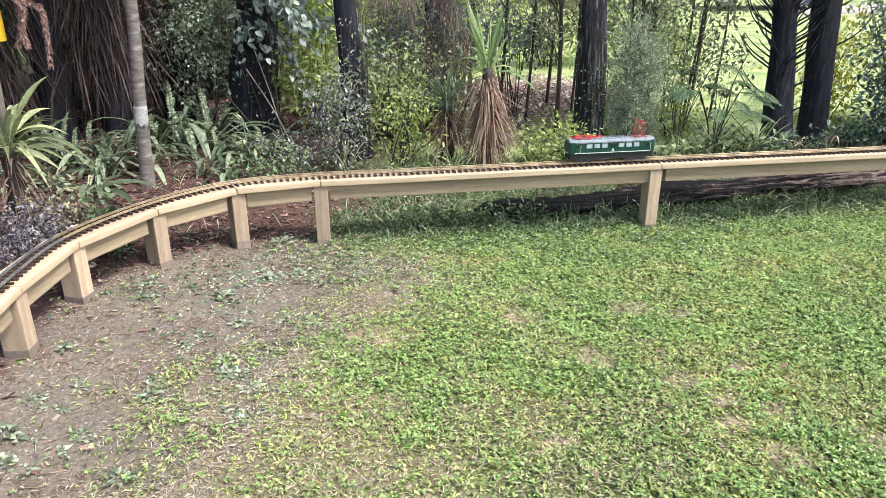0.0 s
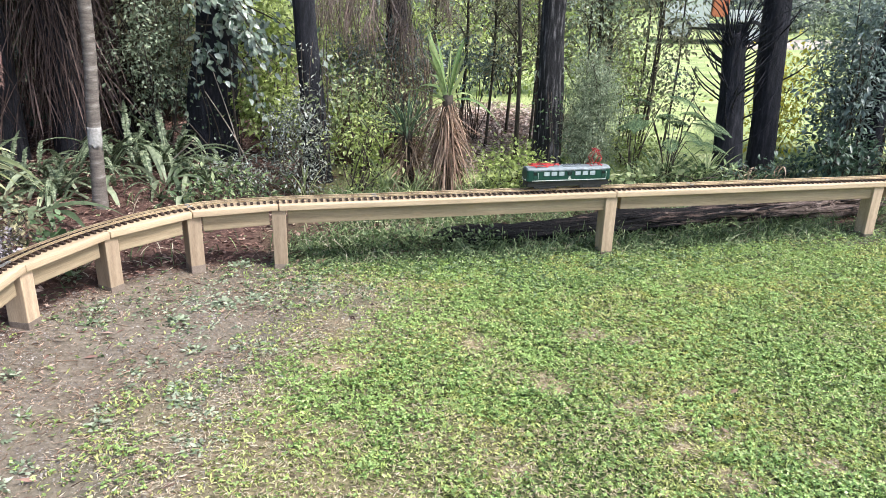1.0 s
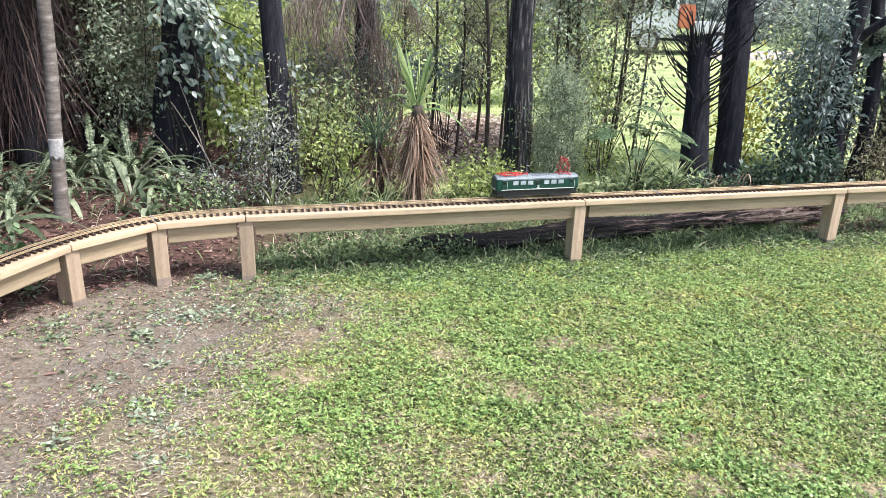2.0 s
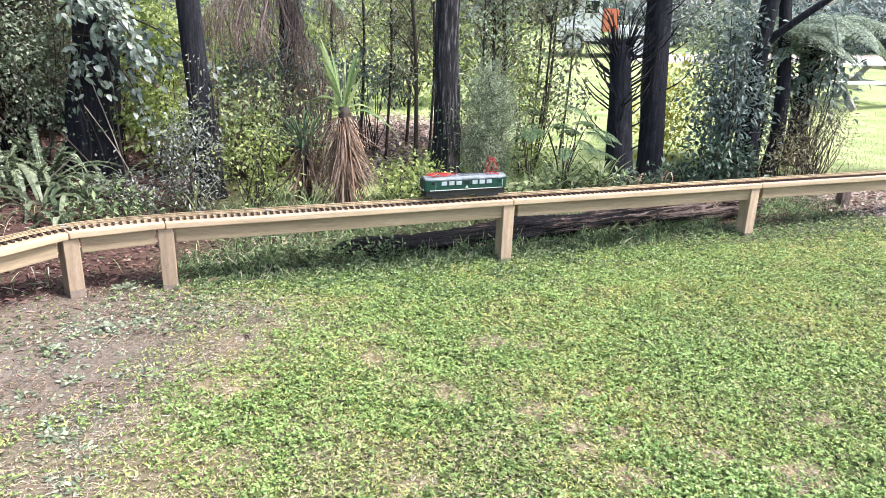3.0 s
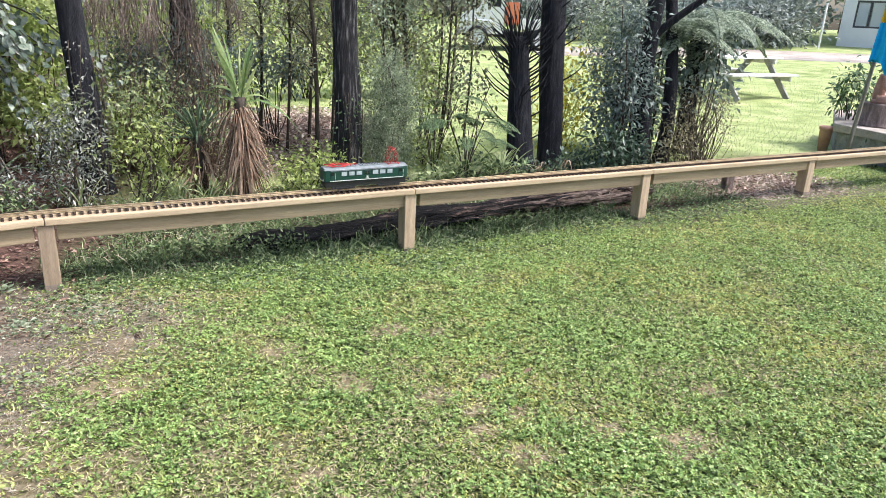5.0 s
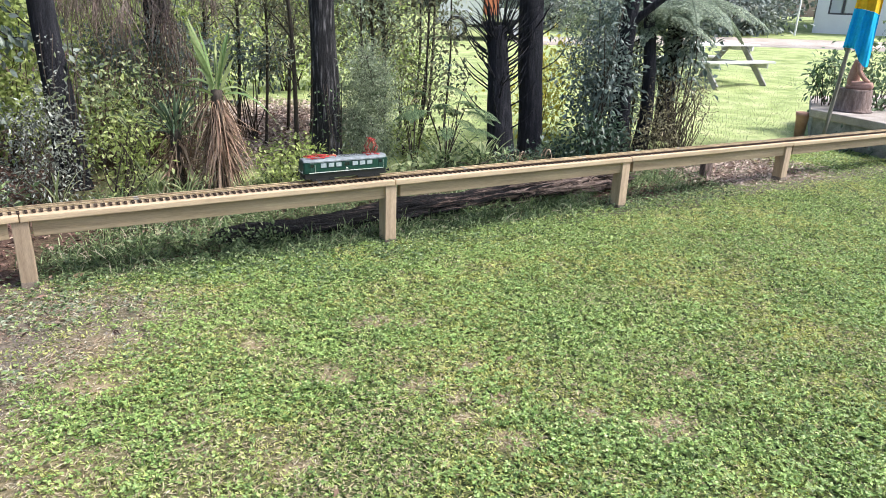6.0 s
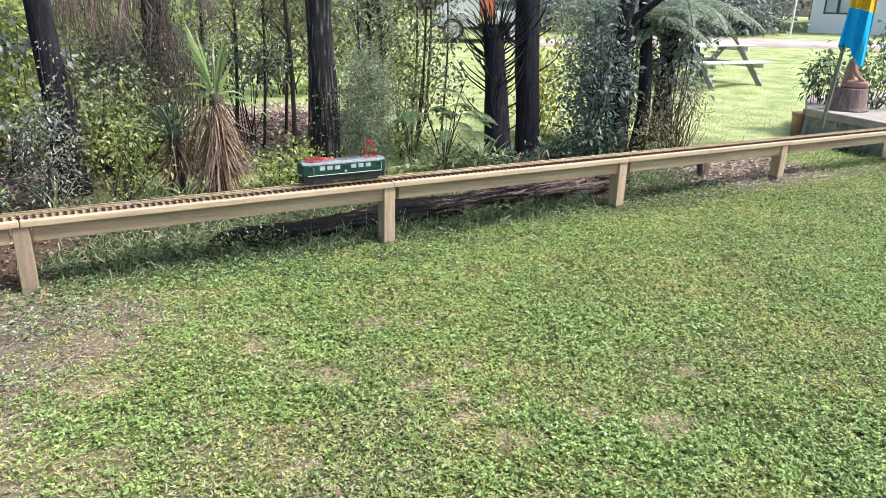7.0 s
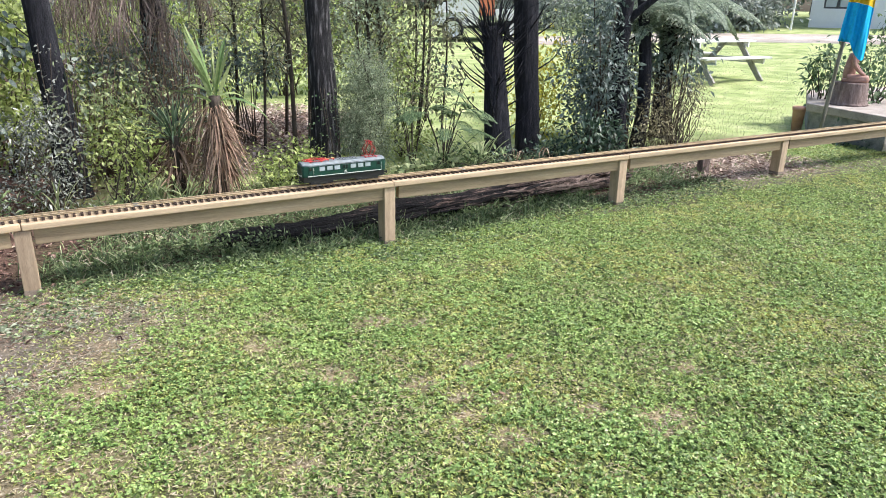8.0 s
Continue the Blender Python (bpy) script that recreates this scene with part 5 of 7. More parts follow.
shrub("shrub", "tall grey-green shrub closing the grove", "shrub", 5.1, 7.0, (-0.1, 0, 1.15), (0.40, 0.35, 0.6), 60, 36, 0.11, 0.07, 0.03, L_bluegreen, 12, 0.012, lift=-0.4)
shrub("shrub", "pale fine-leaved shrub behind the fork of the tree", "shrub", 4.35, 7.5, (0, 0, 1.25), (0.5, 0.3, 0.42), 60, 60, 0.10, 0.045, 0.018, L_feather, 12, 0.01)
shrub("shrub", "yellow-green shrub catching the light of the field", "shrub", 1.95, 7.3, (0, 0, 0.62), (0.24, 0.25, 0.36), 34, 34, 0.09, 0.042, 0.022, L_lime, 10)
shrub("shrub", "low dark ferny growth in the shade by the silver shrub", "shrub", -1.45, 4.75, (0, 0, 0.10), (0.3, 0.2, 0.12), 34, 30, 0.06, 0.04, 0.016, L_verge, 9)
for x, y in ((0.02, 4.36), (0.32, 4.4), (-0.25, 4.34)):
    shrub("weed_patch", "low green broad-leaved weeds growing over the end of the log", "weeds", x, y, (0, 0, 0.05), (0.2, 0.07, 0.05), 22, 22, 0.035, 0.026, 0.014, L_verge, 6, 0.003)
for x, y in ((-0.78, 6.3), (-0.42, 6.45), (-0.15, 6.2)):
    shrub("shrub", "bare brown twiggy shrub with a few dull leaves", "shrub", x, y, (0, 0, 0.85), (0.26, 0.2, 0.42), 60, 14, 0.06, 0.03, 0.009, L_bronze, 34, 0.006, lift=-0.4, bark=M_red_twig)
# shade growth at the dark side
shrub("shrub", "fine dull green creeper thicket beside the thick tree", "shrub", -2.3, 6.0, (0, 0, 0.85), (0.36, 0.3, 0.65), 90, 44, 0.08, 0.036, 0.017, L_feather, 12)
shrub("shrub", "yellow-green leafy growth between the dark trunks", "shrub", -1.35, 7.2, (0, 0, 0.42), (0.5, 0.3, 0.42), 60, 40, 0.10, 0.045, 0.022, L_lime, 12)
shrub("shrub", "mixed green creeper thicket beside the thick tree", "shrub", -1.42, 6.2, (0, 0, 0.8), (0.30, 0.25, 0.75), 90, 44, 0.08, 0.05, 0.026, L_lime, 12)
shrub("shrub", "mixed creeper thicket in the shade", "shrub", -2.6, 6.5, (0, 0, 1.05), (0.55, 0.3, 0.65), 110, 56, 0.10, 0.055, 0.026, L_olive, 12)
shrub("shrub", "low mauve-grey twiggy plant against the board", "shrub", -2.12, 3.05, (0, 0, 0.16), (0.2, 0.26, 0.18), 60, 40, 0.045, 0.022, 0.011, L_mauve, 12)
shrub("shrub", "orange-brown dry herb beside the track", "shrub", -2.08, 3.3, (0, 0, 0.22), (0.12, 0.12, 0.18), 24, 34, 0.04, 0.028, 0.014, L_bronze, 9)
shrub("shrub", "small green herb beside the track", "shrub", -1.92, 3.45, (0, 0, 0.16), (0.1, 0.08, 0.12), 14, 16, 0.04, 0.05, 0.03, L_fern, 7, broad=True)

for x, y, h, r, lean, mat, cl, label in (
    (0.78, 6.5, 3.0, 0.022, (-0.12, 0.0), L_olive, 30, "thin dark sapling with sparse olive leaves"),
    (0.93, 6.75, 2.8, 0.014, (0.05, 0.1), L_olive, 30, "thin dark sapling with sparse olive leaves"),
    (1.52, 6.9, 3.0, 0.02, (0.05, 0.0), L_olive, 44, "thin sapling with olive leaves"),
    (1.75, 7.2, 2.8, 0.018, (-0.1, 0.0), L_olive, 46, "thin sapling with olive leaves"),
    (2.05, 7.0, 2.6, 0.014, (0.2, 0.0), L_feather, 40, "thin sapling with grey-green leaves"),
    (0.3, 7.9, 3.0, 0.02, (0.1, 0.0), L_olive, 52, "thin sapling with olive leaves"),
    (0.85, 8.2, 3.2, 0.02, (0.1, 0.0), L_olive, 60, "thin sapling with olive leaves"),
    (1.35, 8.6, 3.2, 0.02, (-0.1, 0.0), L_olive, 60, "thin sapling with olive leaves"),
    (1.95, 8.4, 3.0, 0.02, (0.1, 0.0), L_feather, 60, "thin sapling with grey-green leaves"),
    (2.45, 7.4, 2.6, 0.014, (0.1, 0.0), L_feather, 26, "thin sapling with grey-green leaves"),
    (-0.62, 5.8, 0.80, 0.011, (0.28, 0.0), L_bright, 9, "leaning thin dark stem with a few green leaves"),
    (-0.68, 5.8, 0.85, 0.009, (0.02, 0.0), L_bright, 9, "thin upright dark stem with a few green leaves"),
    (-0.86, 5.5, 0.72, 0.008, (0.04, 0.0), L_bright, 8, "thin upright dark stem with a few green leaves"),
    (-0.50, 5.75, 0.78, 0.008, (0.22, 0.05), L_bright, 6, "leaning thin dark stem with a few green leaves"),
    (-0.28, 5.9, 0.75, 0.008, (-0.03, 0.0), L_bright, 7, "thin upright dark stem with a few green leaves"),
    (2.1, 6.15, 0.85, 0.009, (0.2, 0.0), L_deep, 8, "leaning bare-stemmed sapling with a few dark leaves"),
    (0.55, 7.3, 3.0, 0.016, (0.1, 0.0), L_olive, 44, "thin sapling with olive leaves"),
    (1.1, 7.6, 3.0, 0.016, (-0.1, 0.0), L_olive, 50, "thin sapling with olive leaves"),
    (2.25, 7.9, 2.8, 0.016, (0.1, 0.0), L_feather, 44, "thin sapling with grey-green leaves"),
    (1.3, 6.35, 2.4, 0.012, (0.1, 0.0), L_feather, 40, "thin sapling with grey-green leaves"),
    (1.95, 6.6, 1.9, 0.010, (0.15, 0.0), L_olive, 44, "thin sapling with yellowing leaves"),
    (-0.05, 9.2, 3.2, 0.022, (0.1, 0.0), L_olive, 60, "thin sapling with olive leaves"),
    (2.7, 8.9, 3.2, 0.02, (0.1, 0.0), L_olive, 50, "thin sapling with olive leaves"),
):
    sapling(x, y, h, r, mat, (cl if x > 1.2 else cl * 3 // 4) if x < 2.0 else cl * 2 // 5, 42, label, lean, (0.26 if x < 2.0 else 0.5) if h > 2 else 0.25, 0.4 if x < 2.0 else 0.28, ln=0.044, wd=0.024)


# ---- cabbage trees, flax-like plants and ferns ----
def cabbage_tree(x, y, trunk_h, label, green, n_live, n_dead, live_len, upright, lean=(0.0, 0.0), wide=0.027, arch=0.12):
    t = thing("cabbage_tree", at_ground(x, y, -0.02), label, "cabbage tree")
    s = Soup()
    top = np.array([lean[0], lean[1], trunk_h])
    tube(s, curve_points(np.array([(0, 0, 0), top * 0.5, top]), 16), 0.055, 0.04, 12, 0.15)
    soup_part("trunk", s, M_bark_thin, t, smooth=True)
    lf = Soup()
    a = rng.uniform(0, 2 * np.pi, n_live)
    low_count = n_live // 3
    el = np.concatenate([rng.uniform(upright, upright + 2.6, n_live - low_count), rng.uniform(0.1, 0.9, low_count)])
    d = np.stack([np.cos(a), np.sin(a), el], 1)
    p = top + np.stack([np.cos(a) * 0.02, np.sin(a) * 0.02, rng.uniform(-0.06, 0.06, n_live)], 1)
    straps(lf, p, d, np.where(el > upright, live_len, live_len * 0.8) * rng.uniform(0.75, 1.1, n_live), wide * rng.uniform(0.75, 1.1, n_live), np.where(el > upright, arch, rng.uniform(0.3, 0.8, n_live)), 7)
    soup_part("leaf_crown", lf, green, t, "upright sword-shaped green leaves")
    dd = Soup()
    a = rng.uniform(0, 2 * np.pi, n_dead)
    z = trunk_h * rng.uniform(0.3, 0.94, n_dead)
    loose = rng.random(n_dead) < 0.5
    out = np.where(loose, rng.uniform(0.1, 0.5, n_dead), rng.uniform(0.0, 0.13, n_dead))
    d = np.stack([np.cos(a) * out, np.sin(a) * out, np.where(loose, rng.uniform(-0.25, 0.25, n_dead), rng.uniform(-1.1, -0.5, n_dead))], 1) + rng.normal(size=(n_dead, 3)) * np.where(loose, 0.3, 0.2)[:, None]
    p = np.stack([np.cos(a) * 0.03 + lean[0] * z / trunk_h, np.sin(a) * 0.03 + lean[1] * z / trunk_h, z], 1)
    size = np.where(loose, rng.uniform(0.10, 0.34, n_dead), np.minimum(0.55, z * 0.95) * rng.uniform(0.35, 1.0, n_dead))
    straps(dd, p, d, size, rng.uniform(0.007, 0.016, n_dead), np.where(loose, np.minimum(1.5, z / size * 0.9), rng.uniform(-0.35, 0.3, n_dead)), 8, 0.5, 1.6)
    soup_part("dry_skirt", dd, L_dead, t, "hanging skirt of dry brown leaves")


cabbage_tree(0.11, 5.42, 0.78, "young cabbage tree with pale green spikes over a dry brown skirt", L_cabbage, 27, 620, 0.54, 1.35, wide=0.033, arch=0.14)
cabbage_tree(-0.2, 5.55, 0.46, "small shaded cabbage tree with narrow dark green leaves", L_cabbage_dark, 56, 280, 0.46, 0.5, wide=0.014, arch=0.3)
cabbage_tree(-2.36, 3.42, 0.55, "small cabbage tree with arching green strap leaves beside the track", L_cabbage_pale, 70, 90, 0.46, 0.25, (0, 0), 0.032, 0.6)


def strap_plant(x, y, n, ln, wd, mat, label, category, droop=0.6, name="strap_plant", el=(0.5, 2.2)):
    t = thing(name, at_ground(x, y), label, category)
    s = Soup()
    a = rng.uniform(0, 2 * np.pi, n)
    d = np.stack([np.cos(a), np.sin(a), rng.uniform(*el, n)], 1)
    straps(s, rng.normal(size=(n, 3)) * [0.03, 0.03, 0.0], d, ln, wd, droop, 7)
    soup_part("leaf_clump", s, mat, t)


def sword_fern(x, y, n, ln, label="sword fern with long arching fronds in the leaf litter", mat=None):
    t = thing("sword_fern", at_ground(x, y), label, "fern", "sword ferns under the trees")
    s = Soup()
    for k in range(n):
        a = rng.uniform(0, 2 * math.pi)
        frond(s, rng.normal(size=3) * [0.04, 0.04, 0], (math.cos(a), math.sin(a), rng.uniform(0.9, 2.4)), ln * rng.uniform(0.75, 1.25), rng.uniform(0.4, 1.15), 54, 0.033, 0.019, 0.12)
    soup_part("frond_crown", s, mat or L_sword, t)


for x, y, n, ln in ((-2.5, 4.55, 13, 0.7), (-2.8, 4.75, 14, 0.72), (-2.62, 4.95, 12, 0.72), (-3.05, 4.35, 11, 0.7), (-1.85, 4.75, 9, 0.55), (-3.0, 4.9, 12, 0.75), (-2.0, 5.3, 14, 0.66), (-1.6, 5.35, 12, 0.6), (-2.2, 5.0, 10, 0.55), (-2.45, 5.2, 12, 0.6), (-1.7, 5.2, 8, 0.5), (-2.1, 5.45, 10, 0.62), (-2.9, 5.15, 10, 0.66), (-2.62, 5.65, 12, 0.6), (-3.3, 5.1, 12, 0.6), (-2.3, 5.5, 20, 0.95), (-2.1, 5.62, 18, 0.95), (-2.5, 5.42, 16, 0.9)):
    sword_fern(x, y, max(7, n * 3 // 4), ln)
for x, y, n, ln in ((2.0, 6.0, 9, 0.55), (2.3, 6.05, 9, 0.5), (2.5, 5.8, 7, 0.4), (3.0, 5.95, 7, 0.42), (1.65, 6.0, 6, 0.45)):
    sword_fern(x, y, n, ln, "arching fern in dappled light by the tree ferns", L_fern)
for x, y, n, ln in ((-2.42, 4.2, 16, 0.5), (-2.75, 4.3, 18, 0.55), (-3.0, 4.05, 16, 0.6), (-2.25, 4.7, 12, 0.55), (-1.72, 4.7, 12, 0.4), (-1.95, 5.05, 13, 0.55), (-1.72, 5.2, 12, 0.5), (-2.05, 5.45, 14, 0.7), (-2.55, 4.65, 13, 0.55)):
    strap_plant(x, y, n, ln * 1.15, 0.042, L_sword, "clump of arching grey-green strap leaves", "strap-leaved plant", 0.95)
for x, y, n, ln in ((2.05, 5.95, 60, 0.6), (2.4, 6.0, 50, 0.6), (1.85, 5.8, 40, 0.45), (2.25, 5.75, 44, 0.4), (-0.35, 5.4, 36, 0.4), (0.5, 5.5, 40, 0.35), (0.75, 5.65, 30, 0.35), (-0.95, 5.1, 16, 0.5), (-0.15, 5.2, 30, 0.45), (0.3, 5.25, 24, 0.3)):
    strap_plant(x, y, n, ln, 0.010, L_bright, "tuft of long thin grass blades", "grass tuft", 0.5, "grass_tuft", (0.9, 3.0))


for x, y, n, ln in ((2.72, 5.9, 11, 0.62), (3.02, 6.0, 10, 0.6)):
    strap_plant(x, y, n, ln, 0.015, L_dead, "pale dry fronds arching at the foot of the tree ferns", "dry frond", 1.1, "dry_frond", (1.2, 3.0))


def bracken(x, y, n, h, ln):
    t = thing("bracken", at_ground(x, y), "dull green bracken fern on thin upright stalks", "fern")
    s = Soup()
    for k in range(n):
        st = Soup()
        a = 2 * math.pi * k / n + rng.normal() * 0.3
        o = np.array([math.cos(a), math.sin(a), 0])
        hh = h * rng.uniform(0.7, 1.1)
        path = curve_points(np.array([o * 0.02, o * hh * 0.12 + UP * hh * 0.5, o * hh * 0.32 + UP * hh]), 8)
        tube(st, path, 0.005, 0.003, 5)
        soup_part("stalk", st, M_bark_thin, t)
        size = ln * rng.uniform(0.8, 1.2)
        fern_frond(s, path[-1], o + UP * 0.25, size, 0.45, 24, 0.3, size * 0.05, 0.35)
    soup_part("frond_crown", s, L_fern, t)


bracken(2.0, 5.85, 12, 0.54, 0.32)
bracken(1.78, 6.1, 7, 0.72, 0.33)


def stick(pts, r, label):
    base = np.array(pts[0])
    t = thing("stick", pose(*base), label, "stick")
    s = Soup()
    tube(s, curve_points(np.array(pts) - base, 12), r, r * 0.5, 6, 0.12)
    soup_part("branch", s, M_pale_stick, t)


stick([(-2.3, 5.35, 0.03), (-2.02, 5.35, 0.25), (-1.8, 5.34, 0.44)], 0.008, "pale broken stick leaning among the ferns")
stick([(-1.42, 5.6, 0.03), (-1.6, 5.66, 0.4), (-1.83, 5.74, 0.74)], 0.007, "thin pale stick leaning against the thick tree")
stick([(-1.5, 5.62, 0.03), (-1.62, 5.68, 0.5), (-1.76, 5.76, 0.9)], 0.006, "thin pale stick leaning against the thick tree")


# climbing plant with big pale leaves on the thick dark tree
def climber(x, y, z):
    t = thing("climbing_plant", pose(x, y, z), "climber with large pale glossy leaves hanging on the dark trunk", "climbing plant")
    st = Soup()
    tips = []
    for k in range(22):
        a = np.array([rng.uniform(-0.25, 0.2), rng.uniform(0.05, 0.2), rng.uniform(0.1, 0.9)])
        e = a + np.array([rng.uniform(-0.28, 0.8), rng.uniform(-0.35, -0.1), rng.uniform(-0.55, 0.05)])
        path = curve_points(np.array([a, (a + e) / 2 + [0, 0, 0.1], e]), 9)
        tube(st, path, 0.008, 0.003, 5)
        tips.append(path[2:])
    tube(st, curve_points(np.array([(0.1, 0.0, 0.25), (0.12, -0.03, -0.3), (0.14, -0.02, -1.0)]), 12), 0.006, 0.008, 6)
    for k in range(3):
        tube(st, curve_points(np.array([(0.14 + 0.02 * k, 0, -1.02), (-0.02 - 0.08 * k, -0.05, -0.7), (-0.3 - 0.08 * k, -0.02, -0.35 - 0.1 * k)]), 8), 0.009, 0.005, 5)
    soup_part("stem", st, M_bark_thin, t)
    meshes = []
    for k in range(4):
        s = Soup()
        broad_leaves(s, np.zeros((1, 3)), np.array([[1.0, 0, 0]]), 0.072, 0.028 + 0.004 * k, np.array([[0, 0, 1.0]]), 0.12 + 0.1 * k)
        me = s.mesh("climber_leaf")
        me.materials.append(leafy("climber_leaf_%s" % "abcd"[k], [(0.0, ((0.09, 0.14, 0.08), (0.16, 0.22, 0.14), (0.24, 0.30, 0.21), (0.28, 0.33, 0.25))[k]), (1.0, ((0.11, 0.17, 0.10), (0.20, 0.26, 0.17), (0.28, 0.34, 0.25), (0.34, 0.39, 0.31))[k])], 0.32, 0.15, spec=0.6))
        meshes.append(me)
    pts = np.concatenate(tips)
    for k in range(600):
        p = pts[rng.integers(len(pts))] + rng.normal(size=3) * 0.03
        d = Vector(rng.normal(size=3) * [0.6, 0.4, 0.4] + np.array([0.35, -0.3, -0.55]))
        u = Vector(rng.normal(size=3) * 0.4 + np.array([0.1, -0.7, 0.7]))
        xx = d.normalized()
        yy = u.cross(xx).normalized()
        zz = xx.cross(yy)
        ob = new("leaf", meshes[rng.integers(4)])
        ob.parent = t
        sc = rng.uniform(0.75, 1.25)
        ob.matrix_basis = Matrix(((xx.x * sc, yy.x * sc, zz.x * sc, p[0]), (xx.y * sc, yy.y * sc, zz.y * sc, p[1]), (xx.z * sc, yy.z * sc, zz.z * sc, p[2]), (0, 0, 0, 1)))


climber(-1.72, 5.76, 0.88)


def creeper(x, y, r, z0, z1, n, mat, label):
    t = thing("creeper", at_ground(x, y), label, "creeper")
    st, lf = Soup(), Soup()
    for k in range(5):
        a = -1.2 + 0.6 * k + rng.normal() * 0.2 - 0.6
        zz = np.linspace(0, z1, 12)
        w = a + 0.25 * np.sin(zz * 5 + k)
        tube(st, np.stack([np.cos(w) * r * 1.06, np.sin(w) * r * 1.06, zz], 1), 0.005, 0.003, 5)
    soup_part("stem", st, M_bark_thin, t)
    a = rng.uniform(-2.9, 0.4, n)
    z = z0 + (z1 - z0) * rng.random(n) ** 1.3
    rr = r * 1.05 + rng.uniform(0, 0.05, n)
    p = np.stack([np.cos(a) * rr, np.sin(a) * rr, z], 1)
    d = np.stack([np.cos(a) * 0.5, np.sin(a) * 0.5, -0.6 * np.ones(n)], 1) + rng.normal(size=(n, 3)) * 0.5
    leaves(lf, p, d, 0.027, 0.017)
    soup_part("foliage", lf, mat, t)


creeper(0.97, 5.92, 0.12, 0.05, 0.75, 170, L_fern, "small-leaved creeper climbing the streaked trunk")
creeper(-0.95, 5.65, 0.11, 0.1, 1.1, 240, L_silver, "small-leaved creeper on the slim dark trunk")
creeper(-1.9, 6.08, 0.22, 0.1, 1.2, 160, L_fern, "sparse creeper on the thick dark trunk")


# ---- behind the grove ----
def far_woods():
    s = Soup()
    cents = []
    for k in range(420):
        az = math.radians(rng.uniform(-75, 85))
        d = rng.uniform(38, 50)
        x, y = d * math.sin(az), d * math.cos(az)
        cents.append((x, y, float(gz(x, y)) + rng.uniform(0.3, 1.0) ** 1.2 * rng.uniform(3, 11)))
    clump_crown(s, cents, 44, 0.9, 0.7, 0.45)
    st = Soup()
    for x, y, z in cents[:120]:
        tube(st, np.array([(x, y, float(gz(x, y)) - 0.2), (x, y, z)]), 0.2, 0.08, 6)
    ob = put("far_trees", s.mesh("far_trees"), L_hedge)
    tagged(ob, "grey-green tree belt beyond the field, haze painted into its leaves", "trees", kind="stuff")
    tagged(put("far_tree_trunks", st.mesh("far_tree_trunks"), M_bark_thin), "trunks of the distant tree belt", "trees", kind="stuff")


far_woods()
for x, y, w, h in ((17.2, 21.9, 1.6, 1.2), (18.7, 22.6, 1.5, 1.5), (15.0, 24.0, 1.8, 1.5), (20.0, 24.6, 1.8, 1.8), (12.0, 26.0, 2.0, 1.5), (3.0, 27.0, 2.2, 1.6), (-1.0, 24.0, 2.2, 1.8), (-5.0, 20.0, 2.4, 2.0)):
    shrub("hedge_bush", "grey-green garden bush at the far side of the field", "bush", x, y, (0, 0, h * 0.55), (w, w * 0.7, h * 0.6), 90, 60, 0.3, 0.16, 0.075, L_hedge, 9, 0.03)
for x, y, w, h in ((-1.5, 10.2, 1.2, 0.9), (-0.2, 11.4, 1.2, 0.9), (1.2, 12.0, 1.2, 1.0), (2.6, 12.5, 1.2, 0.9), (-1.0, 8.4, 0.8, 0.7), (-2.4, 8.3, 1.0, 0.9)):
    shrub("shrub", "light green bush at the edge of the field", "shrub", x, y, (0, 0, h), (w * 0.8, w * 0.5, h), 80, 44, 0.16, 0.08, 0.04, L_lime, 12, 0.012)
# dark bushes added behind the grove; deep shade is in their leaf colour
for x, y, w, h in ((-3.2, 9.0, 1.4, 1.0), (-4.2, 7.6, 1.6, 1.3), (-5.6, 6.4, 1.7, 1.4), (-6.4, 5.0, 1.6, 1.4), (-5.2, 8.6, 1.9, 1.5), (-5.0, 4.0, 1.3, 1.1), (-3.3, 7.9, 1.3, 1.3)):
    shrub("shrub", "dense dark bush added as backing for the grove's shade", "shrub", x, y, (0, 0, h), (w * 0.7, w * 0.5, h), 80, 44, 0.16, 0.10, 0.05, L_deep, 12, 0.015)


# ---- grass, clover, straw and litter ----
def scatter(n, lo, hi, keep):
    p = rng.uniform(lo, hi, (n, 2))
    return p[keep(p[:, 0], p[:, 1])]


BOX = ((-2.6, -0.8), (9.5, 6.6))


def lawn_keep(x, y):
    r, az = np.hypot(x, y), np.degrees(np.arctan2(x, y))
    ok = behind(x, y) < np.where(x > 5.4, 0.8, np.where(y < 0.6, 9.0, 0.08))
    # density follows bearing and range from the camera, to fit its view
    view_wedge = step((r - 0.7) / 0.7) * step((78 - np.abs(az - 4)) / 18)
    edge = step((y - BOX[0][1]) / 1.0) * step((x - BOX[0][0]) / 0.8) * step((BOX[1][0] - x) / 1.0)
    dens = np.clip(1.42 - r * 0.165, 0.25, 1.0) * (0.3 + 0.7 * view_wedge) * edge
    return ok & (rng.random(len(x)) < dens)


def on_ground(p, dz=0.0):
    return np.stack([p[:, 0], p[:, 1], gz(p[:, 0], p[:, 1]) + dz], 1)


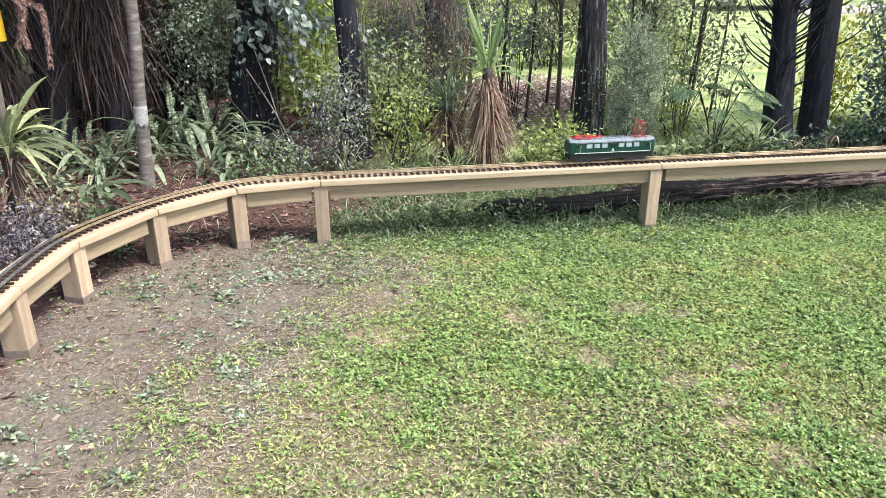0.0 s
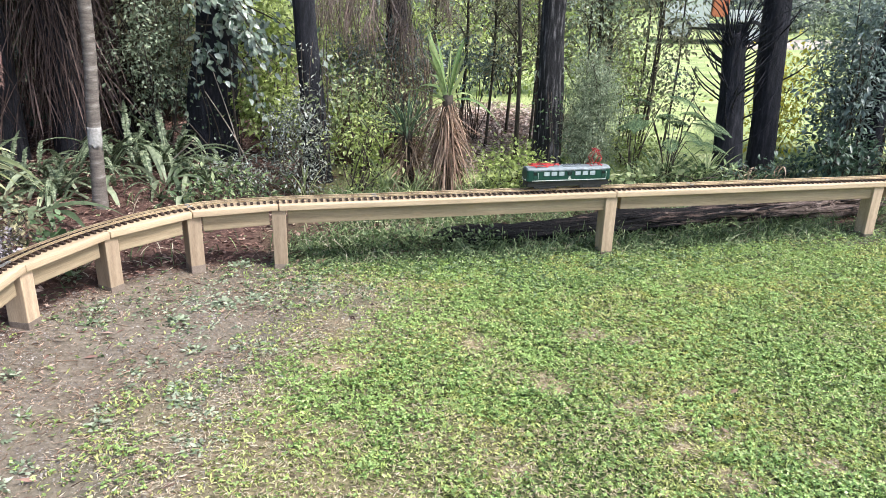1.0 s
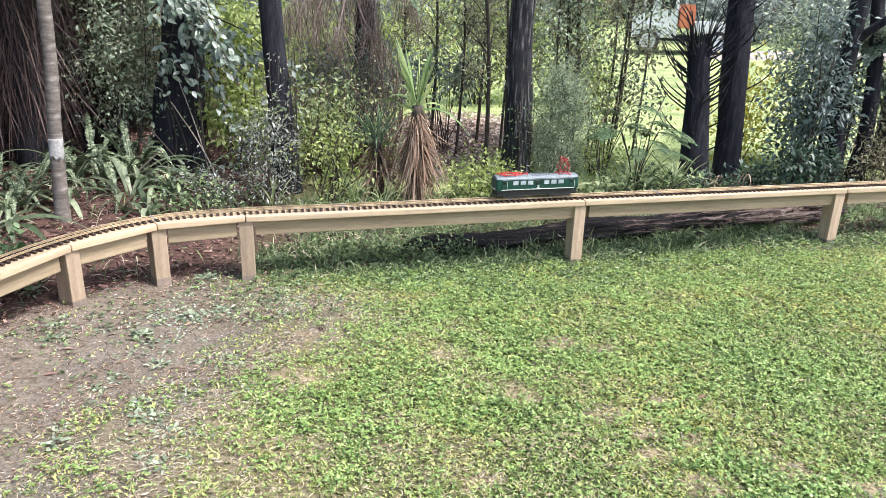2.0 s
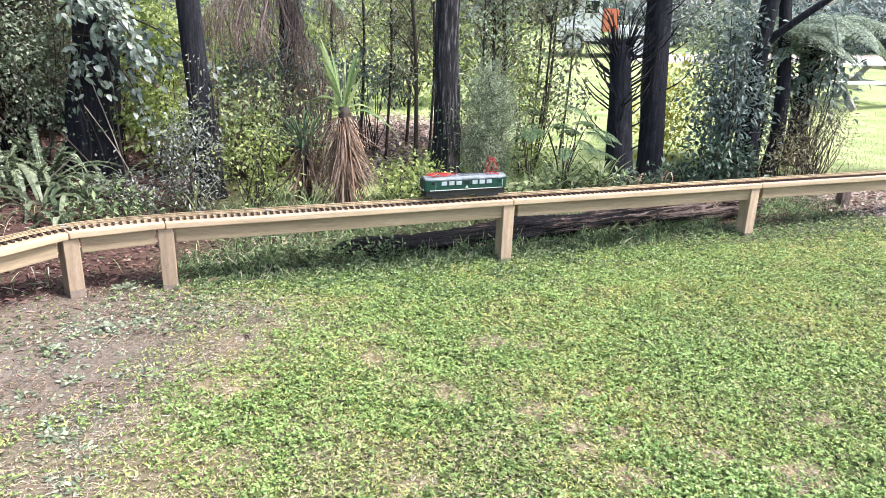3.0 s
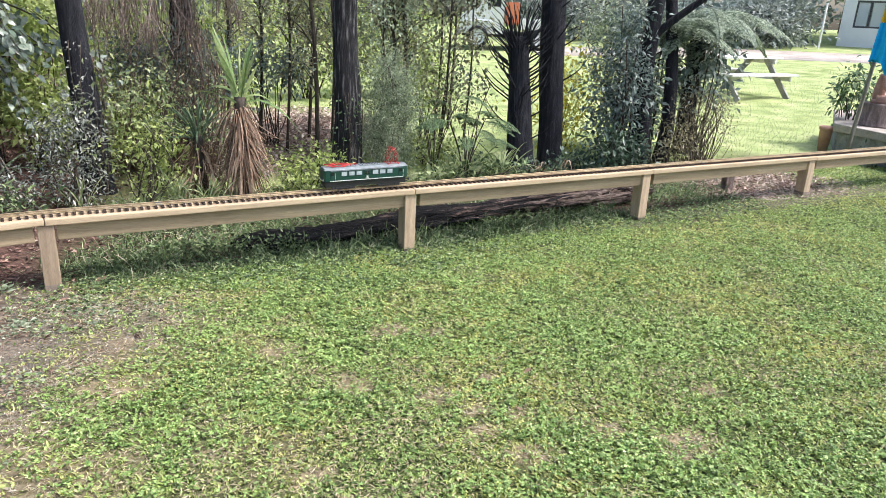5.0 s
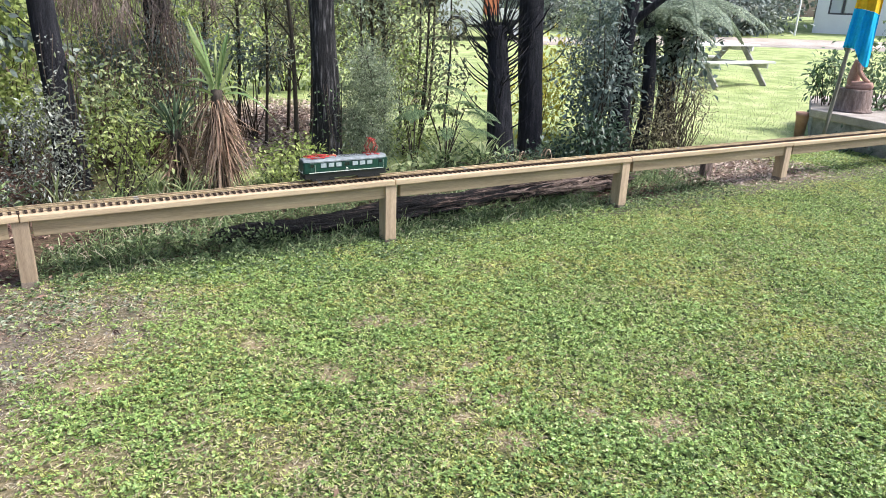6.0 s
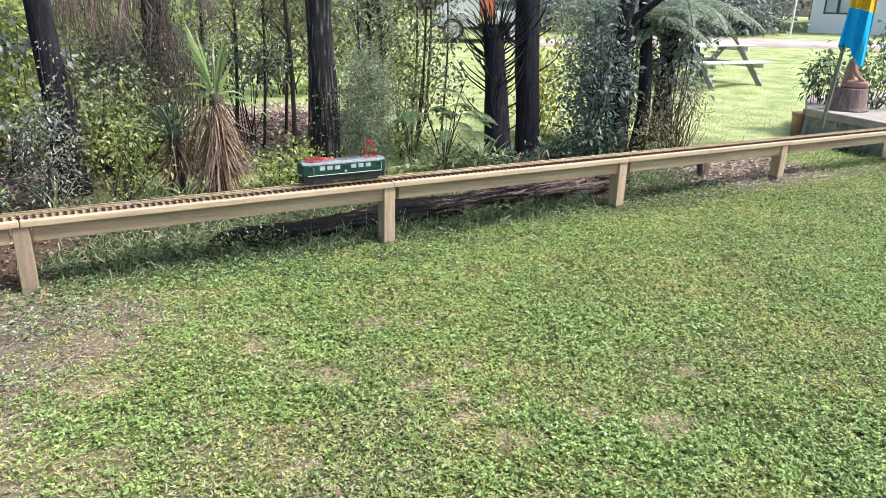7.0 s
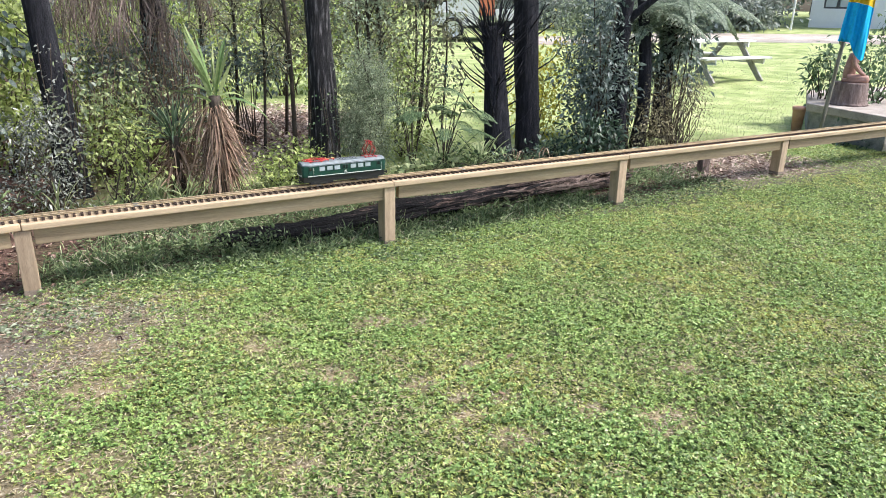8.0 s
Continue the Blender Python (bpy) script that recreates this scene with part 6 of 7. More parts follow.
def lawn():
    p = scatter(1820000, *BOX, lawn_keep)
    x, y = p[:, 0], p[:, 1]
    u, v = 0.79 * x + 0.61 * y, 0.79 * y - 0.61 * x
    tuft = 0.4 * drift(u, v, 24.0, 31) + 0.6 * drift(v, u, 46.0, 37)
    far = np.clip((np.hypot(x, y) - 2.6) / 2.5, 0, 1)
    tuft = tuft * (1 - 0.75 * far) + 0.75 * far * (0.6 * drift(v, u, 13.0, 33) + 0.4 * tuft)
    keep = rng.random(len(p)) < np.clip((tuft - 0.2 - 0.05 * far) * (4.2 + 1.6 * far), 0.34 - 0.2 * far, 1.0) * (1 - np.clip(soil_at(x, y) * 1.02 + 0.6 * thatch_at(x, y), 0, 0.985))
    p, tuft, u, v = p[keep], tuft[keep], u[keep], v[keep]
    lush = 0.55 * rough_drift(u, v, 1.3, 21) + 0.45 * rough_drift(v, u, 7.0, 25)
    tall = 0.45 + 0.75 * tuft + 0.3 * drift(u, v, 7.5, 71)
    kind = rng.random(len(p))
    clover = kind < np.clip((lush - 0.34) * 1.5, 0.06, 0.30) * (1 - 0.6 * thatch_at(p[:, 0], p[:, 1]))
    straw = ~clover & (rng.random(len(p)) < np.clip(0.15 - (lush - 0.42) * 1.5 - 0.04 * p[:, 0] + 0.25 * thatch_at(p[:, 0], p[:, 1]) + 0.12 * np.clip(p[:, 0] - 2.2, 0, 1.5), 0.04, 0.40))
    blade = ~clover & ~straw
    s = Soup()
    b = on_ground(p[blade], 0.0)
    lie = 12.6 * drift(u[blade], v[blade], 17.0, 83) + rng.normal(size=len(b)) * 0.8
    d = np.stack([np.cos(lie), np.sin(lie), rng.uniform(0.0, 1.1, len(b)) ** 1.3], 1) + rng.normal(size=(len(b), 3)) * [0.25, 0.25, 0.1]
    leaves(s, b, d, 0.0215 * tall[blade], 0.0078 + 0.0014 * np.clip(np.hypot(b[:, 0], b[:, 1]) - 2.5, 0, 4), 0.3)
    tagged(put("lawn_grass", s.mesh("lawn_grass"), L_grass), "short uneven mown grass of the lawn", "grass", kind="stuff")
    s = Soup()
    c = on_ground(p[clover], 0.0)
    c[:, 2] += rng.uniform(0.006, 0.026, len(c)) * tall[clover]
    turn = rng.uniform(0, 2 * np.pi, len(c))
    for k in range(3):
        a = turn + k * 2.1
        leaves(s, c, np.stack([np.cos(a), np.sin(a), rng.uniform(-0.3, 0.6, len(c))], 1), 0.0125, 0.0105, 0.15)
    tagged(put("lawn_clover", s.mesh("lawn_clover"), L_clover), "clover and small flat weeds among the lawn grass", "clover", kind="stuff")
    s = Soup()
    b = on_ground(p[straw], 0.003)
    b[:, 2] += rng.uniform(0, 0.016, len(b))
    d = rng.normal(size=(len(b), 3)) * [1, 1, 0.2]
    leaves(s, b, d, 0.026, 0.0045, 0.1)
    tagged(put("lawn_straw", s.mesh("lawn_straw"), L_thatch), "dry straw-coloured clippings lying in the lawn", "dry grass", kind="stuff")


lawn()


def verge():
    """Longer grass and weeds under and behind the trestle."""
    keep = lambda x, y: (behind(x, y) > 0.08) & (behind(x, y) < 1.5) & (rng.random(len(x)) < np.where(x < -0.75, 0.04, np.where(x > 3.0, 0.35, 0.95)) * np.clip((4.5 - x) * 3, 0.04, 1) * (0.25 + 0.9 * (rough_drift(x, y, 3.0, 61) > 0.47)) * np.clip(1.3 - behind(x, y) * 0.5, 0.3, 1))
    p = scatter(120000, (-2.4, 3.2), (7.2, 7.6), keep)
    s = Soup()
    d = rng.normal(size=(len(p), 3)) * [0.6, 0.6, 0.1] + UP * 0.9
    dry = rng.random(len(p)) < np.where(p[:, 0] < 0.4, 0.32, 0.12)
    straps(s, on_ground(p[~dry]), d[~dry], 0.11 + 0.14 * rng.random((~dry).sum()), 0.0065, 0.5, 3)
    old = Soup()
    straps(old, on_ground(p[dry]), d[dry] * [1.3, 1.3, 0.5], 0.10 + 0.10 * rng.random(dry.sum()), 0.006, 0.5, 3)
    tagged(put("dry_verge_grass", old.mesh("dry_verge_grass"), L_straw), "dry straw-coloured grass blades among the verge", "dry grass", kind="stuff")
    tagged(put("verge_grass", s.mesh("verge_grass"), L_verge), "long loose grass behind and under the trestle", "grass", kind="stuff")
    keep = lambda x, y: (behind(x, y) > -0.7) & (behind(x, y) < 1.4) & (rng.random(len(x)) < np.where(x < -0.75, 0.12, 0.62) * np.clip((4.6 - x) * 3, 0.06, 1) * ((x < 2.3) | (behind(x, y) > -0.2)) * (1 - 0.6 * litter_at(x, y)) * np.clip(1 + 1.5 * (behind(x, y) + 0.05), 0.05, 1) * (0.3 + 0.9 * (rough_drift(x, y, 3.5, 63) > 0.46)))
    p = scatter(110000, (-2.4, 2.6), (7.2, 7.6), keep)
    s = Soup()
    c = on_ground(p)
    c[:, 2] += rng.uniform(0.006, 0.04, len(c))
    turn = rng.uniform(0, 2 * np.pi, len(c))
    for k in range(3):
        a = turn + k * 2.1
        leaves(s, c, np.stack([np.cos(a), np.sin(a), rng.uniform(-0.2, 0.6, len(c))], 1), 0.017, 0.014, 0.12)
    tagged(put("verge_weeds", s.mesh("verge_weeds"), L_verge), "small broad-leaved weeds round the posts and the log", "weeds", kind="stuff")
    p = scatter(26000, (-0.9, 3.9), (3.4, 5.4), lambda x, y: (behind(x, y) > 0.02) & (behind(x, y) < np.where(x < 0.5, 0.55, 0.26)) & (rng.random(len(x)) < np.where(x < 0.75, 1.0, 0.3 + 0.6 * (rough_drift(x, y, 4.0, 91) > 0.5))))
    s = Soup()
    d = rng.normal(size=(len(p), 3)) * [0.6, 0.6, 0.1] + UP * 0.8
    straps(s, on_ground(p), d, 0.05 + 0.10 * rng.random(len(p)), 0.006, 0.6, 3)
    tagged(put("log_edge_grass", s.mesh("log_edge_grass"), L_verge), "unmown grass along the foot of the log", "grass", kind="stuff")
    # the field beyond
    keep = lambda x, y: (field_at(x, y) > 0.35) & (litter_at(x, y) < 0.4) & (rng.random(len(x)) < np.clip(1.2 - np.hypot(x, y) / 24, 0.1, 1))
    p = scatter(120000, (-3.0, 5.3), (15.0, 18.0), keep)
    s = Soup()
    d = rng.normal(size=(len(p), 3)) * [0.6, 0.6, 0.1] + UP * 0.8
    leaves(s, on_ground(p), d, 0.026, 0.009, 0.2)
    tagged(put("field_grass", s.mesh("field_grass"), L_field), "bright yellow-green grass of the open field", "grass", kind="stuff")


verge()


def litter():
    keep = lambda x, y: rng.random(len(x)) < np.maximum(litter_at(x, y), 0.05 * soil_at(x, y) * (behind(x, y) < 0.1))
    p = scatter(100000, (-5.6, 0.4), (6.2, 9.8), keep)
    s = Soup()
    b = on_ground(p, 0.004)
    b[:, 2] += rng.uniform(0, 0.02, len(b)) * (behind(p[:, 0], p[:, 1]) > 0)
    d = rng.normal(size=(len(b), 3)) * [1, 1, 0.18]
    leaves(s, b, d, rng.uniform(0.02, 0.07, len(b)), rng.uniform(0.005, 0.02, len(b)), 0.25)
    tagged(put("leaf_litter", s.mesh("leaf_litter"), L_litter), "dry brown leaves and twigs on the bare soil", "leaf litter", kind="stuff")


litter()


def clearing():
    p = scatter(26000, (-1.2, 6.0), (2.6, 11.6), lambda x, y: np.hypot((x - 0.6 - 0.12 * (y - 8.5)) / 1.15, (y - 8.5) / 2.3) < 0.75 + 0.4 * rng.random(len(x)))
    s = Soup()
    b = on_ground(p, 0.006)
    leaves(s, b, rng.normal(size=(len(b), 3)) * [1, 1, 0.3], rng.uniform(0.04, 0.10, len(b)), rng.uniform(0.016, 0.038, len(b)), 0.2)
    tagged(put("fallen_leaves", s.mesh("fallen_leaves"), L_clearing), "pinkish-brown fallen leaves in a clearing behind the trees", "fallen leaves", kind="stuff")


clearing()


def right_litter():
    p = scatter(26000, (4.1, 4.7), (6.4, 6.5), lambda x, y: (behind(x, y) > -0.02) & (np.hypot((x - 5.05) / 0.9, (y - 5.65) / 0.55) < 0.7 + 0.45 * rng.random(len(x))))
    half = len(p) // 2
    s = Soup()
    straps(s, on_ground(p[half:], 0.004), rng.normal(size=(len(p) - half, 3)) * [1, 1, 0.15] + UP * 0.15, rng.uniform(0.05, 0.14, len(p) - half), 0.005, 0.4, 3)
    tagged(put("straw", s.mesh("straw"), L_straw), "loose pale straw beside the trestle post", "straw", kind="stuff")
    p = p[:half]
    s = Soup()
    leaves(s, on_ground(p, 0.006), rng.normal(size=(len(p), 3)) * [1, 1, 0.3], rng.uniform(0.03, 0.08, len(p)), rng.uniform(0.008, 0.024, len(p)), 0.25)
    tagged(put("dry_leaves", s.mesh("dry_leaves"), L_clearing), "pale brown dry leaves and straw behind the trestle post", "leaf litter", kind="stuff")


right_litter()


def clods():
    """Crumbs of earth, pale chips and twigs on the worn corner."""
    p = scatter(60000, (-1.9, 1.0), (0.4, 4.1), lambda x, y: (soil_at(x, y) > 0.3) & (behind(x, y) < 0.15) & (rng.random(len(x)) < 0.25 + 0.75 * (rough_drift(x, y, 5.0, 52) > 0.5)))
    n = len(p)
    r = rng.uniform(0.0015, 0.005, n) * rng.uniform(0.5, 1.3, n)
    c = on_ground(p, 0.001)
    base = np.array([(1, 0, 0), (0, 1, 0), (-1, 0, 0), (0, -1, 0), (0, 0, 1.0)])
    a = rng.uniform(0, 6.28, n)
    v = base[None] * rng.uniform(0.6, 1.4, (n, 5, 1))
    v = np.stack([v[..., 0] * np.cos(a)[:, None] - v[..., 1] * np.sin(a)[:, None], v[..., 0] * np.sin(a)[:, None] + v[..., 1] * np.cos(a)[:, None], v[..., 2] * 0.8], -1)
    s = Soup()
    s.add(c[:, None] + v * r[:, None, None], tris=[(0, 1, 4), (1, 2, 4), (2, 3, 4), (3, 0, 4)])
    tagged(put("soil_clods", s.mesh("soil_clods"), L_clods), "crumbs of grey-brown earth and small pale chips", "soil crumbs", kind="stuff")
    p = scatter(1500, (-1.9, 1.0), (0.2, 4.1), lambda x, y: (soil_at(x, y) > 0.3) & (behind(x, y) < 0.3))
    s = Soup()
    for x, y in p[:420]:
        z = float(gz(x, y)) + 0.004
        a, n = rng.uniform(0, 6.28), rng.uniform(0.02, 0.09)
        e = np.array([math.cos(a) * n, math.sin(a) * n, rng.uniform(0, 0.008)])
        q = np.array([x, y, z])
        tube(s, np.array([q - e * 0.5, q + rng.normal(size=3) * 0.004, q + e * 0.5]), 0.002, 0.001, 4)
    tagged(put("soil_twigs", s.mesh("soil_twigs"), L_dead), "thin brown twigs scattered on the bare soil", "twigs", kind="stuff")


clods()


def worn_turf():
    """Short brown and straw-coloured scraps where the lawn wears out into the bare corner."""
    for name, mat, count, label in (("worn_turf", L_straw, 60000, "flattened dead grass at the worn edge of the lawn"), ("soil_scraps", L_dead, 30000, "short brown scraps of leaf and bark on the soil")):
        p = scatter(int(count * 1.9), (-1.9, 1.0), (2.4, 4.1), lambda x, y: (behind(x, y) < 0.12) & (rng.random(len(x)) < (4 * soil_at(x, y) * (1 - soil_at(x, y)) + 0.8 * thatch_at(x, y) if mat == L_straw else soil_at(x, y) + 0.15 * thatch_at(x, y)) * (0.2 + 0.9 * (rough_drift(x, y, 6.0, 77) > 0.5))))
        s = Soup()
        b = on_ground(p, 0.003)
        b[:, 2] += rng.uniform(0, 0.006, len(b))
        leaves(s, b, rng.normal(size=(len(b), 3)) * [1, 1, 0.12], rng.uniform(0.010, 0.036, len(b)), rng.uniform(0.002, 0.005, len(b)), 0.2)
        tagged(put(name, s.mesh(name), mat), label, "litter", kind="stuff")


worn_turf()


def soil_weeds():
    s = Soup()
    p = scatter(2600, (-1.8, 1.2), (0.2, 3.95), lambda x, y: (soil_at(x, y) > 0.25) & (behind(x, y) < -0.05) & (rough_drift(x, y, 3.0, 44) > 0.5))
    for x, y in p[:170]:
        n = rng.integers(5, 18)
        a = rng.uniform(0, 2 * np.pi, n)
        off = np.stack([np.cos(a), np.sin(a), np.zeros(n)], 1) * rng.uniform(0, 0.035, (n, 1))
        d = np.stack([np.cos(a), np.sin(a), rng.uniform(0.0, 0.8, n)], 1)
        broad_leaves(s, np.array([x, y, float(gz(x, y)) + 0.004]) + off, d, rng.uniform(0.014, 0.03), rng.uniform(0.008, 0.015), None, 0.4)
    tagged(put("soil_weeds", s.mesh("soil_weeds"), L_weed), "small flat green weeds dotted over the bare soil", "weeds", kind="stuff")


soil_weeds()


def weed(x, y, r, n, tall):
    t = thing("weed", at_ground(x, y), "low leafy green weed on the bare soil by the trestle", "weed", "weeds on the bare soil")
    s = Soup()
    a, out = rng.uniform(0, 2 * np.pi, n), rng.uniform(0.05, 1.0, n)
    p = np.stack([np.cos(a) * out * r * 0.7, np.sin(a) * out * r * 0.7, 0.006 + tall * (1 - out) * rng.random(n)], 1)
    d = np.stack([np.cos(a), np.sin(a), rng.uniform(0.0, 0.9, n)], 1)
    broad_leaves(s, p, d, r * 0.42, r * 0.24, None, 0.35)
    soup_part("leaf_rosette", s, L_weed, t)


for x, y, r, n, tall in ((-1.74, 4.02, 0.10, 44, 0.09), (-1.86, 3.4, 0.07, 26, 0.04), (-1.18, 3.04, 0.07, 26, 0.02), (-1.05, 3.27, 0.08, 30, 0.03), (-1.64, 2.44, 0.06, 20, 0.02), (-1.18, 2.19, 0.06, 22, 0.02), (-1.54, 1.89, 0.08, 26, 0.03), (-1.09, 1.74, 0.06, 22, 0.02), (-1.11, 3.82, 0.08, 30, 0.04), (-1.22, 3.07, 0.06, 22, 0.02), (-1.02, 2.77, 0.06, 24, 0.02), (-0.99, 2.48, 0.06, 22, 0.02)):
    weed(x, y, r, n, tall)


def fallen_leaf(x, y, size, turn, mat, label):
    t = thing("fallen_leaf", at_ground(x, y, 0.014) @ pose(0, 0, 0, 6, -4, turn), label, "leaf", "dry leaves on the lawn")
    s = Soup()
    broad_leaves(s, np.zeros((1, 3)), np.array([[1.0, 0, 0]]), size, size * 0.55, np.array([[0, 0, 1.0]]), -0.2)
    soup_part("blade", s, mat, t)


for x, y, size, turn in ((1.25, 2.5, 0.034, 20), (1.13, 2.21, 0.03, 140), (0.97, 2.23, 0.034, 250), (0.4, 1.8, 0.032, 60), (2.55, 2.14, 0.034, 300)):
    fallen_leaf(x, y, size, turn, L_dead, "small curled orange-brown leaf lying on the grass")
fallen_leaf(-0.70, 3.95, 0.08, 30, L_dead, "reddish-brown dead leaf beside a trestle post")


stake = thing("stake", at_ground(4.47, 5.5), "short grey-brown timber stake standing behind the trestle", "stake")
part("shaft", block(0.085, 0.08, 0.30, 0.008, (0, 0, 0.08)), M_stump, stake)


# ---- the terrace corner with statue, pots and flag ----
tg = 0.05
terrace = thing("terrace", pose(7.05, 6.4, tg), "raised concrete terrace slab with a stained mossy edge", "terrace")
part("slab", prism([(0.06, -0.5), (3.3, 0.24), (3.3, 2.2), (1.2, 1.9), (0.05, 0.68)], 0.24, 0.335, 0.012), M_concrete, terrace)
part("edge_wall", prism([(0.09, -0.47), (3.25, 0.26), (3.25, 2.15), (1.2, 1.85), (0.09, 0.65)], -0.12, 0.2395, 0.01), M_concrete_wet, terrace, "mossy concrete edge below the slab")
TOP = tg + 0.335

stump = thing("stump", pose(7.53, 6.88, TOP), "weathered grey-brown tree stump standing on the terrace", "stump")
s = Soup()
tube(s, np.array([(0, 0, z) for z in np.linspace(0, 0.27, 14)]), 0.205, 0.182, 30, 0.12, 5, 0.03)
soup_part("trunk", s, M_stump, stump, smooth=True)


def statue(m):
    """A seated clay figure as plain rounded forms in one mesh."""
    s = Soup()
    tube(s, curve_points(np.array([(-0.05, 0, 0.05), (-0.06, 0, 0.16), (-0.045, 0, 0.28), (-0.02, 0, 0.40)]), 12), 0.085, 0.075, 14)
    tube(s, curve_points(np.array([(-0.02, 0, 0.39), (-0.005, 0, 0.43), (0.0, 0, 0.48)]), 6), 0.05, 0.032, 12)
    tube(s, curve_points(np.array([(0, 0, 0.47), (0.008, 0, 0.53), (0.01, 0, 0.585), (0.01, 0, 0.61)]), 8), 0.05, 0.03, 14)
    for sg in (-1, 1):
        tube(s, curve_points(np.array([(-0.07, sg * 0.055, 0.055), (0.06, sg * 0.065, 0.06), (0.19, sg * 0.05, 0.06)]), 9), 0.07, 0.045, 12)
        tube(s, curve_points(np.array([(0.19, sg * 0.05, 0.055), (0.1, sg * 0.085, 0.035), (-0.05, sg * 0.095, 0.03), (-0.13, sg * 0.085, 0.035)]), 9), 0.043, 0.028, 10)
        tube(s, curve_points(np.array([(-0.02, sg * 0.085, 0.38), (-0.005, sg * 0.115, 0.26), (0.07, sg * 0.09, 0.16), (0.14, sg * 0.04, 0.11)]), 12), 0.032, 0.02, 10)
    ob = put("statue", s.mesh("statue", True), M_statue)
    ob.matrix_basis = m
    tagged(ob, "seated reddish clay garden statue on a stump", "statue")


statue(pose(7.53, 6.88, TOP + 0.266, 0, 0, -50) @ Matrix.Scale(0.84, 4))


def plant_pot(x, y, z, r, h):
    t = thing("plant_pot", pose(x, y, z), "round terracotta pot at the corner of the terrace", "plant pot")
    part("pot", lathe([(r * 0.72, 0), (r * 0.95, h * 0.86), (r * 1.06, h * 0.86), (r * 1.06, h), (r * 0.93, h), (r * 0.9, h * 0.9)], 28), M_terracotta, t)
    part("soil", lathe([(r * 0.9, h * 0.86), (r * 0.9, h * 0.9)], 24), M_damp, t)


plant_pot(7.12, 7.2, float(gz(7.12, 7.2)), 0.08, 0.31)


def banner(m, pole_to, wide, colours, label, name="flag", low=0.95, drop=0.5, side=1.0):
    """A cloth in coloured panels hanging in folds from a leaning pole."""
    t = thing(name, m, label, "flag")
    s = Soup()
    tube(s, np.linspace(np.zeros(3), np.array(pole_to), 12), 0.024, 0.018, 10, 0.06)
    soup_part("pole", s, M_pole, t, "weathered wooden pole", smooth=True)
    way = np.array(pole_to) / pole_to[2]
    for k, mat in enumerate(colours):
        z0, z1 = low + drop * k, low + drop * (k + 1) - 0.004
        nu, nv = 26, 14
        g = []
        for j in range(nv):
            z = z0 + (z1 - z0) * j / (nv - 1)
            p = way * z
            for i in range(nu):
                f = i / (nu - 1)
                w = wide * (1 - 0.12 * (z - low) / drop)
                fold = 0.045 * math.sin(f * 15 + z * 2.0) * (0.4 + f) + 0.02 * math.sin(f * 37)
                sag = 0.09 * math.sin(f * 5.0 + 0.6) * (1 if (k == 0 and j == 0) else 0) - 0.10 * f * f
                g.append(p + np.array([-0.035, -0.035, 0]) + np.array([side * w * (f - 0.2) * 0.72 - fold * 0.6, -side * w * (f - 0.2) * 0.70 - fold * 0.7, z - p[2] + sag * (1 if k == 0 and j == 0 else 0.6)]))
        quads = [(j * nu + i, j * nu + i + 1, (j + 1) * nu + i + 1, (j + 1) * nu + i) for j in range(nv - 1) for i in range(nu - 1)]
        c = Soup()
        c.add(np.array(g)[None], quads)
        soup_part("panel", c, mat, t, "%s cloth panel" % ("sky-blue" if mat == M_blue_cloth else "yellow"), smooth=True)


banner(pose(6.95, 6.66, tg), (0.1, -0.1, 2.3), 0.30, (M_blue_cloth, M_yellow_cloth, M_blue_cloth), "sky-blue and yellow cloth flag hanging from a leaning pole", low=1.06, drop=0.46)
banner(pose(-2.535, 3.66, float(gz(-2.535, 3.66))), (0.1, -0.04, 2.2), 0.36, (M_yellow_cloth,), "yellow cloth banner hanging beside the dry fronds", low=1.19, drop=0.6)


def dry_tassel(m, bends, label):
    """A shaggy dried frond that arches over and hangs."""
    t = thing("hanging_frond", m, label, "dry frond")
    for pts in bends:
        path = curve_points(np.array(pts), 90)
        s = Soup()
        tube(s, path[::6], 0.006, 0.003, 6)
        tan = unit(np.gradient(path, axis=0))
        k = np.repeat(np.arange(4, 90), 7)
        out = unit(np.cross(tan[k], rng.normal(size=(len(k), 3))))
        leaves(s, path[k] + out * 0.003, out * 0.9 - UP * 0.4 + tan[k] * 0.3, 0.02, 0.0065, 0.3)
        soup_part("dry_frond", s, L_pink_frond, t)


dry_tassel(pose(-2.2, 3.5, 1.3), [
    [(-0.335, 0.09, 0.55), (-0.06, 0.02, 0.14), (0.0, 0.0, 0.01), (-0.012, 0.0, -0.09), (-0.045, 0.0, -0.166)],
    [(-0.335, 0.09, 0.55), (-0.02, 0.01, 0.1), (0.07, 0.0, 0.035), (0.11, 0.0, 0.015), (0.113, 0.0, -0.075), (0.095, 0.01, -0.264)],
    [(-0.335, 0.09, 0.55), (-0.03, 0.0, 0.1), (0.03, -0.01, 0.01), (0.004, -0.015, -0.076), (0.014, -0.01, -0.166)],
], "pinkish dried fronds hanging in arches")

for x, y, dz, c, r, n, label in (
    (7.62, 7.45, 0, (0, 0, 0.76), (0.25, 0.2, 0.32), 40, "glossy dark green shrub behind the clay statue"),
    (8.05, 7.0, TOP - 0.06, (0, 0, 0.42), (0.26, 0.2, 0.4), 26, "glossy dark green shrub on the terrace"),
    (8.5, 7.4, TOP - 0.06, (0, 0, 0.6), (0.4, 0.3, 0.5), 34, "leafy garden shrub on the terrace"),
):
    ob = shrub("shrub", label, "shrub", x, y, c, r, n, 18, 0.07, 0.062, 0.03, L_fern, 10, 0.008, broad=True)
    ob.location.z += dz
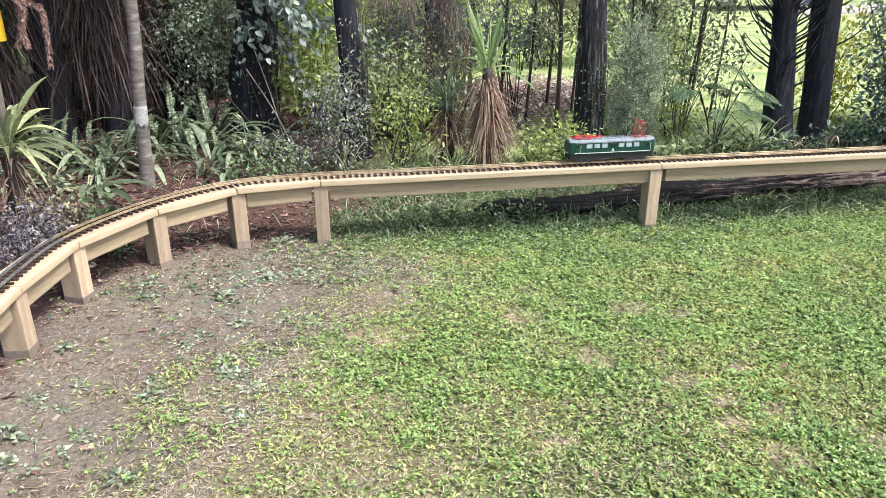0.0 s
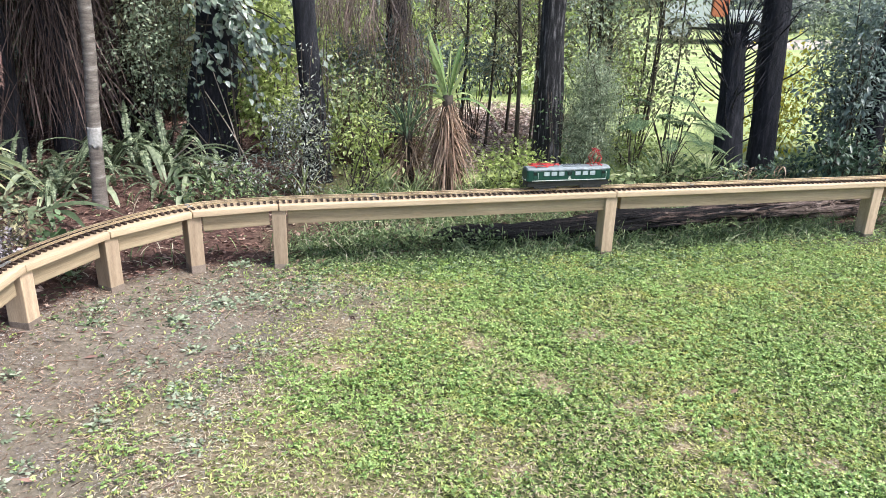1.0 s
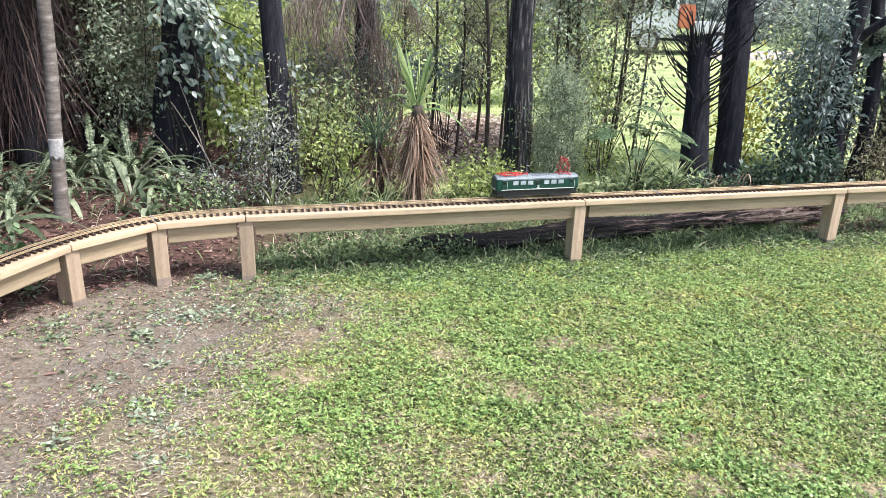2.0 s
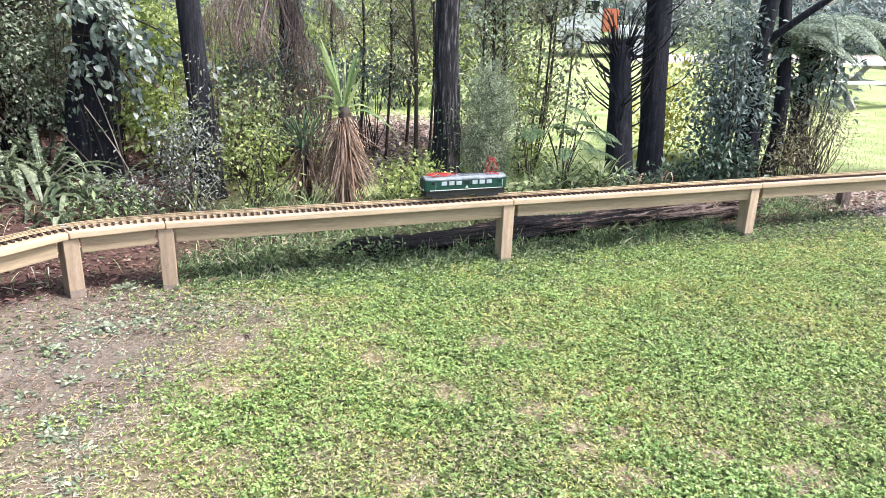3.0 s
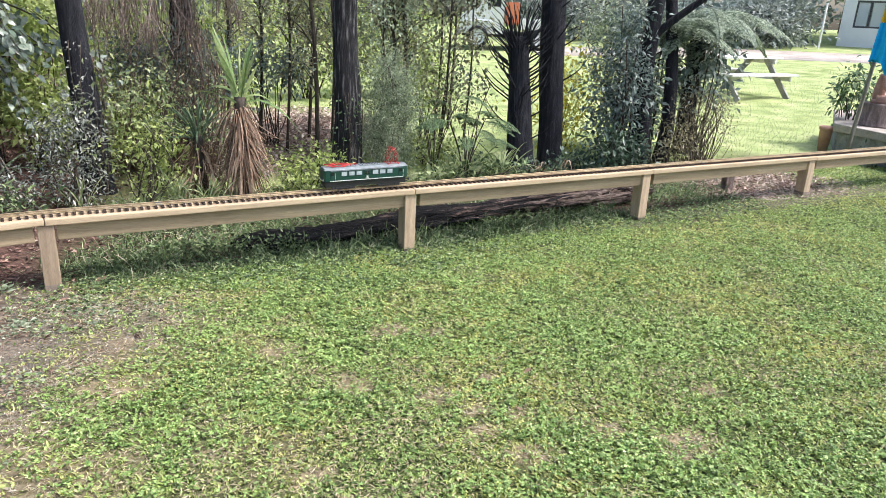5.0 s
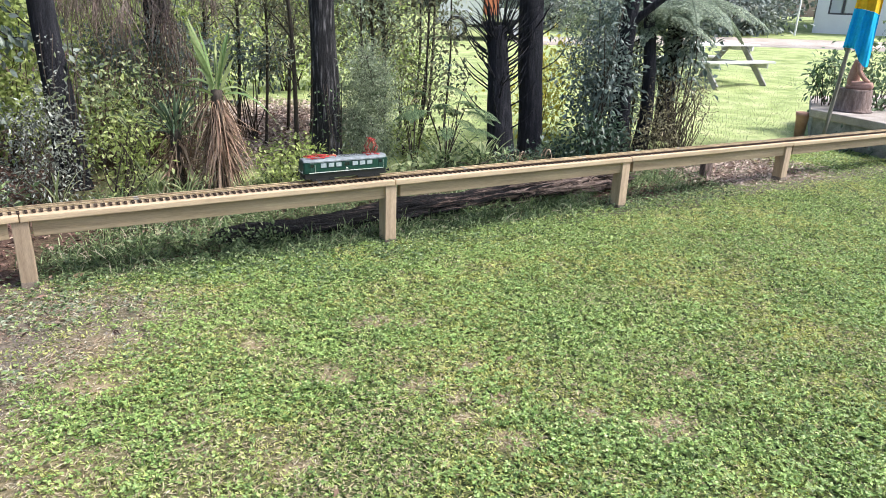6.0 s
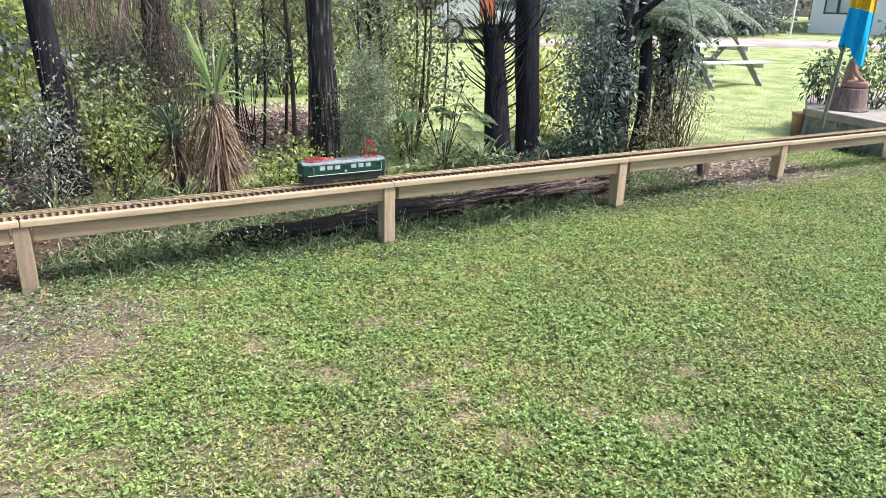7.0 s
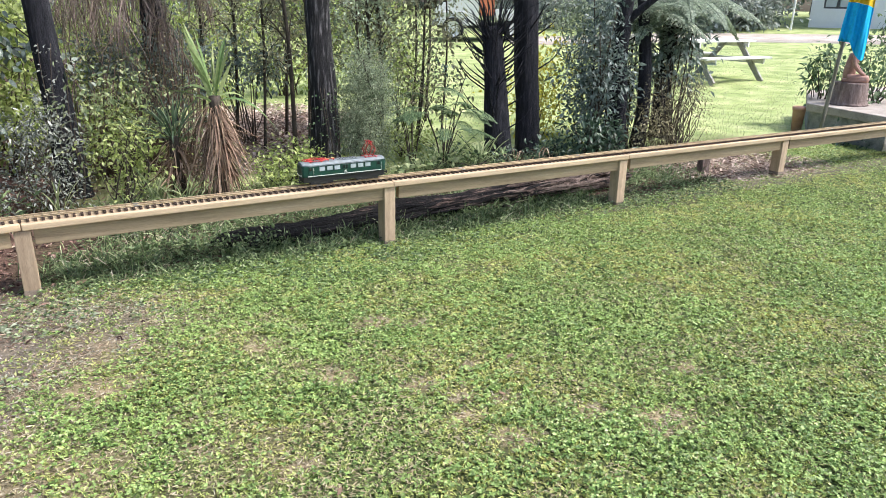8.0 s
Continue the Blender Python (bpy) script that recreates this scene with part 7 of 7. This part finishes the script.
shrub("shrub", "small dark weeds against the terrace edge", "shrub", 6.98, 6.35, (0, 0, 0.08), (0.08, 0.36, 0.1), 18, 20, 0.04, 0.04, 0.02, L_deep, 8)


# ---- picnic table ----
def picnic_table(m):
    t = thing("picnic_table", m, "weathered white wooden picnic table with fixed benches on the grass", "picnic table")
    for k in range(5):
        part("plank", block(1.9, 0.138, 0.036, 0.006, (0, (k - 2) * 0.148, 0.735)), M_table, t)
    for sg in (-1, 1):
        for q in range(2):
            part("seat_plank", block(1.9, 0.135, 0.036, 0.006, (0, sg * (0.56 + 0.145 * q), 0.445)), M_table, t)
    for x in (-0.7, 0.7):
        for sg in (-1, 1):
            a = math.atan2(0.62, 0.72)
            part("leg", block(0.045, 0.1, 0.95, 0.005, (x, sg * 0.47, 0.36), None, Matrix.Rotation(sg * a, 4, "X")), M_table_leg, t, "table leg darkened with painted shade")
        part("seat_bearer", block(0.04, 1.5, 0.09, 0.005, (x + 0.041, 0, 0.381)), M_table, t)
        part("top_bearer", block(0.04, 0.72, 0.09, 0.005, (x + 0.041, 0, 0.671)), M_table, t)


picnic_table(pose(9.27, 12.0, float(gz(9.27, 12.0)), 0, 0, 14))

# ---- house, path, post and vehicle beyond the field ----
def house():
    p0, u = Vector((21.4, 22.3)), Vector((0.62, -0.78)).normalized()
    base = float(gz(21.0, 21.0)) - 0.1
    ang = math.degrees(math.atan2(u.y, u.x))
    t = thing("house", pose(p0.x, p0.y, base, 0, 0, ang), "plain white single-storey house with a dark-framed window", "house")
    L, D, H, th = 9.0, 7.0, 2.6, 0.14
    w0, w1, z0, z1 = 0.40, 1.34, 0.82, 1.75

    def wall(name, x0, x1, y0, y1, za, zb):
        return part(name, block(x1 - x0, y1 - y0, zb - za, 0.004, ((x0 + x1) / 2, (y0 + y1) / 2, (za + zb) / 2)), M_wall, t)

    bm = block(w0, th, H, 0.0, (w0 / 2, -th / 2, H / 2))
    block(L - w1, th, H, 0.0, ((w1 + L) / 2, -th / 2, H / 2), bm)
    block(w1 - w0, th, z0, 0.0, ((w0 + w1) / 2, -th / 2, z0 / 2), bm)
    block(w1 - w0, th, H - z1, 0.0, ((w0 + w1) / 2, -th / 2, (H + z1) / 2), bm)
    part("front_wall", bm, M_wall, t)
    wall("end_wall", 0.002, th, 0.002, D, 0, H)
    wall("end_wall", L - th, L - 0.002, 0.002, D, 0, H)
    wall("rear_wall", th, L - th, D - th, D, 0, H)
    win = part("window", block(w1 - w0, 0.06, 0.06, 0.004, ((w0 + w1) / 2, -0.06, z0 + 0.03)), M_frame_dark, t, "dark window frame")
    part("frame", block(w1 - w0, 0.06, 0.06, 0.004, ((w0 + w1) / 2, -0.06, z1 - 0.03)), M_frame_dark, win)
    for x in (w0 + 0.03, (w0 + w1) / 2, w1 - 0.03):
        part("frame", block(0.06, 0.058, z1 - z0 - 0.122, 0.004, (x, -0.06, (z0 + z1) / 2)), M_frame_dark, win)
    for x in ((w0 * 3 + w1) / 4, (w0 + w1 * 3) / 4):
        pane = part("pane", block((w1 - w0) / 2 - 0.1, 0.008, z1 - z0 - 0.12, 0.0, (x, -0.065, (z0 + z1) / 2)), M_glass, win)
    roof = bmesh.new()
    vs = [roof.verts.new(v) for v in ((-0.4, -0.5, H), (L + 0.4, -0.5, H), (L + 0.4, D + 0.4, H), (-0.4, D + 0.4, H), (-0.4, D / 2, H + 1.3), (L + 0.4, D / 2, H + 1.3))]
    for f in ((0, 1, 5, 4), (2, 3, 4, 5), (0, 4, 3), (1, 2, 5), (0, 3, 2, 1)):
        roof.faces.new([vs[k] for k in f])
    part("roof", roof, M_roof, t)
    part("plinth", block(L - 0.02, 0.05, 0.16, 0.0, (L / 2, 0.027, 0.10)), M_concrete_wet, t, "dark foundation strip")


house()


def strip(name, pts, width, mat, label, category):
    """A paved strip that lies on the ground along pts."""
    p = curve_points(np.array(pts), 40)
    tan = unit(np.gradient(p, axis=0))
    nor = np.stack([-tan[:, 1], tan[:, 0]], 1)
    a, b = p + nor * width / 2, p - nor * width / 2
    g = np.concatenate([on_ground(a, 0.012), on_ground(b, 0.012), on_ground(a, -0.1), on_ground(b, -0.1)])
    n = len(p)
    quads = []
    for k in range(n - 1):
        quads += [(k, n + k, n + k + 1, k + 1), (2 * n + k, k, k + 1, 2 * n + k + 1), (n + k, 3 * n + k, 3 * n + k + 1, n + k + 1)]
    s = Soup()
    s.add(g[None], quads)
    tagged(put(name, s.mesh(name), mat), label, category, kind="structure")


strip("path", [(9.0, 21.5), (14.5, 20.2), (18.0, 18.0), (22.0, 15.0)], 3.0, M_gravel, "pale tan gravel path across the far side of the grass", "path")

post = thing("white_post", pose(19.6, 21.2, float(gz(19.6, 21.2)) - 0.1), "thin white-painted garden post before the hedge", "post")
part("shaft", block(0.055, 0.055, 2.9, 0.008, (0, 0, 1.45)), M_wall, post)
part("cap", block(0.08, 0.08, 0.04, 0.008, (0, 0, 2.92)), M_wall, post)


def truck(m):
    t = thing("truck", m, "white utility truck with an orange locker, parked beyond the field", "truck")

    def side(profile, wide, mat, name, label=""):
        bm = bmesh.new()
        a = [bm.verts.new((x, -wide / 2, z)) for x, z in profile]
        b = [bm.verts.new((x, wide / 2, z)) for x, z in profile]
        k = len(profile)
        bm.faces.new(a)
        bm.faces.new(b[::-1])
        for j in range(k):
            bm.faces.new((a[j], b[j], b[(j + 1) % k], a[(j + 1) % k]))
        bmesh.ops.recalc_face_normals(bm, faces=bm.faces)
        bmesh.ops.bevel(bm, geom=bm.edges[:], offset=0.03, segments=2, affect="EDGES")
        return part(name, bm, mat, t, label)

    cab = side([(-2.05, 0.45), (-2.07, 0.95), (-1.9, 1.1), (-1.5, 1.2), (-1.3, 1.72), (-0.72, 1.75), (-0.7, 1.1), (-0.7, 0.45)], 1.7, M_white, "cab", "white cab and bonnet")
    side([(-0.66, 0.75), (-0.66, 1.42), (-0.22, 1.42), (-0.22, 0.75)], 1.75, M_orange, "deck_box", "orange locker behind the cab")
    side([(-0.2, 0.62), (-0.2, 0.95), (1.0, 0.95), (1.0, 0.62)], 1.75, M_white, "tray", "low white tray")
    part("chassis", block(3.0, 1.2, 0.18, 0.02, (-0.5, 0, 0.45)), M_dark, t)
    part("bumper", block(0.1, 1.66, 0.18, 0.03, (-2.11, 0, 0.5)), M_steel, t)
    for sg in (-1, 1):
        part("side_window", block(0.42, 0.02, 0.36, 0.02, (-1.02, sg * 0.852, 1.45)), M_pane_dark, cab)
        part("mud_guard", block(0.9, 0.06, 0.10, 0.03, (-1.5, sg * 0.86, 0.82)), M_white, cab)
        part("headlight", block(0.03, 0.26, 0.16, 0.02, (-2.08, sg * 0.6, 0.82)), M_lamp, cab)
        for x in (-1.5, 0.5):
            w = part("wheel", lathe([(0.24, -0.1), (0.33, -0.1), (0.345, -0.06), (0.345, 0.06), (0.33, 0.1), (0.24, 0.1)], 30, False), M_tyre, t)
            w.matrix_basis = pose(x, sg * 0.82, 0.345, -90 * sg, 0, 0)
            rim = part("rim", lathe([(0.0, 0.045), (0.08, 0.06), (0.10, 0.045), (0.17, 0.04), (0.215, 0.075), (0.24, 0.08)], 24, False), M_white, w, "white steel wheel rim")
            for q in range(6):
                part("rim_slot", block(0.035, 0.03, 0.01, 0.004, (0.14 * math.cos(q * 1.047), 0.14 * math.sin(q * 1.047), 0.05)), M_dark, w)


truck(pose(9.0, 22.3, float(gz(9.0, 22.3)) - 0.01, 0, 0, -19))
